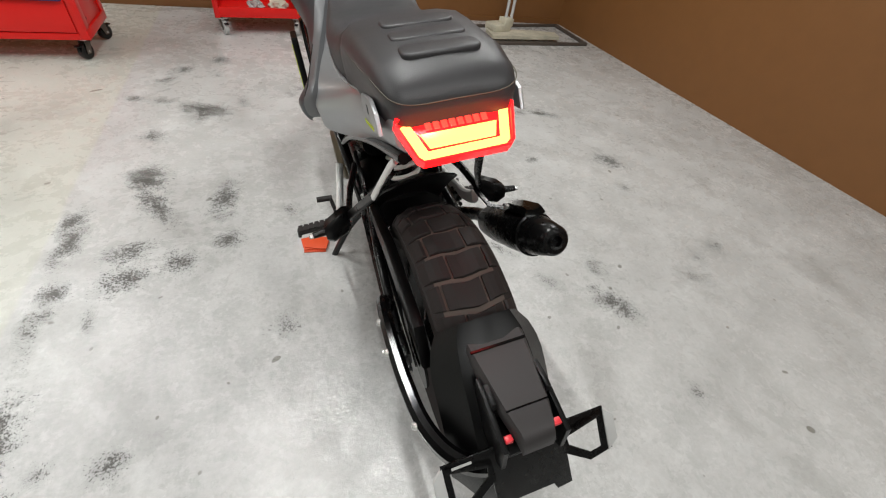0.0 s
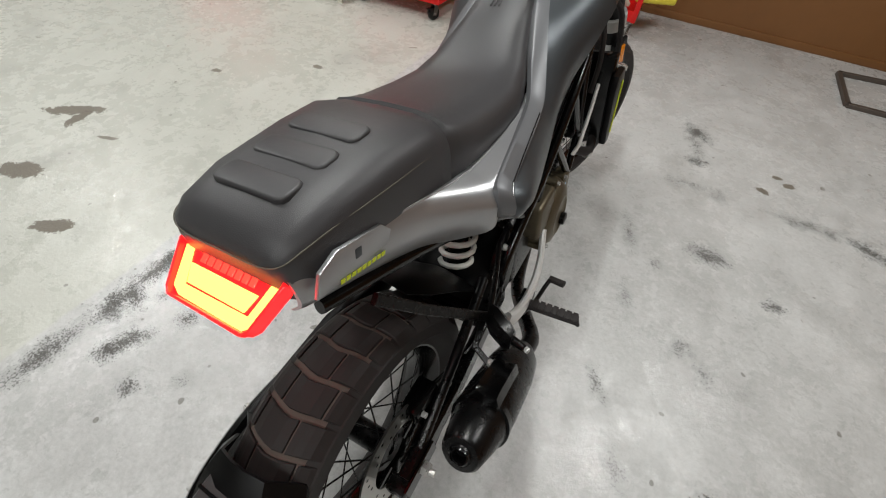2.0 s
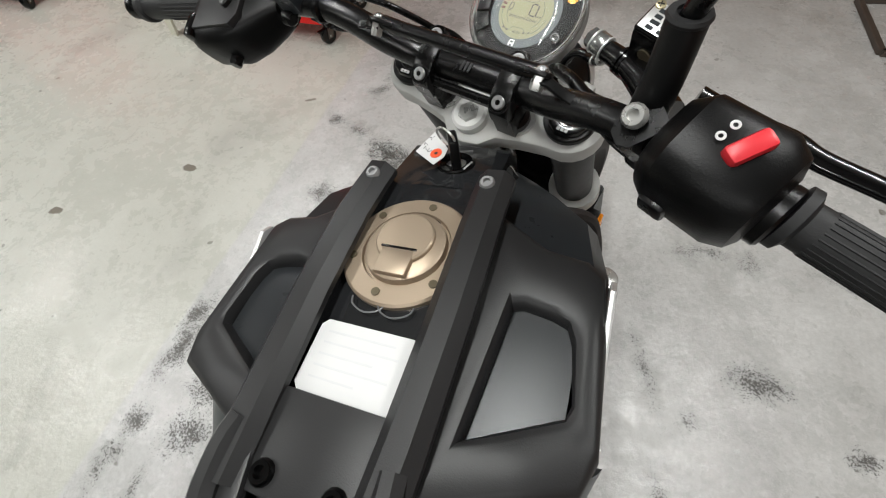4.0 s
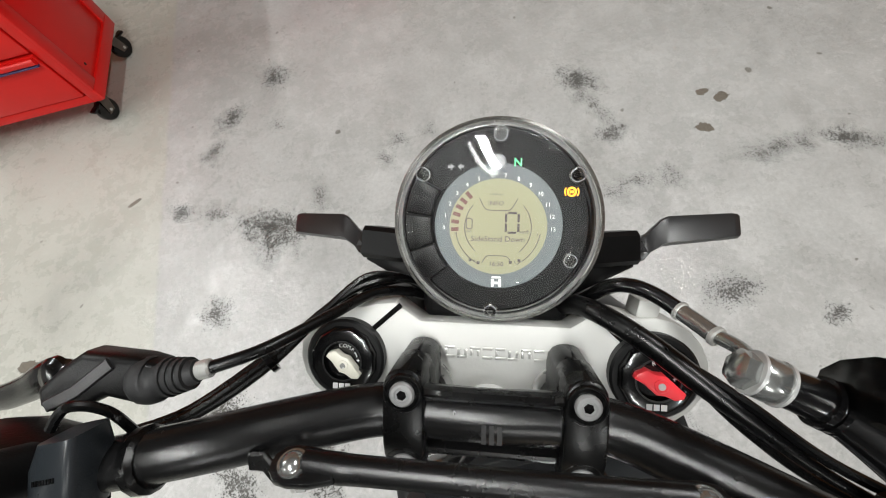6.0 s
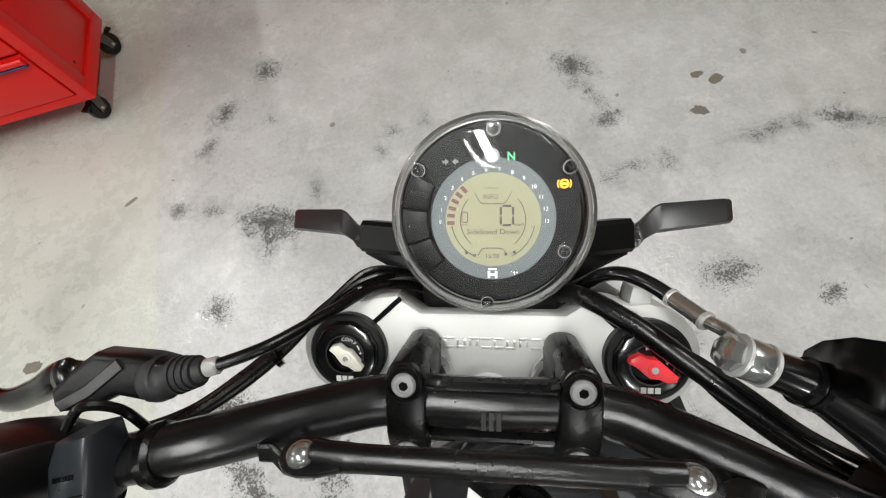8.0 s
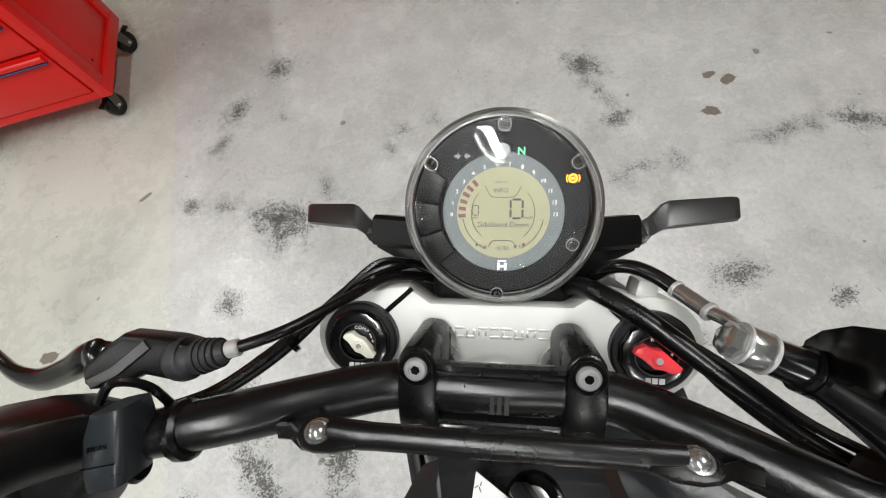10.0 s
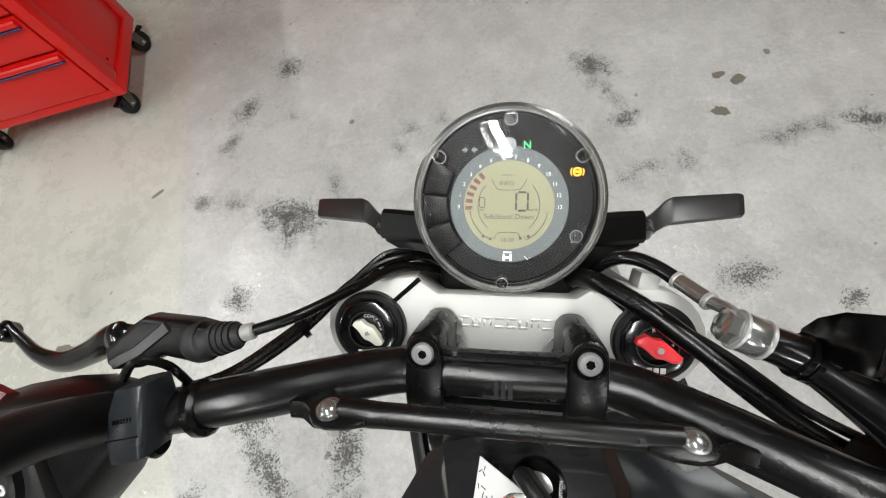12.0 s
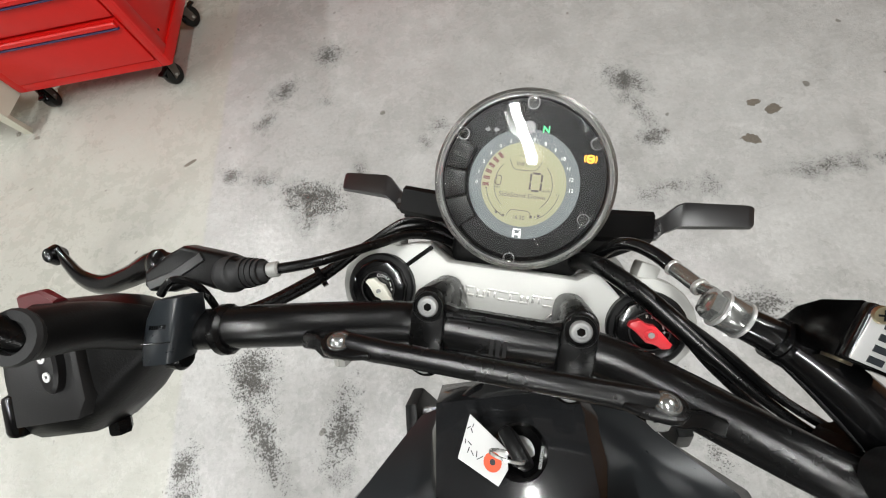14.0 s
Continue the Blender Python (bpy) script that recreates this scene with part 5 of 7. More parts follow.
frame_t = part("trellis_frame", tube([(0.035, 1.06, 0.84), (0.115, 0.90, 0.80), (0.132, 0.773, 0.735), (0.130, 0.604, 0.605), (0.122, 0.50, 0.53), (0.112, 0.42, 0.44), (0.108, 0.40, 0.36)], 0.0125, 12, 5), M_GLOSSBLACK, bike, "black trellis frame")
part("main_tube", tube(flip([(0.035, 1.06, 0.84), (0.115, 0.90, 0.80), (0.132, 0.773, 0.735), (0.130, 0.604, 0.605), (0.122, 0.50, 0.53), (0.112, 0.42, 0.44), (0.108, 0.40, 0.36)], -1), 0.0125, 12, 5), M_GLOSSBLACK, frame_t)
for s in SIDES:
    for a, b in (((0.035, 1.09, 0.74), (0.125, 0.90, 0.53)), ((0.125, 0.90, 0.53), (0.128, 0.832, 0.45)), ((0.125, 0.90, 0.53), (0.131, 0.76, 0.725)), ((0.128, 0.832, 0.45), (0.131, 0.66, 0.645)), ((0.125, 0.90, 0.53), (0.115, 0.91, 0.795)), ((0.128, 0.64, 0.63), (0.118, 0.60, 0.50))):
        part("frame_tube", rod((a[0] * s, *a[1:]), (b[0] * s, *b[1:]), 0.010, sides=10), M_GLOSSBLACK, frame_t)
    part("subframe_tube", tube(flip([(0.12, 0.50, 0.55), (0.105, 0.40, 0.62), (0.085, 0.20, 0.72), (0.07, 0.0, 0.80)], s), 0.009, 10), M_GLOSSBLACK, frame_t)
    part("pivot_plate", plate([(0.36, 0.30), (0.46, 0.30), (0.50, 0.42), (0.47, 0.54), (0.40, 0.50), (0.36, 0.40)], 0.100 * s - 0.005, 0.100 * s + 0.005, axes((0, 0, 0), (0, 1, 0), (0, 0, 1)), 0.002), M_SATIN, frame_t)
    bolt("pivot_bolt", (0.106 * s, 0.41, 0.36), (s, 0, 0), 0.014, 0.012, M_STEEL, frame_t)
    for y, z in ((0.44, 0.50), (0.47, 0.46), (0.385, 0.455)):
        bolt("plate_bolt", (0.106 * s, y, z), (s, 0, 0), 0.008, 0.008, M_STEEL, frame_t, hexed=False)
    hanger = part("peg_hanger", bar(flip([(0.142, 0.614, 0.418), (0.158, 0.565, 0.368), (0.170, 0.500, 0.360), (0.176, 0.445, 0.370), (0.178, 0.392, 0.380), (0.177, 0.335, 0.412), (0.174, 0.302, 0.440)], s), 0.016, 0.036, 0.005, steps=3), M_CAST, bike, "bare cast aluminium peg hanger")
    peg = part("foot_peg", bar(flip([(0.186, 0.414, 0.366), (0.240, 0.423, 0.356), (0.298, 0.433, 0.346)], s), 0.026, 0.018, 0.006), M_RUBBER, bike, "black rubber-topped foot peg")
    for k in range(7):
        part("peg_tooth", box(-0.006, 0.006, -0.0125, 0.0125, 0.0, 0.003, 0.0015), M_RUBBER, peg, m=Matrix.Translation((s * (0.200 + 0.0150 * k), 0.4163 + 0.0025 * k, 0.3720 - 0.0027 * k)))
    part("peg_tip", rod((0.296 * s, 0.434, 0.343), (0.300 * s, 0.436, 0.325), 0.005), M_SATIN, peg)
    part("peg_clevis", box(0.155, 0.185, 0.42, 0.46, 0.33, 0.362, 0.004) if s > 0 else box(-0.185, -0.155, 0.42, 0.46, 0.33, 0.362, 0.004), M_SATIN, peg)
    bolt("peg_pin", (0.17 * s, 0.44, 0.362), (0, 0, 1), 0.007, 0.006, M_STEEL, peg)
    peg_rows = ((0.158, 0.258, 0.506, 0.018, 0.024), (0.170, 0.252, 0.503, 0.022, 0.031), (0.202, 0.235, 0.498, 0.020, 0.029), (0.216, 0.230, 0.499, 0.014, 0.018))
    pil = part("pillion_peg", bevelled(loft([[V(s * x, y + a * w, z + b * h) for a, b in ((-1, -0.5), (-0.5, -1), (0.6, -1), (1, -0.4), (1, 0.5), (0.5, 1), (-0.5, 1), (-1, 0.5))] for x, y, z, w, h in peg_rows]), 0.002), M_SATIN, bike, "folded black pillion foot peg")
    part("pillion_tip", rod((0.212 * s, 0.230, 0.502), (0.244 * s, 0.220, 0.506), 0.009, 0.007, bevel=0.002), M_SATIN, pil)
    bolt("pillion_bolt", (0.244 * s, 0.220, 0.506), (s, -0.3, 0.1), 0.006, 0.007, M_STEEL, pil)
    if s < 0:
        part("pillion_bracket", bar([(-0.074, 0.045, 0.770), (-0.080, 0.060, 0.752), (-0.108, 0.135, 0.640)], 0.007, 0.013, 0.002, up=(0, 1, 0.3)), M_CAST, pil, "bare cast aluminium pillion bracket")
    part("bracket_leg", bar(flip([(0.078, 0.070, 0.736), (0.106, 0.140, 0.640), (0.135, 0.200, 0.570), (0.160, 0.250, 0.512)], s), 0.010, 0.018, 0.002, up=(0, 1, 0.3)), M_SATIN, pil)
    part("bracket_brace", bar(flip([(0.158, 0.255, 0.510), (0.140, 0.32, 0.53), (0.112, 0.40, 0.54)], s), 0.010, 0.024, 0.003), M_SATIN, pil)
lever = part("brake_pedal", tube([(0.172, 0.40, 0.335), (0.182, 0.47, 0.300), (0.186, 0.54, 0.285), (0.190, 0.572, 0.284)], 0.006, 10), M_SATIN, bike, "black rear brake pedal")
part("pedal_pad", bar([(0.188, 0.576, 0.284), (0.230, 0.568, 0.290)], 0.018, 0.014, 0.003), M_RUBBER, lever)
shift = part("shift_lever", tube([(-0.172, 0.40, 0.335), (-0.185, 0.50, 0.315), (-0.195, 0.58, 0.325)], 0.006, 10), M_SATIN, bike, "black gear lever")
part("lever_pad", rod((-0.19, 0.58, 0.325), (-0.235, 0.585, 0.325), 0.009), M_RUBBER, shift)
# exhaust
A, B = V(0.2285, 0.002, 0.531), V(0.214, 0.292, 0.353)
way = (B - A).normalized()
muffler = part("muffler", lathe([(0.0, 0.014), (0.0115, 0.014), (0.012, 0.0), (0.017, -0.001), (0.0185, 0.003), (0.0280, 0.004), (0.0325, 0.009), (0.0410, 0.052), (0.0462, 0.086), (0.0475, 0.092), (0.0492, 0.098), (0.0505, 0.15), (0.0490, 0.25), (0.043, 0.31), (0.030, 0.345), (0.0, 0.35)], A, way, 40, start=(1, 0, 0)), M_SATIN, bike, "satin black short muffler")
part("end_ring", lathe([(0.045, 0.084), (0.0502, 0.085), (0.0502, 0.099), (0.045, 0.100)], A, way, 40, closed=True), M_GLOSSBLACK, muffler)
part("outlet_bore", lathe([(0.0175, 0.002), (0.0135, -0.0005), (0.0135, 0.02), (0.0, 0.02)], A - way * 0.002, way, 24), M_GLOSSBLACK, muffler)
part("heat_shield", loft([[A + way * d + u * r + V(0.0, 0.028, 0.047) * k for u, r in ((V(-1, 0, 0), 0.026), (V(-0.7, 0.3, 0.5), 0.026), (V(0, 0.4, 0.8), 0.012), (V(0.7, 0.3, 0.5), 0.026), (V(1, 0, 0), 0.026), (V(0, -0.3, -0.6), 0.010))] for d, k in ((0.075, 0.86), (0.090, 0.96), (0.16, 0.98), (0.19, 0.90))]), M_GLOSSBLACK, muffler, "heat shield on the muffler")
part("clamp_strap", bar([A + way * 0.16 + V(-0.02, 0.03, 0.045), A + way * 0.17 + V(-0.06, 0.04, 0.06), (0.15, 0.25, 0.51)], 0.012, 0.005, 0.0015), M_SATIN, muffler)
bolt("strap_bolt", A + way * 0.16 + V(-0.022, 0.03, 0.050), (0, 0.3, 1), 0.007, 0.009, M_STEEL, muffler)
part("exhaust_pipe", tube([tuple(A + way * 0.33), (0.215, 0.36, 0.315), (0.16, 0.46, 0.26), (0.09, 0.60, 0.19), (0.05, 0.80, 0.20), (0.045, 0.95, 0.32), (0.04, 0.96, 0.50), (0.03, 0.90, 0.56)], 0.020, 14), M_SATIN, bike, "black exhaust pipe")
# side stand
stand = part("side_stand", tube([(-0.11, 0.56, 0.26), (-0.17, 0.60, 0.16), (-0.255, 0.64, -0.008)], 0.011, 10), M_SATIN, bike, "black side stand, swung out")
part("stand_foot", box(-0.032, 0.032, -0.03, 0.03, 0.0, 0.010, 0.003), M_SATIN, stand, m=pose(-0.262, 0.645, -0.02, 0, 8, 0))
# radiator with its guard
rad = part("radiator", box(-0.15, 0.168, 1.02, 1.065, 0.44, 0.70, 0.006), M_GLOSSBLACK, bike, "black radiator with side shrouds")
for s in SIDES:
    part("shroud", plate([(0.985, 0.62), (1.01, 0.45), (1.05, 0.44), (1.095, 0.62), (1.07, 0.66), (1.0, 0.66)], 0.168 * s, 0.188 * s, axes((0, 0, 0), (0, 1, 0), (0, 0, 1)), 0.004), M_BLACK, rad)
    part("accent", bar([(0.189 * s, 1.070, 0.622), (0.189 * s, 1.043, 0.476)], 0.010, 0.004, 0.0008, up=(1, 0, 0)), M_YELLOW, rad, "acid yellow accent line")
part("radiator_cap", lathe([(0.0, -0.02), (0.017, -0.02), (0.017, -0.004), (0.022, 0.0), (0.022, 0.009), (0.017, 0.012), (0, 0.012)], (0.168, 1.09, 0.645), (0.1, 0.1, 1), 24), M_STEEL, rad, "bare metal radiator cap")
part("radiator_hose", tube([(0.14, 1.05, 0.47), (0.15, 0.98, 0.44), (0.12, 0.92, 0.47)], 0.014, 12), M_RUBBER, rad)
part("hose_clip", rod((0.149, 0.985, 0.435), (0.142, 0.965, 0.438), 0.0165), M_STEEL, rad)
part("silver_bracket", bar([(0.146, 0.955, 0.655), (0.146, 0.915, 0.60), (0.140, 0.875, 0.515), (0.13, 0.86, 0.49)], 0.008, 0.015, 0.003), M_CAST, bike, "bare metal engine mount")
part("wiring_loom", tube([(0.06, 1.05, 0.86), (0.115, 1.02, 0.79), (0.13, 1.0, 0.70), (0.125, 0.97, 0.62)], 0.007, 8), M_RUBBER, bike)
part("loom_hose", tube([(0.09, 1.06, 0.84), (0.135, 1.09, 0.80), (0.15, 1.10, 0.74), (0.155, 1.095, 0.66)], 0.008, 8), M_RUBBER, bike)

# ---- ignition lock, key with tag ----
LOCK = axes((0.0075, 1.020, 0.938), (1, 0, 0), (0, 0.98, -0.2))
boss = part("ignition_boss", plate([(-0.034, -0.045), (0.034, -0.045), (0.040, -0.02), (0.030, 0.020), (0.014, 0.034), (-0.014, 0.034), (-0.030, 0.020), (-0.040, -0.02)], -0.02, 0.004, LOCK, 0.005), M_GLOSSTOP, bike, "glossy grey ignition lock surround")
part("lock_ring", lathe([(0.0105, 0.0095), (0.0168, 0.0115), (0.0188, 0.0105), (0.0200, 0.006), (0.0200, 0.0), (0.0105, 0.0)], (0, 0, 0.003), (0, 0, 1), 36, closed=True), M_GLOSSBLACK, boss, m=LOCK)
part("lock_barrel", lathe([(0.0106, 0.0), (0.0106, 0.008), (0.0, 0.0085)], (0, 0, 0.003), (0, 0, 1), 24), M_ALU, boss, m=LOCK)
bm = text_mesh("IGNITION", 0.0032)
part("lock_lettering", bm, M_PAPER, boss, m=LOCK @ Matrix.Translation((0.0148, -0.005, 0.0142)) @ pose(0, 0, 0, 0, 0, 72))
key = part("ignition_key", box(-0.005, 0.005, -0.013, 0.013, 0.010, 0.044, 0.003), M_BLACK, bike, "black-headed ignition key", m=LOCK @ pose(0, 0, 0, 0, 0, 25))
part("key_ring", lathe([(0.010, -0.0008), (0.0116, -0.0008), (0.0116, 0.0008), (0.010, 0.0008)], (-0.004, -0.006, 0.046), (0.4, 1, 0.3), 20, closed=True), M_STEEL, key, m=LOCK)
TAG = axes((-0.0093, 1.0187, 0.9655), (1, 0, 0.10), (0, 1, 0.04))
tag = part("key_tag", plate([(-0.0119, 0.0309), (-0.0246, 0.0036), (0.0017, -0.0146), (0.0098, -0.0050), (0.0108, 0.0068)], -0.0004, 0.0004, TAG), M_PAPER, bike, "white paper key tag with an orange eyelet")
part("eyelet", lathe([(0.0020, 0.0005), (0.0062, 0.0005), (0.0062, 0.0010), (0.0020, 0.0010)], (0, 0, 0), (0, 0, 1), 24, closed=True), M_ORANGE, tag, m=TAG)
part("eyelet_hole", rod((0, 0, 0.0003), (0, 0, 0.0006), 0.0020), M_INK, tag, m=TAG)
for x, y, w, turn in ((-0.0085, 0.0030, 0.0050, 20), (-0.0105, 0.0055, 0.0040, 75), (-0.0135, 0.0062, 0.0035, 110), (-0.0160, 0.0085, 0.0040, 60), (-0.0145, 0.0125, 0.0036, 130), (-0.0175, 0.0140, 0.0030, 80), (-0.0120, 0.0205, 0.0034, 100), (-0.0138, 0.0225, 0.0028, 20), (-0.0105, 0.0235, 0.0026, 60)):
    part("written_bar", box(-w / 2, w / 2, -0.0003, 0.0003, 0.0004, 0.0007), M_INK, tag, m=TAG @ pose(x, y, 0, 0, 0, turn))

# ---- steering head: fork, clamps ----
def clamp_outline():
    half = [(0.0, -0.034), (0.020, -0.030), (0.034, -0.016), (0.060, -0.010), (0.085, -0.006)]
    for k in range(11):
        a = radians(-80 + 185 * k / 10)
        half.append((0.099 + 0.036 * math.cos(a), 0.030 + 0.036 * math.sin(a)))
    half += [(0.079, 0.0675), (0.0655, 0.0690), (0.0610, 0.0650), (0.0490, 0.0570)]
    return half + [(-x, y) for x, y in half[:0:-1]]


clamp = spart("top_fork_clamp", plate(clamp_outline(), -0.012, 0.016, None, 0.004, 2), M_SILVER, None, "silver satin top fork clamp")
for k in range(10):
    x = -0.0405 + 0.0084 * k
    strokes = ((0.0, 0.0066, 0.0388, 0.0406), (0.0, 0.0066, 0.0326, 0.0344), (0.0, 0.0018, 0.0344, 0.0388), (0.0048, 0.0066, 0.0344, 0.0388))
    for b in (strokes[0:2], strokes[0:3], strokes[1:4], strokes[0:1] + strokes[2:4])[k % 4]:
        spart("letter_bar", box(x + b[0], x + b[1], b[2], b[3], 0.0155, 0.0166, 0.0002), M_STEEL, clamp, "polished lettering bar")
spart("stem_nut", lathe([(0.0, 0.0), (0.020, 0.0), (0.020, 0.018), (0.017, 0.021), (0.010, 0.021), (0.010, 0.016), (0, 0.016)], (-0.002, -0.004, 0.008), (0, 0, 1), 30), M_CAST, clamp, "bare steering stem nut")
bolt("stem_bolt", (-0.002, -0.004, 0.022), (0, 0, 1), 0.012, 0.010, M_STEEL, clamp, m=STEER)
for s in SIDES:
    spart("slot", bar([(0.0815 * s, 0.0495, 0.0160), (0.0625 * s, 0.0665, 0.0160)], 0.0035, 0.002, 0.0004), M_GLOSSBLACK, clamp)
    part("pinch_boss", box(-0.007, 0.007, -0.006, 0.006, -0.010, 0.013, 0.002), M_SILVER, clamp, m=STEER @ pose(0.097 * s, 0.0690, 0, 0, 0, -12 * s))
    leg = spart("fork_leg", lathe([(0.0, 0.0), (0.0265, 0.0), (0.0265, -0.30), (0.0, -0.30)], (0.099 * s, 0.030, 0.014), (0, 0, 1), 28), M_BOOT, None, "black upside-down fork leg")
    spart("slider", lathe([(0.0, -0.29), (0.0215, -0.29), (0.0215, -0.60), (0.030, -0.61), (0.030, -0.73), (0, -0.73)], (0.099 * s, 0.030, 0.0), (0, 0, 1), 24), M_ALU, leg, "bright fork slider")
    spart("fork_guard", bar([(0.126 * s, 0.045, -0.30), (0.128 * s, 0.045, -0.45), (0.126 * s, 0.04, -0.66)], 0.012, 0.060, 0.004, up=(0, 1, 0)), M_BLACK, leg)
    part("amber_reflector", box(-0.004, 0.004, -0.013, 0.013, -0.033, 0.033, 0.002), M_AMBER, leg, "amber side reflector", m=STEER @ Matrix.Translation((0.150 * s, 0.012, -0.310)))
    part("reflector_base", box(-0.022, 0.003, -0.015, 0.015, -0.037, 0.037, 0.002), M_BLACK, leg, m=STEER @ Matrix.Translation((0.145 * s, 0.012, -0.310)) if s > 0 else STEER @ Matrix.Translation((0.145 * s, 0.012, -0.310)) @ pose(0, 0, 0, 0, 0, 180))
    spart("lower_clamp_ring", lathe([(0.026, -0.018), (0.037, -0.018), (0.038, -0.012), (0.038, 0.012), (0.037, 0.018), (0.026, 0.018)], (0.099 * s, 0.030, -0.215), (0, 0, 1), 28, closed=True), M_SILVER, leg, "silver lower clamp ring")
    spart("fork_collar", lathe([(0.0215, 0.010), (0.0268, 0.010), (0.0270, 0.0185), (0.0255, 0.0200), (0.0215, 0.0200)], (0.099 * s, 0.030, 0.004), (0, 0, 1), 40, closed=True), M_BOOT, leg, "dark grey rim of the fork tube")
    fcap = spart("fork_cap", lathe([(0.0, 0.010), (0.0230, 0.010), (0.0230, 0.0195), (0.0212, 0.0225), (0.0190, 0.0232), (0.0128, 0.0230), (0.0120, 0.0200), (0.0, 0.0200)], (0.099 * s, 0.030, 0.006), (0, 0, 1), 12), M_CAPBLACK, leg, "glossy black fork cap")
    part("cap_ring", lathe([(0.0126, 0.0), (0.0136, 0.0), (0.0136, 0.0006), (0.0126, 0.0006)], (0.099 * s, 0.030, 0.0289), (0, 0, 1), 36, closed=True), M_COVER, fcap, m=STEER)
    knob = axes((0.0975 * s + 0.001, 0.029, 0.0265), (1, -0.62 if s < 0 else -0.36, 0), (0.4, 1, 0)) @ Matrix.Scale(0.58 if s < 0 else 0.68, 4)
    part("adjuster", plate([(-0.022, 0.002), (-0.016, 0.0085), (-0.007, 0.0075), (0.0, 0.0095), (0.007, 0.0070), (0.013, 0.0045), (0.022, 0.001), (0.022, -0.004), (0.016, -0.0080), (0.007, -0.0075), (0.0, -0.0095), (-0.007, -0.0070), (-0.013, -0.0045), (-0.022, -0.003)][::-1], 0.0, 0.012, STEER @ knob, 0.0015), M_CREAMKNOB if s < 0 else M_REDPLASTIC, fcap, "cream damping knob" if s < 0 else "red damping knob")
    part("adjuster_hub", rod((0, 0, 0.011), (0, 0, 0.0135), 0.0062, bevel=0.0008), M_CREAMKNOB if s < 0 else M_REDPLASTIC, fcap, m=STEER @ knob)
    part("adjuster_screw", rod((0, 0, 0.0130), (0, 0, 0.0145), 0.0032, bevel=0.0005), M_STEEL, fcap, m=STEER @ knob)
    for k, ch in enumerate("COMP" if s < 0 else "REB"):
        a = radians(100 - 17 * k if s < 0 else 103 - 20 * k)
        part("cap_lettering", text_mesh(ch, 0.0036, 0.0002), M_PAPER, fcap, m=STEER @ Matrix.Translation((0.099 * s + 0.0098 * math.cos(a), 0.030 + 0.0098 * math.sin(a), 0.0263)) @ pose(0, 0, 0, 0, 0, math.degrees(a) - 90))
    part("cap_arrow", tube([(0.099 * s + 0.0098 * math.cos(a), 0.030 + 0.0098 * math.sin(a), 0.0263) for a in (radians(d) for d in (36, 26, 15))], 0.0005, 5, 3), M_PAPER, fcap, m=STEER)
    part("cap_lettering", text_mesh("+", 0.0046, 0.0002), M_PAPER, fcap, m=STEER @ Matrix.Translation((0.099 * s + 0.0102, 0.0302, 0.0263)))
    for k in range(3):
        part("print_bar", box(-0.0062 + 0.0042 * k, -0.0028 + 0.0042 * k, -0.0019, 0.0019, 0, 0.0003), M_PAPER, fcap, m=STEER @ Matrix.Translation((0.099 * s, 0.0134, 0.0290)))
spart("lower_clamp", plate([(x, y) for x, y in clamp_outline()], -0.232, -0.20, None, 0.004), M_GLOSSBLACK, None, "black lower fork clamp")
spart("head_tube", rod((0, -0.002, -0.01), (0, -0.002, -0.21), 0.028), M_GLOSSBLACK)
spart("front_mudguard", loft([[V(x * w, 0.045 + r * math.cos(radians(a)), -0.725 + (r - 0.015 * x * x) * math.sin(radians(a))) for x, r in ((-1, 0.305), (-0.5, 0.310), (0, 0.312), (0.5, 0.310), (1, 0.305), (0.9, 0.301), (0, 0.307), (-0.9, 0.301))] for a, w in ((62, 0.045), (75, 0.056), (90, 0.060), (110, 0.056), (130, 0.045))]), M_BLACK, None, "short black front mudguard")

# ---- handlebar ----
BAR = [(-0.435, -0.055, 0.109), (-0.33, -0.030, 0.112), (-0.25, -0.010, 0.118), (-0.158, 0.012, 0.116), (-0.095, 0.017, 0.083), (-0.055, 0.020, 0.068), (0, 0.020, 0.068), (0.055, 0.020, 0.068), (0.095, 0.012, 0.083), (0.158, -0.002, 0.119), (0.25, -0.026, 0.138), (0.33, -0.046, 0.141), (0.395, -0.060, 0.142)]
handle = spart("handlebar", tube(BAR, [0.0112, 0.0112, 0.0112, 0.0125, 0.0142, 0.0142, 0.0142, 0.0142, 0.0142, 0.0125, 0.0112, 0.0112, 0.0112], 20, 6), M_BARBLACK, None, "black powder-coated handlebar with a cross brace")
for k in (-1, 0, 1):
    spart("bar_mark", box(0.004 * k - 0.0012, 0.004 * k + 0.0012, 0.012, 0.022, 0.0822, 0.0828), M_COVER, handle)
bridge = spart("bar_clamp", bar([(-0.037, 0.0375, 0.0800), (-0.031, 0.0350, 0.0765), (-0.026, 0.0340, 0.0755), (0.026, 0.0340, 0.0755), (0.031, 0.0350, 0.0765), (0.037, 0.0375, 0.0800)], 0.0050, 0.010, 0.0018), M_SATIN, None, "black bar clamp with four screws")
spart("front_ledge", bar([(-0.036, 0.0310, 0.0720), (0.036, 0.0310, 0.0720)], 0.006, 0.010, 0.002), M_SATIN, bridge)
spart("rear_rail", bar([(-0.036, -0.0005, 0.0640), (0.036, -0.0005, 0.0640)], 0.008, 0.012, 0.003), M_SATIN, bridge)


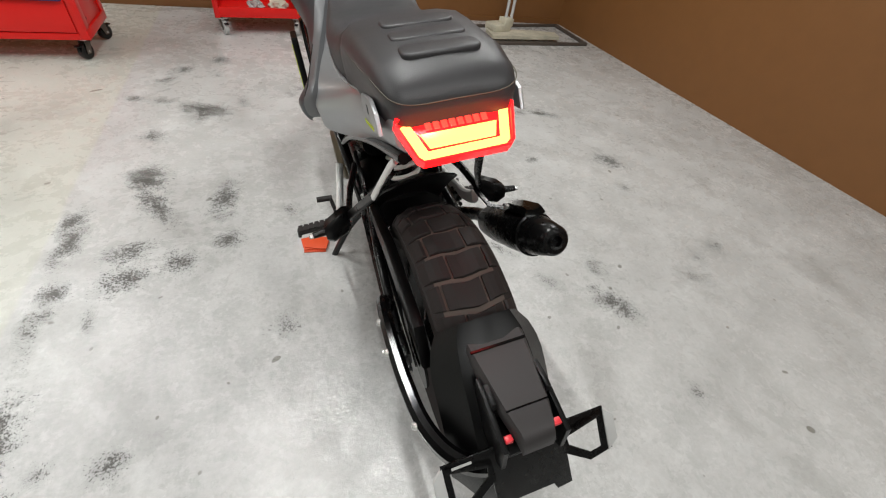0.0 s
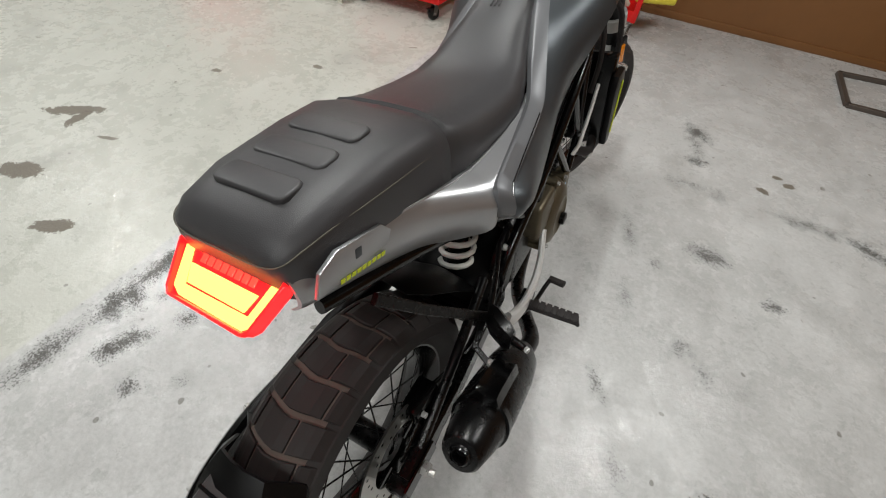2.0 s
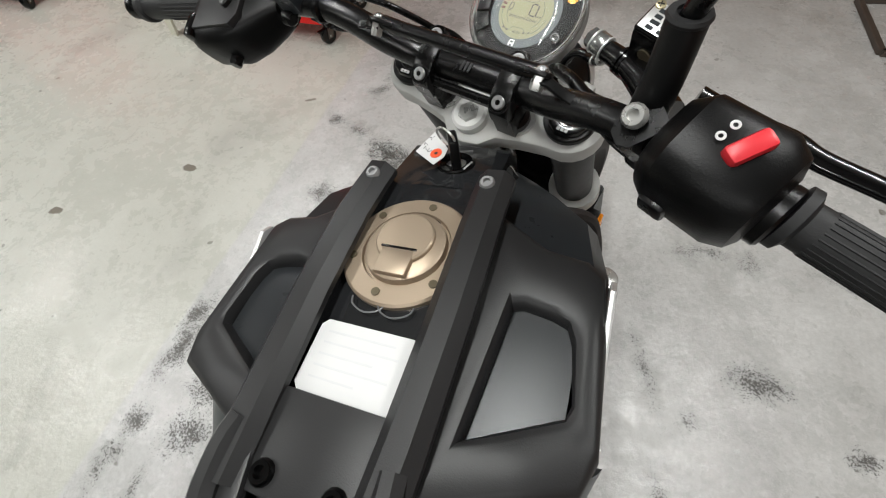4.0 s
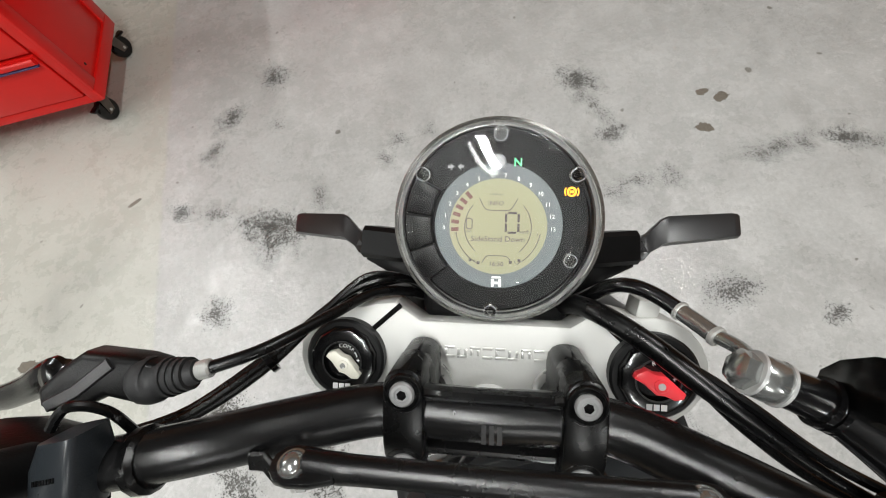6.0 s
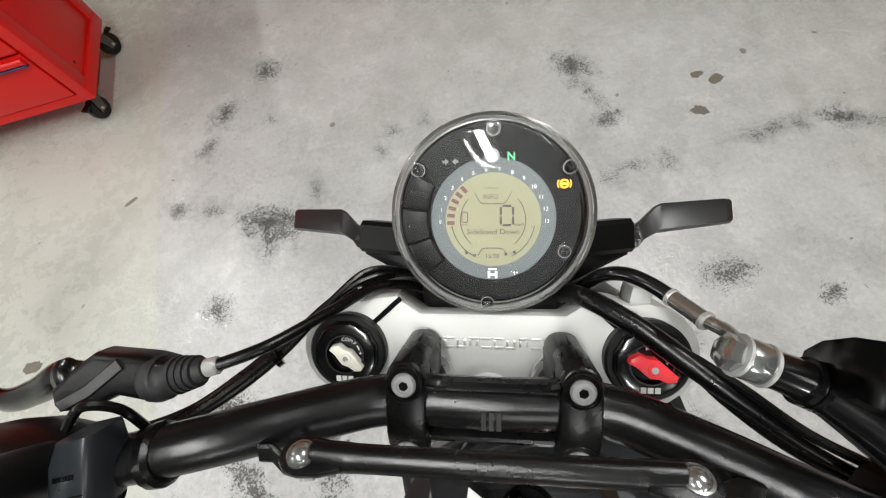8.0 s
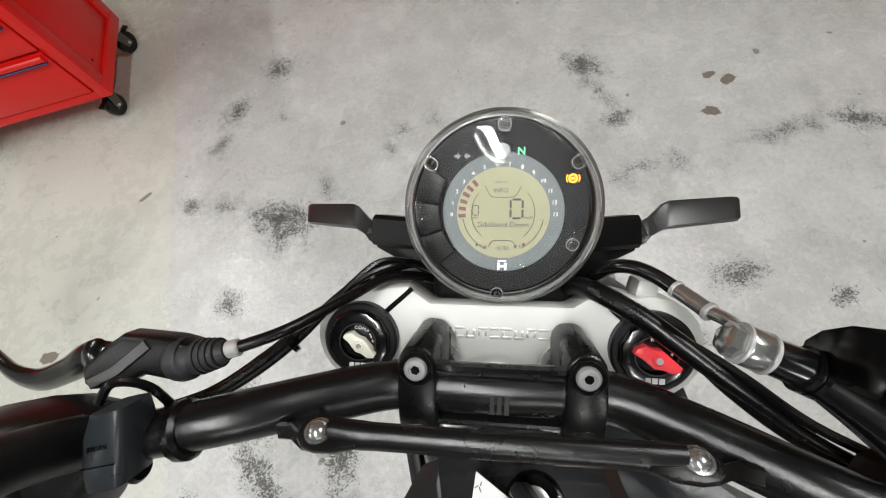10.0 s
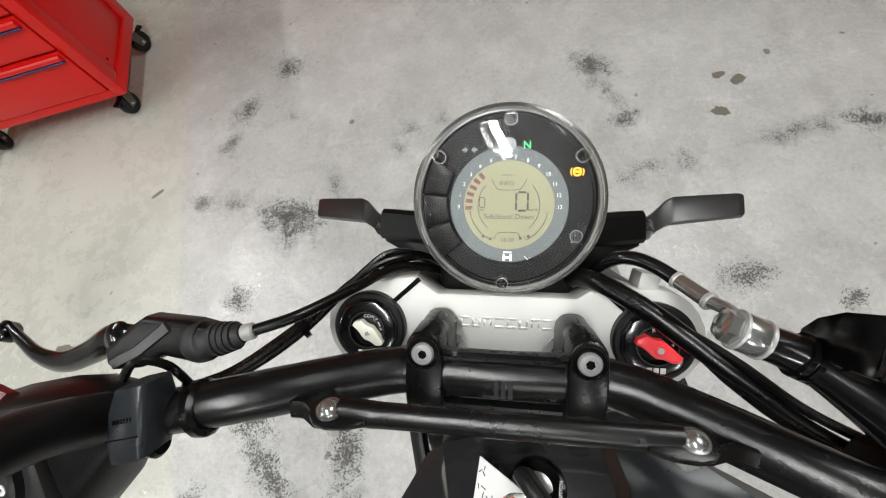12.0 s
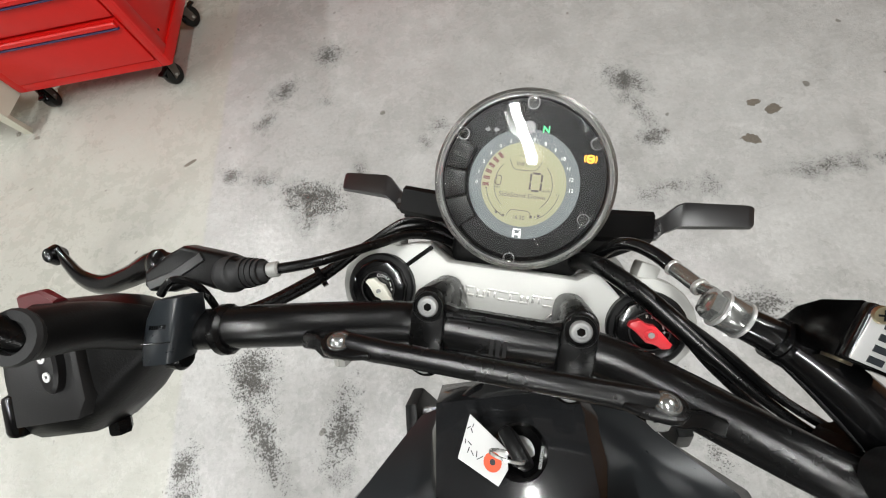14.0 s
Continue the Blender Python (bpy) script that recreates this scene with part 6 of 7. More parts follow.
def clamp_body(x, rows, c=0.0016):
    """A block with a round nose; rows of y, half width, foot and top."""
    rings = []
    for y, w, z0, z1 in rows:
        k = min(c, w * 0.5)
        rings.append([V(x + a, y, b) for a, b in ((-w, z0), (w, z0), (w, z1 - k), (w - k * 0.3, z1 - k * 0.3), (w - k, z1), (-w + k, z1), (-w + k * 0.3, z1 - k * 0.3), (-w, z1 - k))])
    return loft(rings)


for s in SIDES:
    spart("clamp_half", clamp_body(0.0455 * s, ((-0.0105, 0.0100, 0.050, 0.066), (-0.007, 0.0107, 0.050, 0.0735), (0.0, 0.0107, 0.050, 0.0800), (0.008, 0.0107, 0.050, 0.0832), (0.018, 0.0107, 0.050, 0.0845), (0.030, 0.0107, 0.050, 0.0845), (0.0385, 0.0106, 0.050, 0.0842), (0.0425, 0.0098, 0.050, 0.0838), (0.0455, 0.0080, 0.050, 0.0832), (0.0475, 0.0052, 0.050, 0.0825), (0.0484, 0.002, 0.050, 0.082))), M_SATIN, bridge, "satin black clamp half")
    spart("lower_half", clamp_body(0.0455 * s, ((-0.0085, 0.0110, 0.020, 0.058), (0.02, 0.0115, 0.020, 0.062), (0.036, 0.0115, 0.020, 0.064), (0.041, 0.0105, 0.020, 0.064), (0.0445, 0.0080, 0.020, 0.0635), (0.0462, 0.0050, 0.020, 0.063), (0.0468, 0.002, 0.020, 0.0625))), M_SATIN, bridge)
    spart("riser", lathe([(0.0, 0.0), (0.0165, 0.0), (0.0165, 0.016), (0.013, 0.020), (0, 0.020)], (0.046 * s, 0.010, 0.012), (0, 0, 1), 26), M_SATIN, bridge)
    spart("riser_washer", lathe([(0.014, 0.0), (0.0205, 0.0), (0.0205, 0.004), (0.014, 0.004)], (0.046 * s, 0.012, 0.016), (0, 0, 1), 26, closed=True), M_STEEL, bridge)
    for y, z, tilt, d in ((0.0365, 0.0842, 0.0, 1), (-0.003, 0.0775, -0.42, 0)):
        spart("screw_seat", lathe([(0.0088, -0.001), (0.0088, 0.0006), (0.0091, 0.0013), (0.0097, 0.0013), (0.0101, 0.0006), (0.0103, -0.001)], (0.0455 * s, y, z), (0, tilt, 1), 28, closed=True), M_SATIN, bridge, "raised rim of the screw pocket")
        spart("screw_pocket", lathe([(0.0, 0.0004), (0.0088, 0.0004)], (0.0455 * s, y, z), (0, tilt, 1), 24), M_GLOSSBLACK, bridge)
        spart("clamp_screw", lathe([(0.0, 0.0004), (0.0064, 0.0004), (0.0066, 0.0020), (0.0056, 0.0034), (0.0038, 0.0035), (0.0034, 0.0028), (0.0, 0.0028)], (0.0455 * s, y, z), (0, tilt, 1), 18), M_SCREW, bridge, "bright socket screw")
        spart("hex_socket", lathe([(0.0, 0.0018), (0.0024, 0.0018), (0.0026, 0.0031), (0.0, 0.0031)], (0.0455 * s, y, z), (0, tilt, 1), 6), M_GLOSSBLACK, bridge)
brace = spart("cross_brace", tube([(-0.082, 0.0160, 0.1165), (-0.066, 0.0150, 0.1165), (-0.050, 0.0150, 0.1165), (0.050, 0.0155, 0.1165), (0.064, 0.0155, 0.1165), (0.080, 0.0160, 0.1165)], [0.0066, 0.0070, 0.0066, 0.0066, 0.0070, 0.0066], 16, 5, flat=0.86), M_BARBLACK, handle, "black cross brace with flattened eyes")
for s in SIDES:
    bx = -0.0866 if s < 0 else 0.0838
    EYE = axes((bx, 0.0150, 0.1180), (1, 0, 0), (0, 0.48, -0.88))
    out = [(s * x, y) for x, y in ((-0.020, -0.0055), (-0.010, -0.0085), (0.0, -0.0092), (0.006, -0.0080), (0.0098, -0.004), (0.0105, 0.0), (0.0098, 0.004), (0.006, 0.0080), (0.0, 0.0092), (-0.010, 0.0085), (-0.020, 0.0055))]
    spart("brace_eye", plate(out if s > 0 else out[::-1], -0.0022, 0.0024, EYE, 0.0012), M_BARBLACK, handle)
    spart("brace_bolt", lathe([(0.0, 0.0046), (0.0022, 0.0044), (0.0040, 0.0034), (0.0052, 0.0018), (0.0054, 0.0012), (0.0066, 0.0010), (0.0068, 0.0), (0.0, 0.0)], EYE @ V(0, 0, 0.0024), EYE.col[2].xyz, 22), M_ZINC, handle, "domed zinc bolt")
    bolt("brace_nut", EYE @ V(0, 0, -0.0022), -EYE.col[2].xyz, 0.0060, 0.0115, M_STEEL, handle, m=STEER)
    way = [EYE @ V(-0.004 * s, -0.002, -0.0040), EYE @ V(0.009 * s, -0.002, -0.0044)] + ([V(bx + 0.020, 0.0090, 0.1105), V(bx + 0.036, 0.0050, 0.1095)] if s > 0 else [V(bx - 0.018, 0.0110, 0.1110), V(bx - 0.026, 0.0100, 0.1100)])
    spart("brace_tab", bar(way, 0.009, 0.003, 0.0012), M_SATIN, handle)
    g0, g1e = (V(0.270, -0.031, 0.139), V(0.395, -0.060, 0.142)) if s > 0 else (V(-0.285, -0.018, 0.115), V(-0.438, -0.056, 0.109))
    spart("grip", lathe([(0.0115, 0.0), (0.0205, 0.0), (0.0205, 0.006), (0.0150, 0.009), (0.0150, (g1e - g0).length - 0.015), (0.0185, (g1e - g0).length - 0.012), (0.0185, (g1e - g0).length - 0.004), (0.0115, (g1e - g0).length)], g0, g1e - g0, 28), M_GRIP, handle, "black ribbed rubber grip")
    for k in range(24):
        a = 2 * math.pi * k / 24
        gw = (g1e - g0).normalized()
        g1 = gw.cross(V(0, 0, 1)).normalized()
        off = 0.0149 * (math.cos(a) * g1 + math.sin(a) * gw.cross(g1))
        spart("grip_rib", rod(g0 + gw * 0.018 + off, g0 + gw * 0.106 + off, 0.0008, sides=5), M_GRIP, handle)
    spart("bar_end", lathe([(0.0, 0.0), (0.0125, 0.0), (0.015, 0.004), (0.015, 0.014), (0.011, 0.018), (0, 0.018)], g1e + gw * 0.004, gw, 22), M_SATIN, handle)

# right switch housing
RSW = Matrix.Translation((0.226, -0.022, 0.133)) @ axes((0, 0, 0), (1, -0.29, 0.12), (0.29, 1, 0))
rsw = part("right_switch", loft([[V(x, (0.036 * k) * math.copysign(abs(math.cos(a)) ** 0.7, math.cos(a)), z0 + 0.038 * k * math.copysign(abs(math.sin(a)) ** 0.7, math.sin(a))) for a in (2 * math.pi * i / 20 for i in range(20))] for x, k, z0 in ((-0.040, 0.55, 0.0), (-0.036, 0.80, 0.003), (-0.024, 1.0, 0.005), (0.022, 1.0, 0.005), (0.034, 0.85, 0.003), (0.038, 0.6, 0.0))]), M_BLACK, bike, "black right-hand switch housing", m=STEER @ RSW)
KILL = STEER @ Matrix.Translation((0.231, -0.019, 0.179)) @ pose(0, 0, 0, 0, 0, 52)
part("kill_switch", box(-0.0125, 0.0125, -0.006, 0.006, -0.010, 0.004, 0.003), M_REDPLASTIC, rsw, "red engine stop switch", m=KILL)
for k in range(2):
    part("switch_symbol", lathe([(0.0014, 0.0), (0.0028, 0.0), (0.0028, 0.0005), (0.0014, 0.0005)], (-0.008 + 0.009 * k, 0.013 + 0.002 * k, -0.0015), (0, 0, 1), 14, closed=True), M_PAPER, rsw, m=KILL)
part("start_button", box(-0.024, -0.004, -0.040, -0.030, -0.014, 0.006, 0.003), M_SATIN, rsw, m=STEER @ RSW)
part("throttle_tube", rod((0.036, 0, 0), (0.046, 0, 0), 0.021, bevel=0.002), M_SATIN, rsw, m=STEER @ RSW)
# left switch housing hangs under and behind the bar
LSW = Matrix.Translation((-0.250, -0.004, 0.113)) @ axes((0, 0, 0), (1, 0.24, 0.03), (-0.24, 1, 0))
lsw_rows = ((-0.060, 0.55, 0.0, -0.020, 0.046), (-0.055, 0.90, 0.0, -0.024, 0.046), (-0.044, 1.0, 0.0, -0.024, 0.045), (-0.006, 1.0, 0.0, -0.022, 0.043), (0.014, 0.9, -0.002, -0.016, 0.038), (0.032, 0.75, -0.002, -0.010, 0.030), (0.044, 0.6, -0.002, -0.006, 0.024))
lsw = part("left_switch", loft([[V(x, y0 + w * k * math.copysign(abs(math.cos(a)) ** 0.6, math.cos(a)), z0 + 0.030 * k * math.copysign(abs(math.sin(a)) ** 0.6, math.sin(a))) for a in (2 * math.pi * i / 24 for i in range(24))] for x, k, z0, y0, w in lsw_rows]), M_BLACK, bike, "black left-hand switch housing", m=STEER @ LSW)
part("face_panel", plate([(-0.046, -0.054), (0.006, -0.048), (0.014, -0.036), (0.012, 0.004), (-0.046, 0.006)], 0.0190, 0.0308, STEER @ LSW, 0.0015), M_RACK, lsw, "dark grey switch face")
part("light_switch", loft([[V(-0.004 + 0.0080 * k * math.cos(a), -0.014 + 0.017 * k * math.sin(a), z) for a in (2 * math.pi * i / 20 for i in range(20))] for z, k in ((0.030, 1.0), (0.0350, 1.0), (0.0365, 0.85))]), M_COVER, lsw, "oval light switch", m=STEER @ LSW)
for k in range(2):
    part("switch_symbol", lathe([(0.0010, 0.0), (0.0030, 0.0), (0.0030, 0.0006), (0.0010, 0.0006)], (-0.003 - 0.002 * k, -0.020 + 0.011 * k, 0.0364), (0, 0, 1), 14, closed=True), M_PAPER, lsw, m=STEER @ LSW)
part("horn_button", box(-0.060, -0.046, -0.062, -0.034, 0.010, 0.030, 0.004), M_GLOSSBLACK, lsw, m=STEER @ LSW)
part("switch_pin", rod((0.050, -0.020, 0.004), (0.062, -0.022, 0.004), 0.008, bevel=0.002), M_SATIN, lsw, m=STEER @ LSW)
bolt("housing_screw", (-0.010, -0.064, -0.004), (0, -1, 0), 0.007, 0.010, M_SATIN, lsw, m=STEER @ LSW)
part("flasher", bar([(-0.026, 0.016, 0.010), (-0.040, 0.022, 0.008), (-0.062, 0.020, 0.006)], 0.014, 0.008, 0.002), M_WINE, lsw, "dark red flasher trigger", m=STEER @ LSW)

# clutch perch and lever
PERCH = STEER @ pose(-0.182, 0.013, 0.131, 0, 2, 14) @ Matrix(((0.46, 0.20, 0, 0), (0, 0.56, 0, 0), (0, 0, 0.54, 0), (0, 0, 0, 1)))
perch = part("clutch_perch", loft([oval(-0.034, 0.022, -0.020, 0.022, 16, 5), oval(-0.020, 0.024, -0.021, 0.024, 16, 5), oval(0.012, 0.024, -0.021, 0.024, 16, 5), oval(0.030, 0.020, -0.017, 0.020, 16, 5)]), M_SLATE, bike, "slate black clutch perch and switch box", m=PERCH)
part("perch_ring", rod((0.022, -0.006, 0), (0.034, -0.006, 0), 0.022, bevel=0.003), M_SATIN, perch, m=STEER @ pose(-0.180, 0.010, 0.117, 0, 2, 14) @ Matrix.Scale(0.70, 4))
for k in range(7):
    part("perch_bar", box(-0.012 + 0.0034 * k, -0.010 + 0.0034 * k, 0.002, 0.006, 0.0238, 0.0246), M_SATIN, perch, m=PERCH)
part("panel_line", box(-0.02, 0.02, -0.012, -0.011, 0.0238, 0.0246), M_GLOSSBLACK, perch, m=PERCH)
spart("lever_bracket", plate([(-0.2392, 0.0222), (-0.2344, 0.0190), (-0.2164, 0.0214), (-0.1990, 0.0300), (-0.1840, 0.0279), (-0.1720, 0.0300), (-0.1700, 0.0495), (-0.1814, 0.0520), (-0.2116, 0.0535), (-0.2223, 0.0467), (-0.2400, 0.0320)], 0.084, 0.101, None, 0.004, 3), M_BLACK, perch, "matt black clutch lever bracket")
spart("bracket_ridge", bar([(-0.2335, 0.0235, 0.1012), (-0.2150, 0.0330, 0.1016), (-0.1940, 0.0490, 0.1012)], 0.0065, 0.0020, 0.0006), M_COVER, perch)
spart("adjuster_barrel", tube([(-0.184, 0.0385, 0.0950), (-0.1795, 0.0390, 0.0950), (-0.1735, 0.0395, 0.0950), (-0.1700, 0.0405, 0.0950), (-0.160, 0.0425, 0.0945), (-0.1515, 0.0450, 0.0935)], [0.0095, 0.0122, 0.0120, 0.0094, 0.0086, 0.0058], 18, 4), M_GRIP, perch, "rubber boot of the clutch cable")
for k in range(4):
    spart("boot_fold", lathe([(0.006, -0.0010), (0.0102 - 0.0006 * k, -0.0010), (0.0102 - 0.0006 * k, 0.0010), (0.006, 0.0010)], (-0.1655 + 0.0034 * k, 0.0414 + 0.0008 * k, 0.0947), (1, 0.24, 0), 18, closed=True), M_GRIP, perch)
spart("collar", rod((-0.1515, 0.0450, 0.0935), (-0.1440, 0.0470, 0.0925), 0.0050, bevel=0.001), M_STEEL, perch)
clutch = spart("clutch_lever", tube([(-0.219, 0.036, 0.094), (-0.243, 0.035, 0.090), (-0.274, 0.021, 0.080), (-0.312, 0.007, 0.068), (-0.345, 0.006, 0.059), (-0.372, 0.014, 0.051), (-0.388, 0.022, 0.047)], [0.010, 0.010, 0.0085, 0.008, 0.007, 0.006, 0.005], 14, 5, flat=0.6), M_GLOSSBLACK, None, "glossy black clutch lever with a ball end")
spart("ball_end", lathe([(0.0, -0.008), (0.006, -0.0065), (0.0095, 0.0), (0.006, 0.0065), (0.0, 0.008)], (-0.392, 0.018, 0.046), (0, 0, 1), 20), M_GLOSSBLACK, clutch)
spart("pivot_cap", lathe([(0.0, 0.0), (0.0112, 0.0), (0.0108, 0.003), (0.008, 0.0055), (0, 0.0066)], (-0.2345, 0.0368, 0.0925), (-0.15, 0, 1), 28), M_GLOSSBLACK, clutch, "glossy black lever pivot cap")
# brake master cylinder, lever
master = spart("brake_master", tube([(0.117, 0.0590, 0.100), (0.128, 0.0550, 0.101), (0.139, 0.0500, 0.103), (0.160, 0.036, 0.108), (0.182, 0.016, 0.114)], [0.0084, 0.0088, 0.0096, 0.0125, 0.0135], 20, 5), M_CAPBLACK, None, "black brake master cylinder with a square reservoir")
for k in range(3):
    spart("body_ring", lathe([(0.007, -0.0012), (0.0108, -0.0012), (0.0108, 0.0012), (0.007, 0.0012)], (0.1325 + 0.0036 * k, 0.0532 - 0.0016 * k, 0.1018), (1, -0.42, 0.06), 22, closed=True), M_CAPBLACK, master)
MCX = V(1, -0.40, 0.02).normalized()
spart("banjo_bolt", lathe([(0.0, -0.0005), (0.0060, 0.0), (0.0082, 0.0016), (0.0082, 0.0075), (0.0, 0.0075)], V(0.0990, 0.0665, 0.1005), MCX, 6), M_ZINC, master, "hexagon head of the banjo bolt")
spart("banjo_washer", lathe([(0.005, 0.0), (0.0098, 0.0), (0.0098, 0.0014), (0.005, 0.0014)], V(0.0990, 0.0665, 0.1005) + MCX * 0.0072, MCX, 26, closed=True), M_ALU, master)
spart("banjo", lathe([(0.005, 0.0), (0.0090, 0.0), (0.0094, 0.0010), (0.0094, 0.0092), (0.0090, 0.0102), (0.005, 0.0102)], V(0.0990, 0.0665, 0.1005) + MCX * 0.0086, MCX, 28, closed=True), M_ZINC, master, "zinc banjo eye")
spart("banjo_washer", lathe([(0.005, 0.0), (0.0098, 0.0), (0.0098, 0.0014), (0.005, 0.0014)], V(0.0990, 0.0665, 0.1005) + MCX * 0.0188, MCX, 26, closed=True), M_ALU, master)
spart("hose_pipe", tube([(0.1115, 0.0655, 0.0925), (0.1125, 0.0680, 0.0800), (0.1090, 0.0695, 0.0680)], 0.0036, 12, 4), M_ZINC, master)
spart("crimp", tube([(0.1095, 0.0690, 0.0685), (0.1045, 0.0735, 0.0585), (0.1000, 0.0772, 0.0493)], 0.0046, 16, 3), M_ZINC, master, "zinc crimp sleeve")
for p, q in (((0.1099, 0.0687, 0.0692), (0.1085, 0.0700, 0.0662)), ((0.1006, 0.0767, 0.0505), (0.0992, 0.0779, 0.0478))):
    spart("crimp_ring", rod(p, q, 0.0053, bevel=0.0008), M_STEEL, master)
spart("brake_line", tube([(0.1000, 0.0772, 0.0493), (0.0900, 0.0840, 0.0420), (0.0790, 0.0880, 0.0360), (0.0690, 0.0860, 0.0270), (0.0600, 0.0740, 0.0060), (0.055, 0.058, -0.04), (0.05, 0.05, -0.08)], 0.0045, 14, 6), M_CAPBLACK, master)
RES = STEER @ pose(0.156, 0.0625, 0.113, -3, 0, -16)
res_rows = ((-0.026, 0.0130, -0.0120, -0.0030), (-0.015, 0.0160, -0.0120, 0.0040), (0.0, 0.0176, -0.0124, 0.0095), (0.021, 0.0176, -0.0124, 0.0124))
res = part("reservoir", bevelled(loft([[V(-a, y0, z), V(a, y0, z), V(a, y1, z), V(-a, y1, z)] for z, a, y0, y1 in res_rows]), 0.003, 2), M_GLOSSBLACK, master, "square black fluid reservoir", m=RES)
part("reservoir_lid", box(-0.018, 0.018, -0.0125, 0.0125, 0.0205, 0.0265, 0.002, 3), M_GLOSSBLACK, master, m=RES)
# the gloss black lid's bright reflection is put in as pale metal
part("lid_glare", box(-0.0165, 0.0170, -0.0112, 0.0112, 0.0262, 0.0269, 0.0005), M_ALU, master, "pale plate for the glare on the black lid, with raised lettering", m=RES)
for k in range(4):
    for i in range(3):
        part("print_bar", box(-0.011 + 0.009 * i, -0.004 + 0.009 * i - 0.0015 * ((i + k) % 2), 0.0040 - 0.0047 * k, 0.0068 - 0.0047 * k, 0.0269, 0.0274), M_SLATE, master, m=RES)
for x, y in ((-0.0135, 0.0088), (0.0135, -0.0088)):
    screw = part("lid_screw", lathe([(0.0, 0.0), (0.0038, 0.0), (0.0034, 0.0014), (0, 0.0018)], (x, y, 0.0265), (0, 0, 1), 16), M_BRASSY, master, m=RES)
    for turn in (20, 110):
        part("screw_slot", box(-0.0022, 0.0022, -0.0004, 0.0004, 0.0, 0.0020), M_SATIN, screw, m=RES @ pose(x, y, 0.0265, 0, 0, turn))
part("sight_glass", rod((-0.004, -0.0115, 0.004), (-0.004, -0.0135, 0.004), 0.0055), M_ENGINE, master, m=RES)
spart("perch_clamp", bar([(0.176, -0.002, 0.090), (0.178, -0.006, 0.116), (0.172, -0.012, 0.146)], 0.022, 0.034, 0.006), M_SATIN, master)
bolt("perch_bolt", (0.168, -0.010, 0.152), (-0.2, -0.4, 1), 0.0085, 0.007, M_STEEL, master, m=STEER, hexed=False)
spart("brake_lever", tube([(0.195, 0.035, 0.112), (0.225, 0.032, 0.106), (0.262, 0.034, 0.097), (0.285, 0.028, 0.096), (0.335, 0.021, 0.096), (0.387, 0.008, 0.096), (0.405, 0.008, 0.097)], [0.011, 0.010, 0.009, 0.008, 0.0075, 0.0065, 0.0065], 14, 5, flat=0.6), M_GLOSSBLACK, None, "glossy black brake lever")
for s in SIDES:
    x0 = 0.173 if s > 0 else 0.213
    rim = (0.172, 0.033, 0.194) if s > 0 else (0.2013, 0.0214, 0.195)
    mirror = spart("mirror_stem", tube(flip([(rim[0], rim[1] - 0.002, rim[2] - 0.004), (x0 + 0.008, 0.040, 0.218), (x0 + 0.034, 0.058, 0.240), (x0 + 0.085, 0.078, 0.256), (x0 + 0.15, 0.09, 0.285)], s), 0.0065, 12, 6), M_SATIN, None, "curved black mirror stem")
    spart("stem_boot", tube(flip([(x0 - 0.002, 0.006, 0.128), ((x0 + rim[0]) / 2, 0.017, 0.161), rim], s), [0.0135, 0.0125, 0.0118], 18, 4), M_BOOT, mirror)
    spart("boot_rim", lathe([(0.0075, -0.003), (0.0118, -0.003), (0.0128, 0.0), (0.0118, 0.002), (0.0075, 0.002)], (rim[0] * s, *rim[1:]), (rim[0] * s - x0 * s, rim[1] - 0.006, rim[2] - 0.128), 22, closed=True), M_GRIP, mirror)
    head = spart("mirror_head", lathe([(0.0, -0.02), (0.03, -0.018), (0.043, -0.006), (0.045, 0.0), (0.042, 0.003), (0, 0.003)], (s * (x0 + 0.165), 0.095, 0.315), (0.15 * s, -1, 0.35), 28), M_BLACK, mirror)
    spart("mirror_glass", lathe([(0.0, 0.0035), (0.040, 0.0035), (0.040, 0.004), (0, 0.004)], (s * (x0 + 0.165), 0.095, 0.315), (0.15 * s, -1, 0.35), 28), M_MIRROR, mirror)

# cables
loom = spart("cable_loom", tube([(-0.145, 0.0467, 0.0927), (-0.122, 0.054, 0.079), (-0.098, 0.066, 0.045), (-0.080, 0.074, 0.015), (-0.058, 0.072, -0.004), (-0.04, 0.058, -0.03), (-0.03, 0.03, -0.09)], 0.0035, 10, 6), M_SATIN, None, "black clutch cable and wiring")
for k, (dx, dz) in enumerate(((0.0, 0.0), (0.005, -0.004), (-0.004, -0.007))):
    spart("wire", tube([(-0.190 + dx, 0.008, 0.100 + dz), (-0.168 + dx, 0.014, 0.082 + dz), (-0.138 + dx, 0.036, 0.058 + dz), (-0.108 + dx, 0.066 + dx, 0.030 + dz), (-0.085, 0.080 + dx, 0.012 + dz), (-0.060, 0.080, -0.008), (-0.04, 0.06, -0.04)], 0.0026, 8, 6), M_SATIN, loom)
spart("cable_tie", lathe([(0.006, -0.002), (0.0085, -0.002), (0.0085, 0.002), (0.006, 0.002)], (-0.135, 0.038, 0.054), (-1, -0.8, 0.7), 14, closed=True), M_GLOSSBLACK, loom)
spart("perch_wire", tube([(-0.197, 0.028, 0.128), (-0.190, 0.038, 0.126), (-0.180, 0.032, 0.116), (-0.172, 0.012, 0.104), (-0.165, 0.004, 0.092)], 0.0024, 8, 6), M_SATIN, loom)
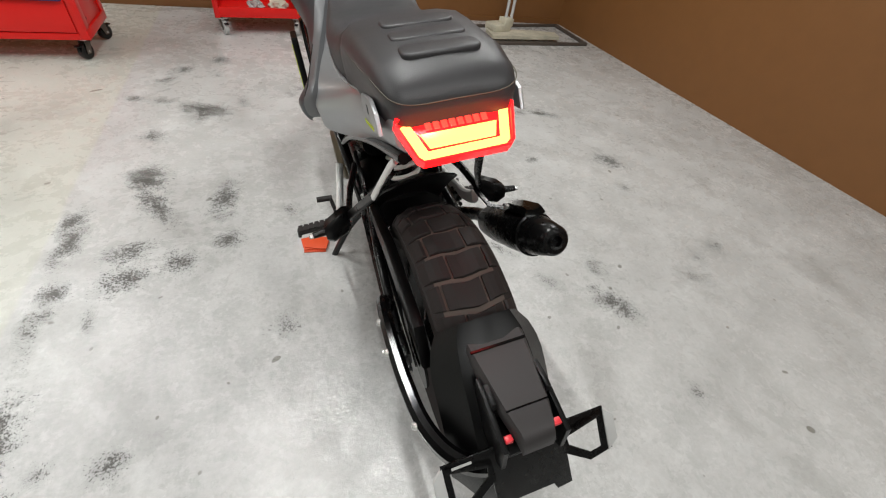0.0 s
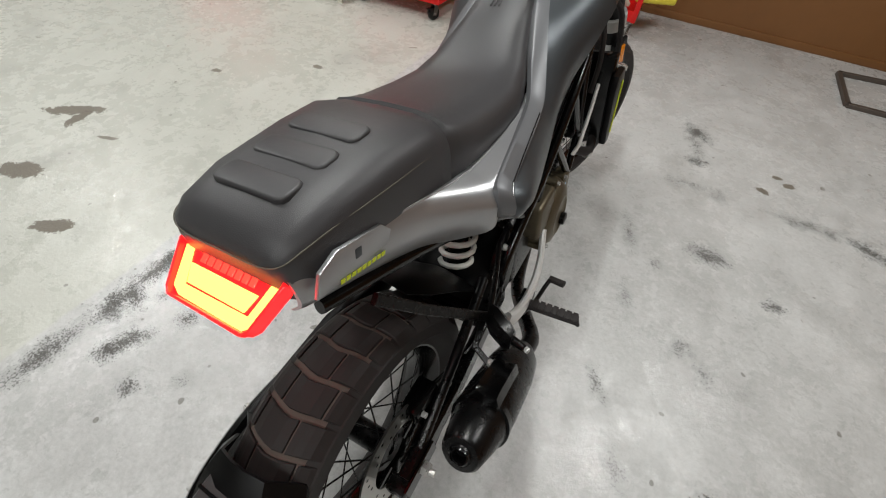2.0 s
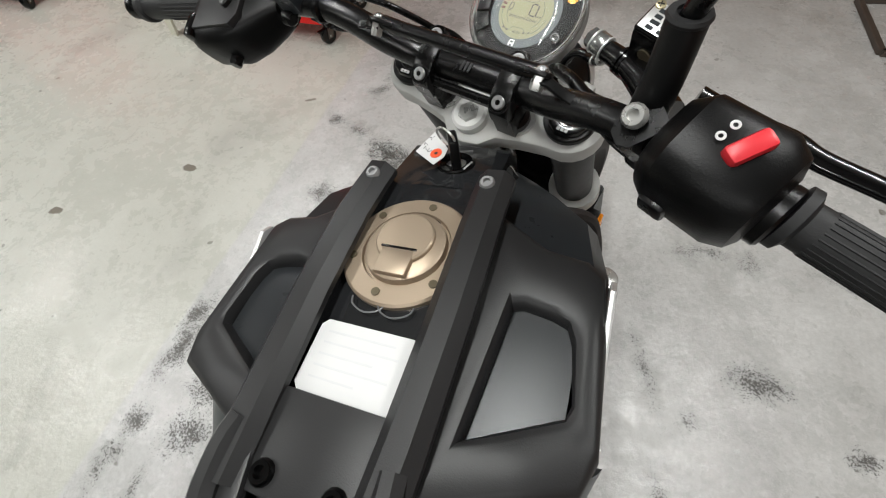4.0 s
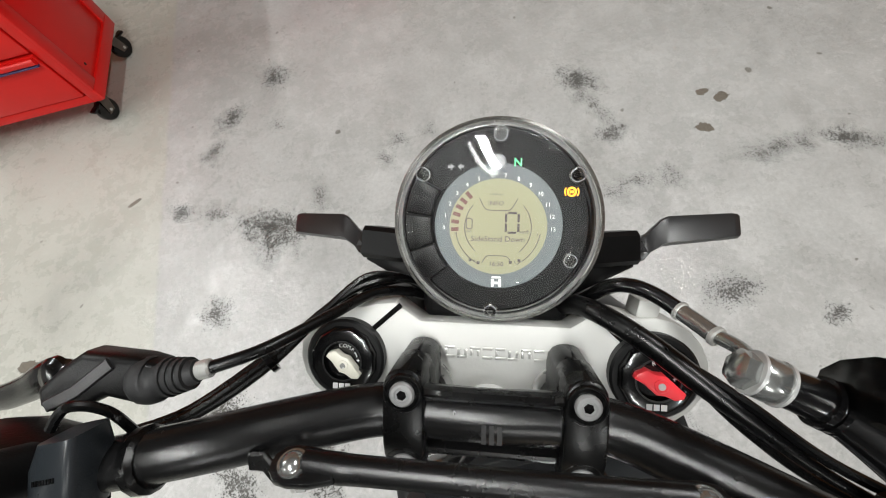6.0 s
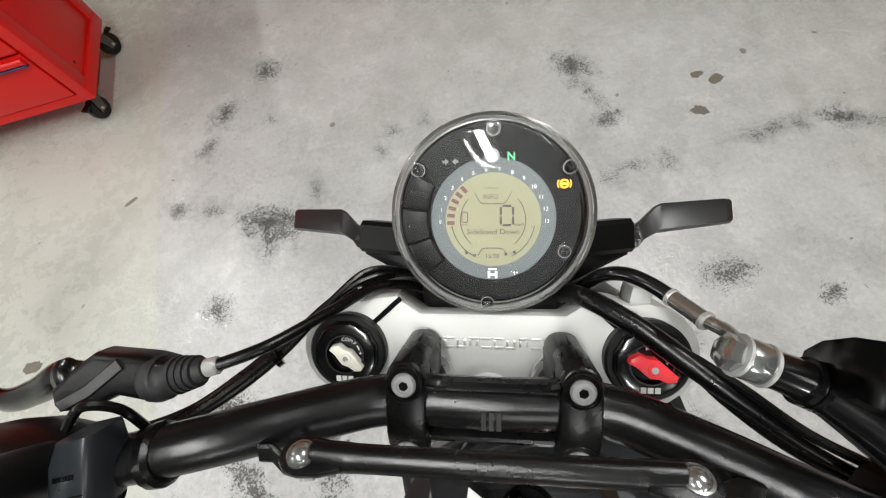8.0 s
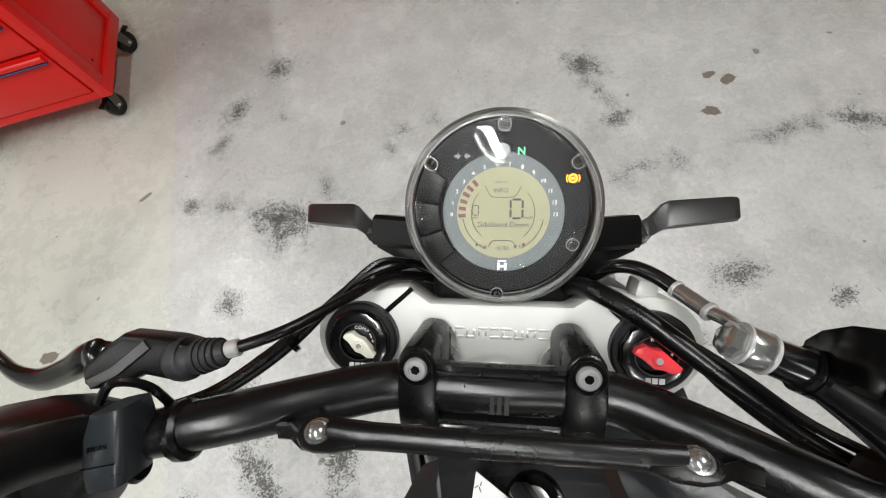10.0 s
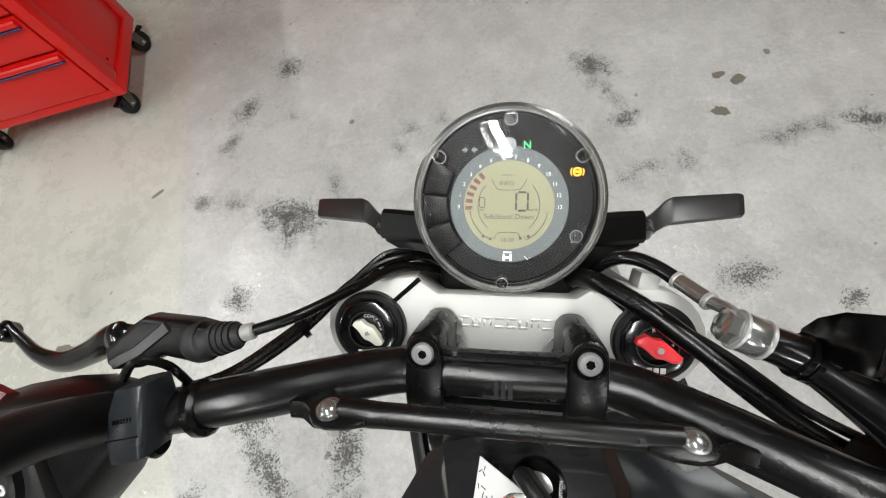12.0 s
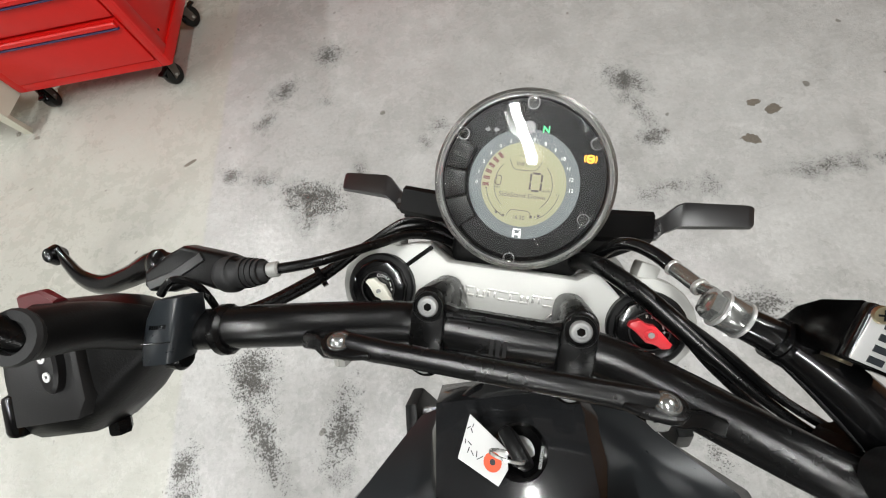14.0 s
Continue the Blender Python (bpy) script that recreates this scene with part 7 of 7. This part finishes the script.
spart("throttle_cable", tube([(0.200, -0.012, 0.088), (0.160, 0.006, 0.075), (0.128, 0.027, 0.063), (0.106, 0.043, 0.052), (0.083, 0.059, 0.041), (0.058, 0.071, 0.023), (0.045, 0.066, -0.005), (0.03, 0.04, -0.06)], [0.0030, 0.0030, 0.0050, 0.0064, 0.0064, 0.0064, 0.0062, 0.0062], 12, 6), M_SATIN, loom)
for dy, dz in ((0.008, 0.002), (-0.006, -0.006)):
    spart("throttle_wire", tube([(0.198, -0.010 + dy, 0.088 + dz), (0.158, 0.006 + dy, 0.075 + dz), (0.130, 0.025 + dy, 0.063 + dz), (0.110, 0.041 + dy * 0.5, 0.053 + dz * 0.5), (0.098, 0.049, 0.047)], 0.0027, 8, 6), M_SATIN, loom)

# ---- instrument ----
DIAL = STEER @ Matrix.Translation((0, 0.122, 0.028)) @ pose(0, 0, 0, 8)
dial = part("instrument", lathe([(0.0, -0.045), (0.050, -0.045), (0.0585, -0.030), (0.0590, -0.006), (0.0583, -0.0012), (0.0575, -0.0012), (0.057, -0.003), (0.0, -0.003)], (0, 0, 0), (0, 0, 1), 64), M_BLACK, bike, "round black instrument with a lit display", m=DIAL)
part("bezel", lathe([(0.0584, -0.0010), (0.0612, -0.0016), (0.0640, -0.0046), (0.0645, -0.018), (0.062, -0.020), (0.0592, -0.006)], (0, 0, 0), (0, 0, 1), 64, closed=True), M_BEZEL, dial, "silver bezel ring", m=DIAL)
face = part("dial_face", lathe([(0.0, -0.0026), (0.0565, -0.0026), (0.0565, -0.0018), (0, -0.0018)], (0, 0, 0), (0, 0, 1), 64), M_FACE, dial, "dark smoked dial face", m=DIAL)
FACE = DIAL @ Matrix.Translation((0.0020, 0.0016, 0))
part("grey_field", lathe([(0.028, -0.0017), (0.0395, -0.0017), (0.0395, -0.0013), (0.028, -0.0013)], (-0.0012, -0.0035, 0), (0, 0, 1), 48, closed=True), M_FIELD, dial, "grey printed ring", m=FACE)
lcd = part("display", lathe([(0.0, -0.0016), (0.0300, -0.0016), (0.0300, -0.0010), (0, -0.0010)], (-0.0012, -0.0035, 0), (0, 0, 1), 48), M_LCD, dial, "pale yellow-green liquid crystal display", m=FACE)


def print_on(text, x, y, size, material, turn=0.0, z=-0.0008, name="lettering"):
    part(name, text_mesh(text, size, 0.00008), material, dial, m=FACE @ Matrix.Translation((x, y, z)) @ pose(0, 0, 0, 0, 0, turn))


for k in range(14):
    a = radians(180 - 180 / 13 * k)
    print_on(str(k), -0.0012 + 0.0335 * math.cos(a), -0.0042 + 0.0325 * math.sin(a), 0.0036, M_PRINT, z=-0.0011)


def digit_zero(x, y, w, h, t):
    """A nought of six segments with small gaps between them."""
    g = t * 0.35
    for s in SIDES:
        for a, b in ((-h / 2 + g, -g), (g, h / 2 - g)):
            part("segment", box(x + s * w / 2 - t / 2, x + s * w / 2 + t / 2, y + a, y + b, -0.0008, -0.0006), M_SEGMENT, dial, m=FACE)
        part("segment", box(x - w / 2 + g + t / 2, x + w / 2 - g - t / 2, y + s * h / 2 - t / 2, y + s * h / 2 + t / 2, -0.0008, -0.0006), M_SEGMENT, dial, m=FACE)


digit_zero(0.0076, -0.0004, 0.0076, 0.0122, 0.0014)
digit_zero(-0.0188, -0.0012, 0.0036, 0.0066, 0.0006)
print_on("km/h", 0.0152, -0.0060, 0.0030, M_SEGMENT)
print_on("GEAR", -0.0195, -0.0062, 0.0018, M_SEGMENT)
print_on("SideStand Down", -0.0010, -0.0108, 0.0050, M_SEGMENT)
print_on("INFO", -0.0025, 0.0114, 0.0042, M_SEGMENT)
print_on("x1000 rpm", -0.0022, 0.0170, 0.0018, M_SEGMENT)
print_on("16:30", -0.0016, -0.0268, 0.0042, M_SEGMENT)
print_on("H", -0.0272, -0.0078, 0.0022, M_SEGMENT)
print_on("F", 0.0232, -0.0078, 0.0022, M_SEGMENT)
print_on("C", -0.0152, -0.0252, 0.0024, M_SEGMENT)
print_on("E", 0.0102, -0.0252, 0.0024, M_SEGMENT)
print_on("N", 0.0100, 0.0360, 0.0068, M_GREEN)
for k in range(6):
    a = radians(183 - 10.2 * k)
    part("rev_bar", box(-0.0024, 0.0024, -0.0012, 0.0012, 0, 0.0002), M_REVBAR, lcd, m=FACE @ Matrix.Translation((-0.0012 + 0.0266 * math.cos(a), -0.0035 + 0.0266 * math.sin(a), -0.0009)) @ pose(0, 0, 0, 0, 0, math.degrees(a)))
for s in SIDES:
    part("scale_line", tube([(-0.0012 + 0.0205 * s * math.cos(a), -0.0035 + 0.0205 * math.sin(a), -0.0009) for a in (radians(d) for d in (-48, -25, 0, 25, 42))], 0.00022, 4, 4), M_SEGMENT, lcd, m=FACE)
    part("scale_line", tube([(-0.0012 + 0.0262 * s * math.cos(a), -0.0035 + 0.0262 * math.sin(a), -0.0009) for a in (radians(d) for d in (-62, -45, -25, -8))], 0.00022, 4, 4), M_SEGMENT, lcd, m=FACE)
part("frame_line", tube([(-0.0125, 0.0145, -0.0009), (-0.0095, 0.0085, -0.0009), (-0.006, 0.0072, -0.0009), (0.004, 0.0072, -0.0009), (0.0072, 0.0085, -0.0009), (0.0105, 0.0145, -0.0009)], 0.00022, 4, 2), M_SEGMENT, lcd, m=FACE)
part("frame_line", tube([(-0.0105, -0.0262, -0.0009), (-0.0085, -0.0225, -0.0009), (-0.006, -0.0215, -0.0009), (0.003, -0.0215, -0.0009), (0.0058, -0.0225, -0.0009), (0.0078, -0.0262, -0.0009)], 0.00022, 4, 2), M_SEGMENT, lcd, m=FACE)
for x, y in ((-0.0180, -0.0245), (-0.0128, -0.0262), (0.0072, -0.0254), (0.0125, -0.0240)):
    part("display_icon", box(x - 0.0009, x + 0.0009, y - 0.0009, y + 0.0009, -0.0009, -0.0007), M_SEGMENT, lcd, m=FACE)
part("warning_lamp", lathe([(0.0018, 0.0), (0.0030, 0.0), (0.0030, 0.0003), (0.0018, 0.0003)], (0.0425, 0.0190, -0.0016), (0, 0, 1), 24, closed=True), M_WARN, dial, "lit amber warning lamp", m=FACE)
part("warning_lamp", box(0.0412, 0.0438, 0.0182, 0.0198, -0.0016, -0.0013), M_WARN, dial, m=FACE)
for s in SIDES:
    part("warning_arc", tube([(0.0425 + s * 0.0042 * math.cos(a), 0.0190 + 0.0042 * math.sin(a), -0.0014) for a in (-0.6, 0, 0.6)], 0.0004, 5, 4), M_WARN, dial, m=FACE)
    part("arrow", plate([(0.0, 0.0), (0.0022 * s, 0.0022), (0.0022 * s, 0.0008), (0.004 * s, 0.0008), (0.004 * s, -0.0008), (0.0022 * s, -0.0008), (0.0022 * s, -0.0022)][::s], 0, 0.0002, FACE @ Matrix.Translation((-0.0275 + 0.0006 * s - 0.0045 * s * -1 - 0.004 * s, 0.0338, -0.0016))), M_DIMPRINT, dial)
part("light_sensor", lathe([(0.0, 0.0), (0.0048, 0.0), (0.0042, 0.0010), (0, 0.0014)], (-0.0018, 0.0367, -0.0018), (0, 0, 1), 24), M_DIMPRINT, dial, "round light sensor", m=FACE)
part("emblem_bar", box(-0.0045, -0.0028, -0.0420, -0.0368, -0.0011, -0.0009), M_PRINT, dial, m=FACE)
part("emblem_bar", box(0.0002, 0.0019, -0.0420, -0.0368, -0.0011, -0.0009), M_PRINT, dial, m=FACE)
part("emblem_bar", box(-0.0028, 0.0002, -0.0402, -0.0386, -0.0011, -0.0009), M_PRINT, dial, m=FACE)
part("emblem_bar", box(-0.0042, 0.0016, -0.0362, -0.0350, -0.0011, -0.0009), M_PRINT, dial, m=FACE)
for k, word in enumerate(("MODE", "SET", "")):
    a0, a1 = radians(149 + 24.5 * k), radians(172 + 24.5 * k)
    arc = [(r * math.cos(a0 + (a1 - a0) * f), r * math.sin(a0 + (a1 - a0) * f)) for r, fs in ((0.0560, (0, 0.33, 0.66, 1)), (0.0405, (1, 0.66, 0.33, 0))) for f in fs]
    part("push_button", plate(arc, -0.001, 0.0035, DIAL, 0.0008), M_BLACK, dial, "black rubber push button")
    mid = (a0 + a1) / 2
    if word:
        part("button_lettering", text_mesh(word, 0.0042, 0.0001), M_COVER, dial, m=DIAL @ Matrix.Translation((0.048 * math.cos(mid), 0.048 * math.sin(mid), 0.0036)) @ pose(0, 0, 0, 0, 0, math.degrees(mid) - 172))
for x, y in ((0.0012, 0.0540), (-0.0447, 0.0306), (0.0462, 0.0306), (0.0452, -0.0211), (-0.0026, -0.0556)):
    part("cover_screw", lathe([(0.0, 0.0), (0.0042, 0.0), (0.0046, 0.002), (0.0042, 0.0045), (0.002, 0.0045), (0.0016, 0.002), (0, 0.002)], (x, y, -0.001), (0, 0, 1), 18), M_CLEARSCREW, dial, "clear screw post", m=DIAL)
    part("post_ring", lathe([(0.0036, 0.0), (0.0042, 0.0), (0.0042, 0.0004), (0.0036, 0.0004)], (x, y, 0.0036), (0, 0, 1), 20, closed=True), M_DIMPRINT, dial, m=DIAL)
glass = part("cover_glass", lathe([(0.0, 0.0080), (0.030, 0.0080), (0.0535, 0.0080), (0.0542, 0.00798), (0.0575, 0.0060), (0.0612, 0.0015), (0.0612, 0.0005), (0.0570, 0.0050), (0.0515, 0.0070), (0.030, 0.0070), (0.0, 0.0070)], (0, 0, 0), (0, 0, 1), 64), M_GLASS, dial, "clear domed cover glass", m=DIAL)
glass.visible_shadow = False
part("cover_rim", lathe([(0.0612, -0.0004), (0.0634, -0.0016), (0.0640, 0.0006), (0.0626, 0.0026), (0.0614, 0.0030)], (0, 0, 0), (0, 0, 1), 64, closed=True), M_CLEARRIM, dial, "clear bright rim", m=DIAL)
spart("instrument_bracket", box(-0.050, 0.050, 0.055, 0.10, -0.045, 0.004, 0.008, 3), M_BLACK, dial)
headlight = spart("headlight", lathe([(0.0, -0.060), (0.040, -0.056), (0.062, -0.035), (0.070, -0.005), (0.072, 0.012), (0.068, 0.016), (0.0, 0.018)], (0, 0.120, -0.100), (0, 0.80, -0.42), 40), M_BLACK, None, "round black headlight")
spart("headlight_rim", lathe([(0.064, 0.010), (0.073, 0.006), (0.0745, 0.016), (0.068, 0.022)], (0, 0.120, -0.100), (0, 0.80, -0.42), 40, closed=True), M_ALU, headlight, "bright headlight rim")
for s in SIDES:
    droop, tip_y, reach = (-0.155, 0.1165, 0.222) if s < 0 else (-0.1185, 0.1225, 0.2185)
    ind = spart("turn_indicator", bar(flip([(0.060, 0.098, -0.086), (0.092, 0.100, -0.096), (0.1205, 0.102, -0.104)], s), 0.030, 0.032, 0.004), M_BLACK, None, "black blade-shaped turn indicator")
    spart("indicator_stay", plate([(0.050, 0.052), (0.060, 0.050), (0.124, 0.084), (0.122, 0.096), (0.050, 0.092)] if s > 0 else [(-0.050, 0.092), (-0.122, 0.096), (-0.124, 0.084), (-0.060, 0.050), (-0.050, 0.052)], -0.112, -0.098, None, 0.003), M_BLACK, ind, "sloping stay of the indicator")
    root, tip = V(0.120 * s, 0.1005, -0.104), V(reach * s, tip_y, droop)
    rows = ((0.0, 0.0125, 0.013, -0.001), (0.10, 0.0105, 0.012, -0.003), (0.16, 0.0090, 0.010, 0.001), (0.29, 0.0120, 0.009, 0.0080), (0.36, 0.0132, 0.0085, 0.0085), (0.93, 0.0118, 0.007, 0.001), (0.98, 0.0112, 0.006, 0.0), (1.0, 0.0092, 0.004, 0.0))
    rings = []
    for f, w, h, dy in rows:
        p = root.lerp(tip, f) + V(0, dy, 0)
        rings.append([p + V(0, w * a, h * b) for a, b in ((-1, -0.6), (-0.98, 0.5), (-0.74, 1.15), (0.94, 0.15), (1.0, 0.0), (1.0, -0.5), (0.6, -1.0), (-0.6, -1.0))])
    spart("indicator_blade", loft(rings), M_COVER, ind, "glossy black indicator blade")
    m = root.lerp(tip, 0.09) + V(0, -0.001, 0.0125)
    spart("indicator_mark", plate([(-0.0035, -0.003), (0.0035, -0.003), (0.0, 0.003)], 0, 0.0005, Matrix.Translation(m)), M_COVER, ind)
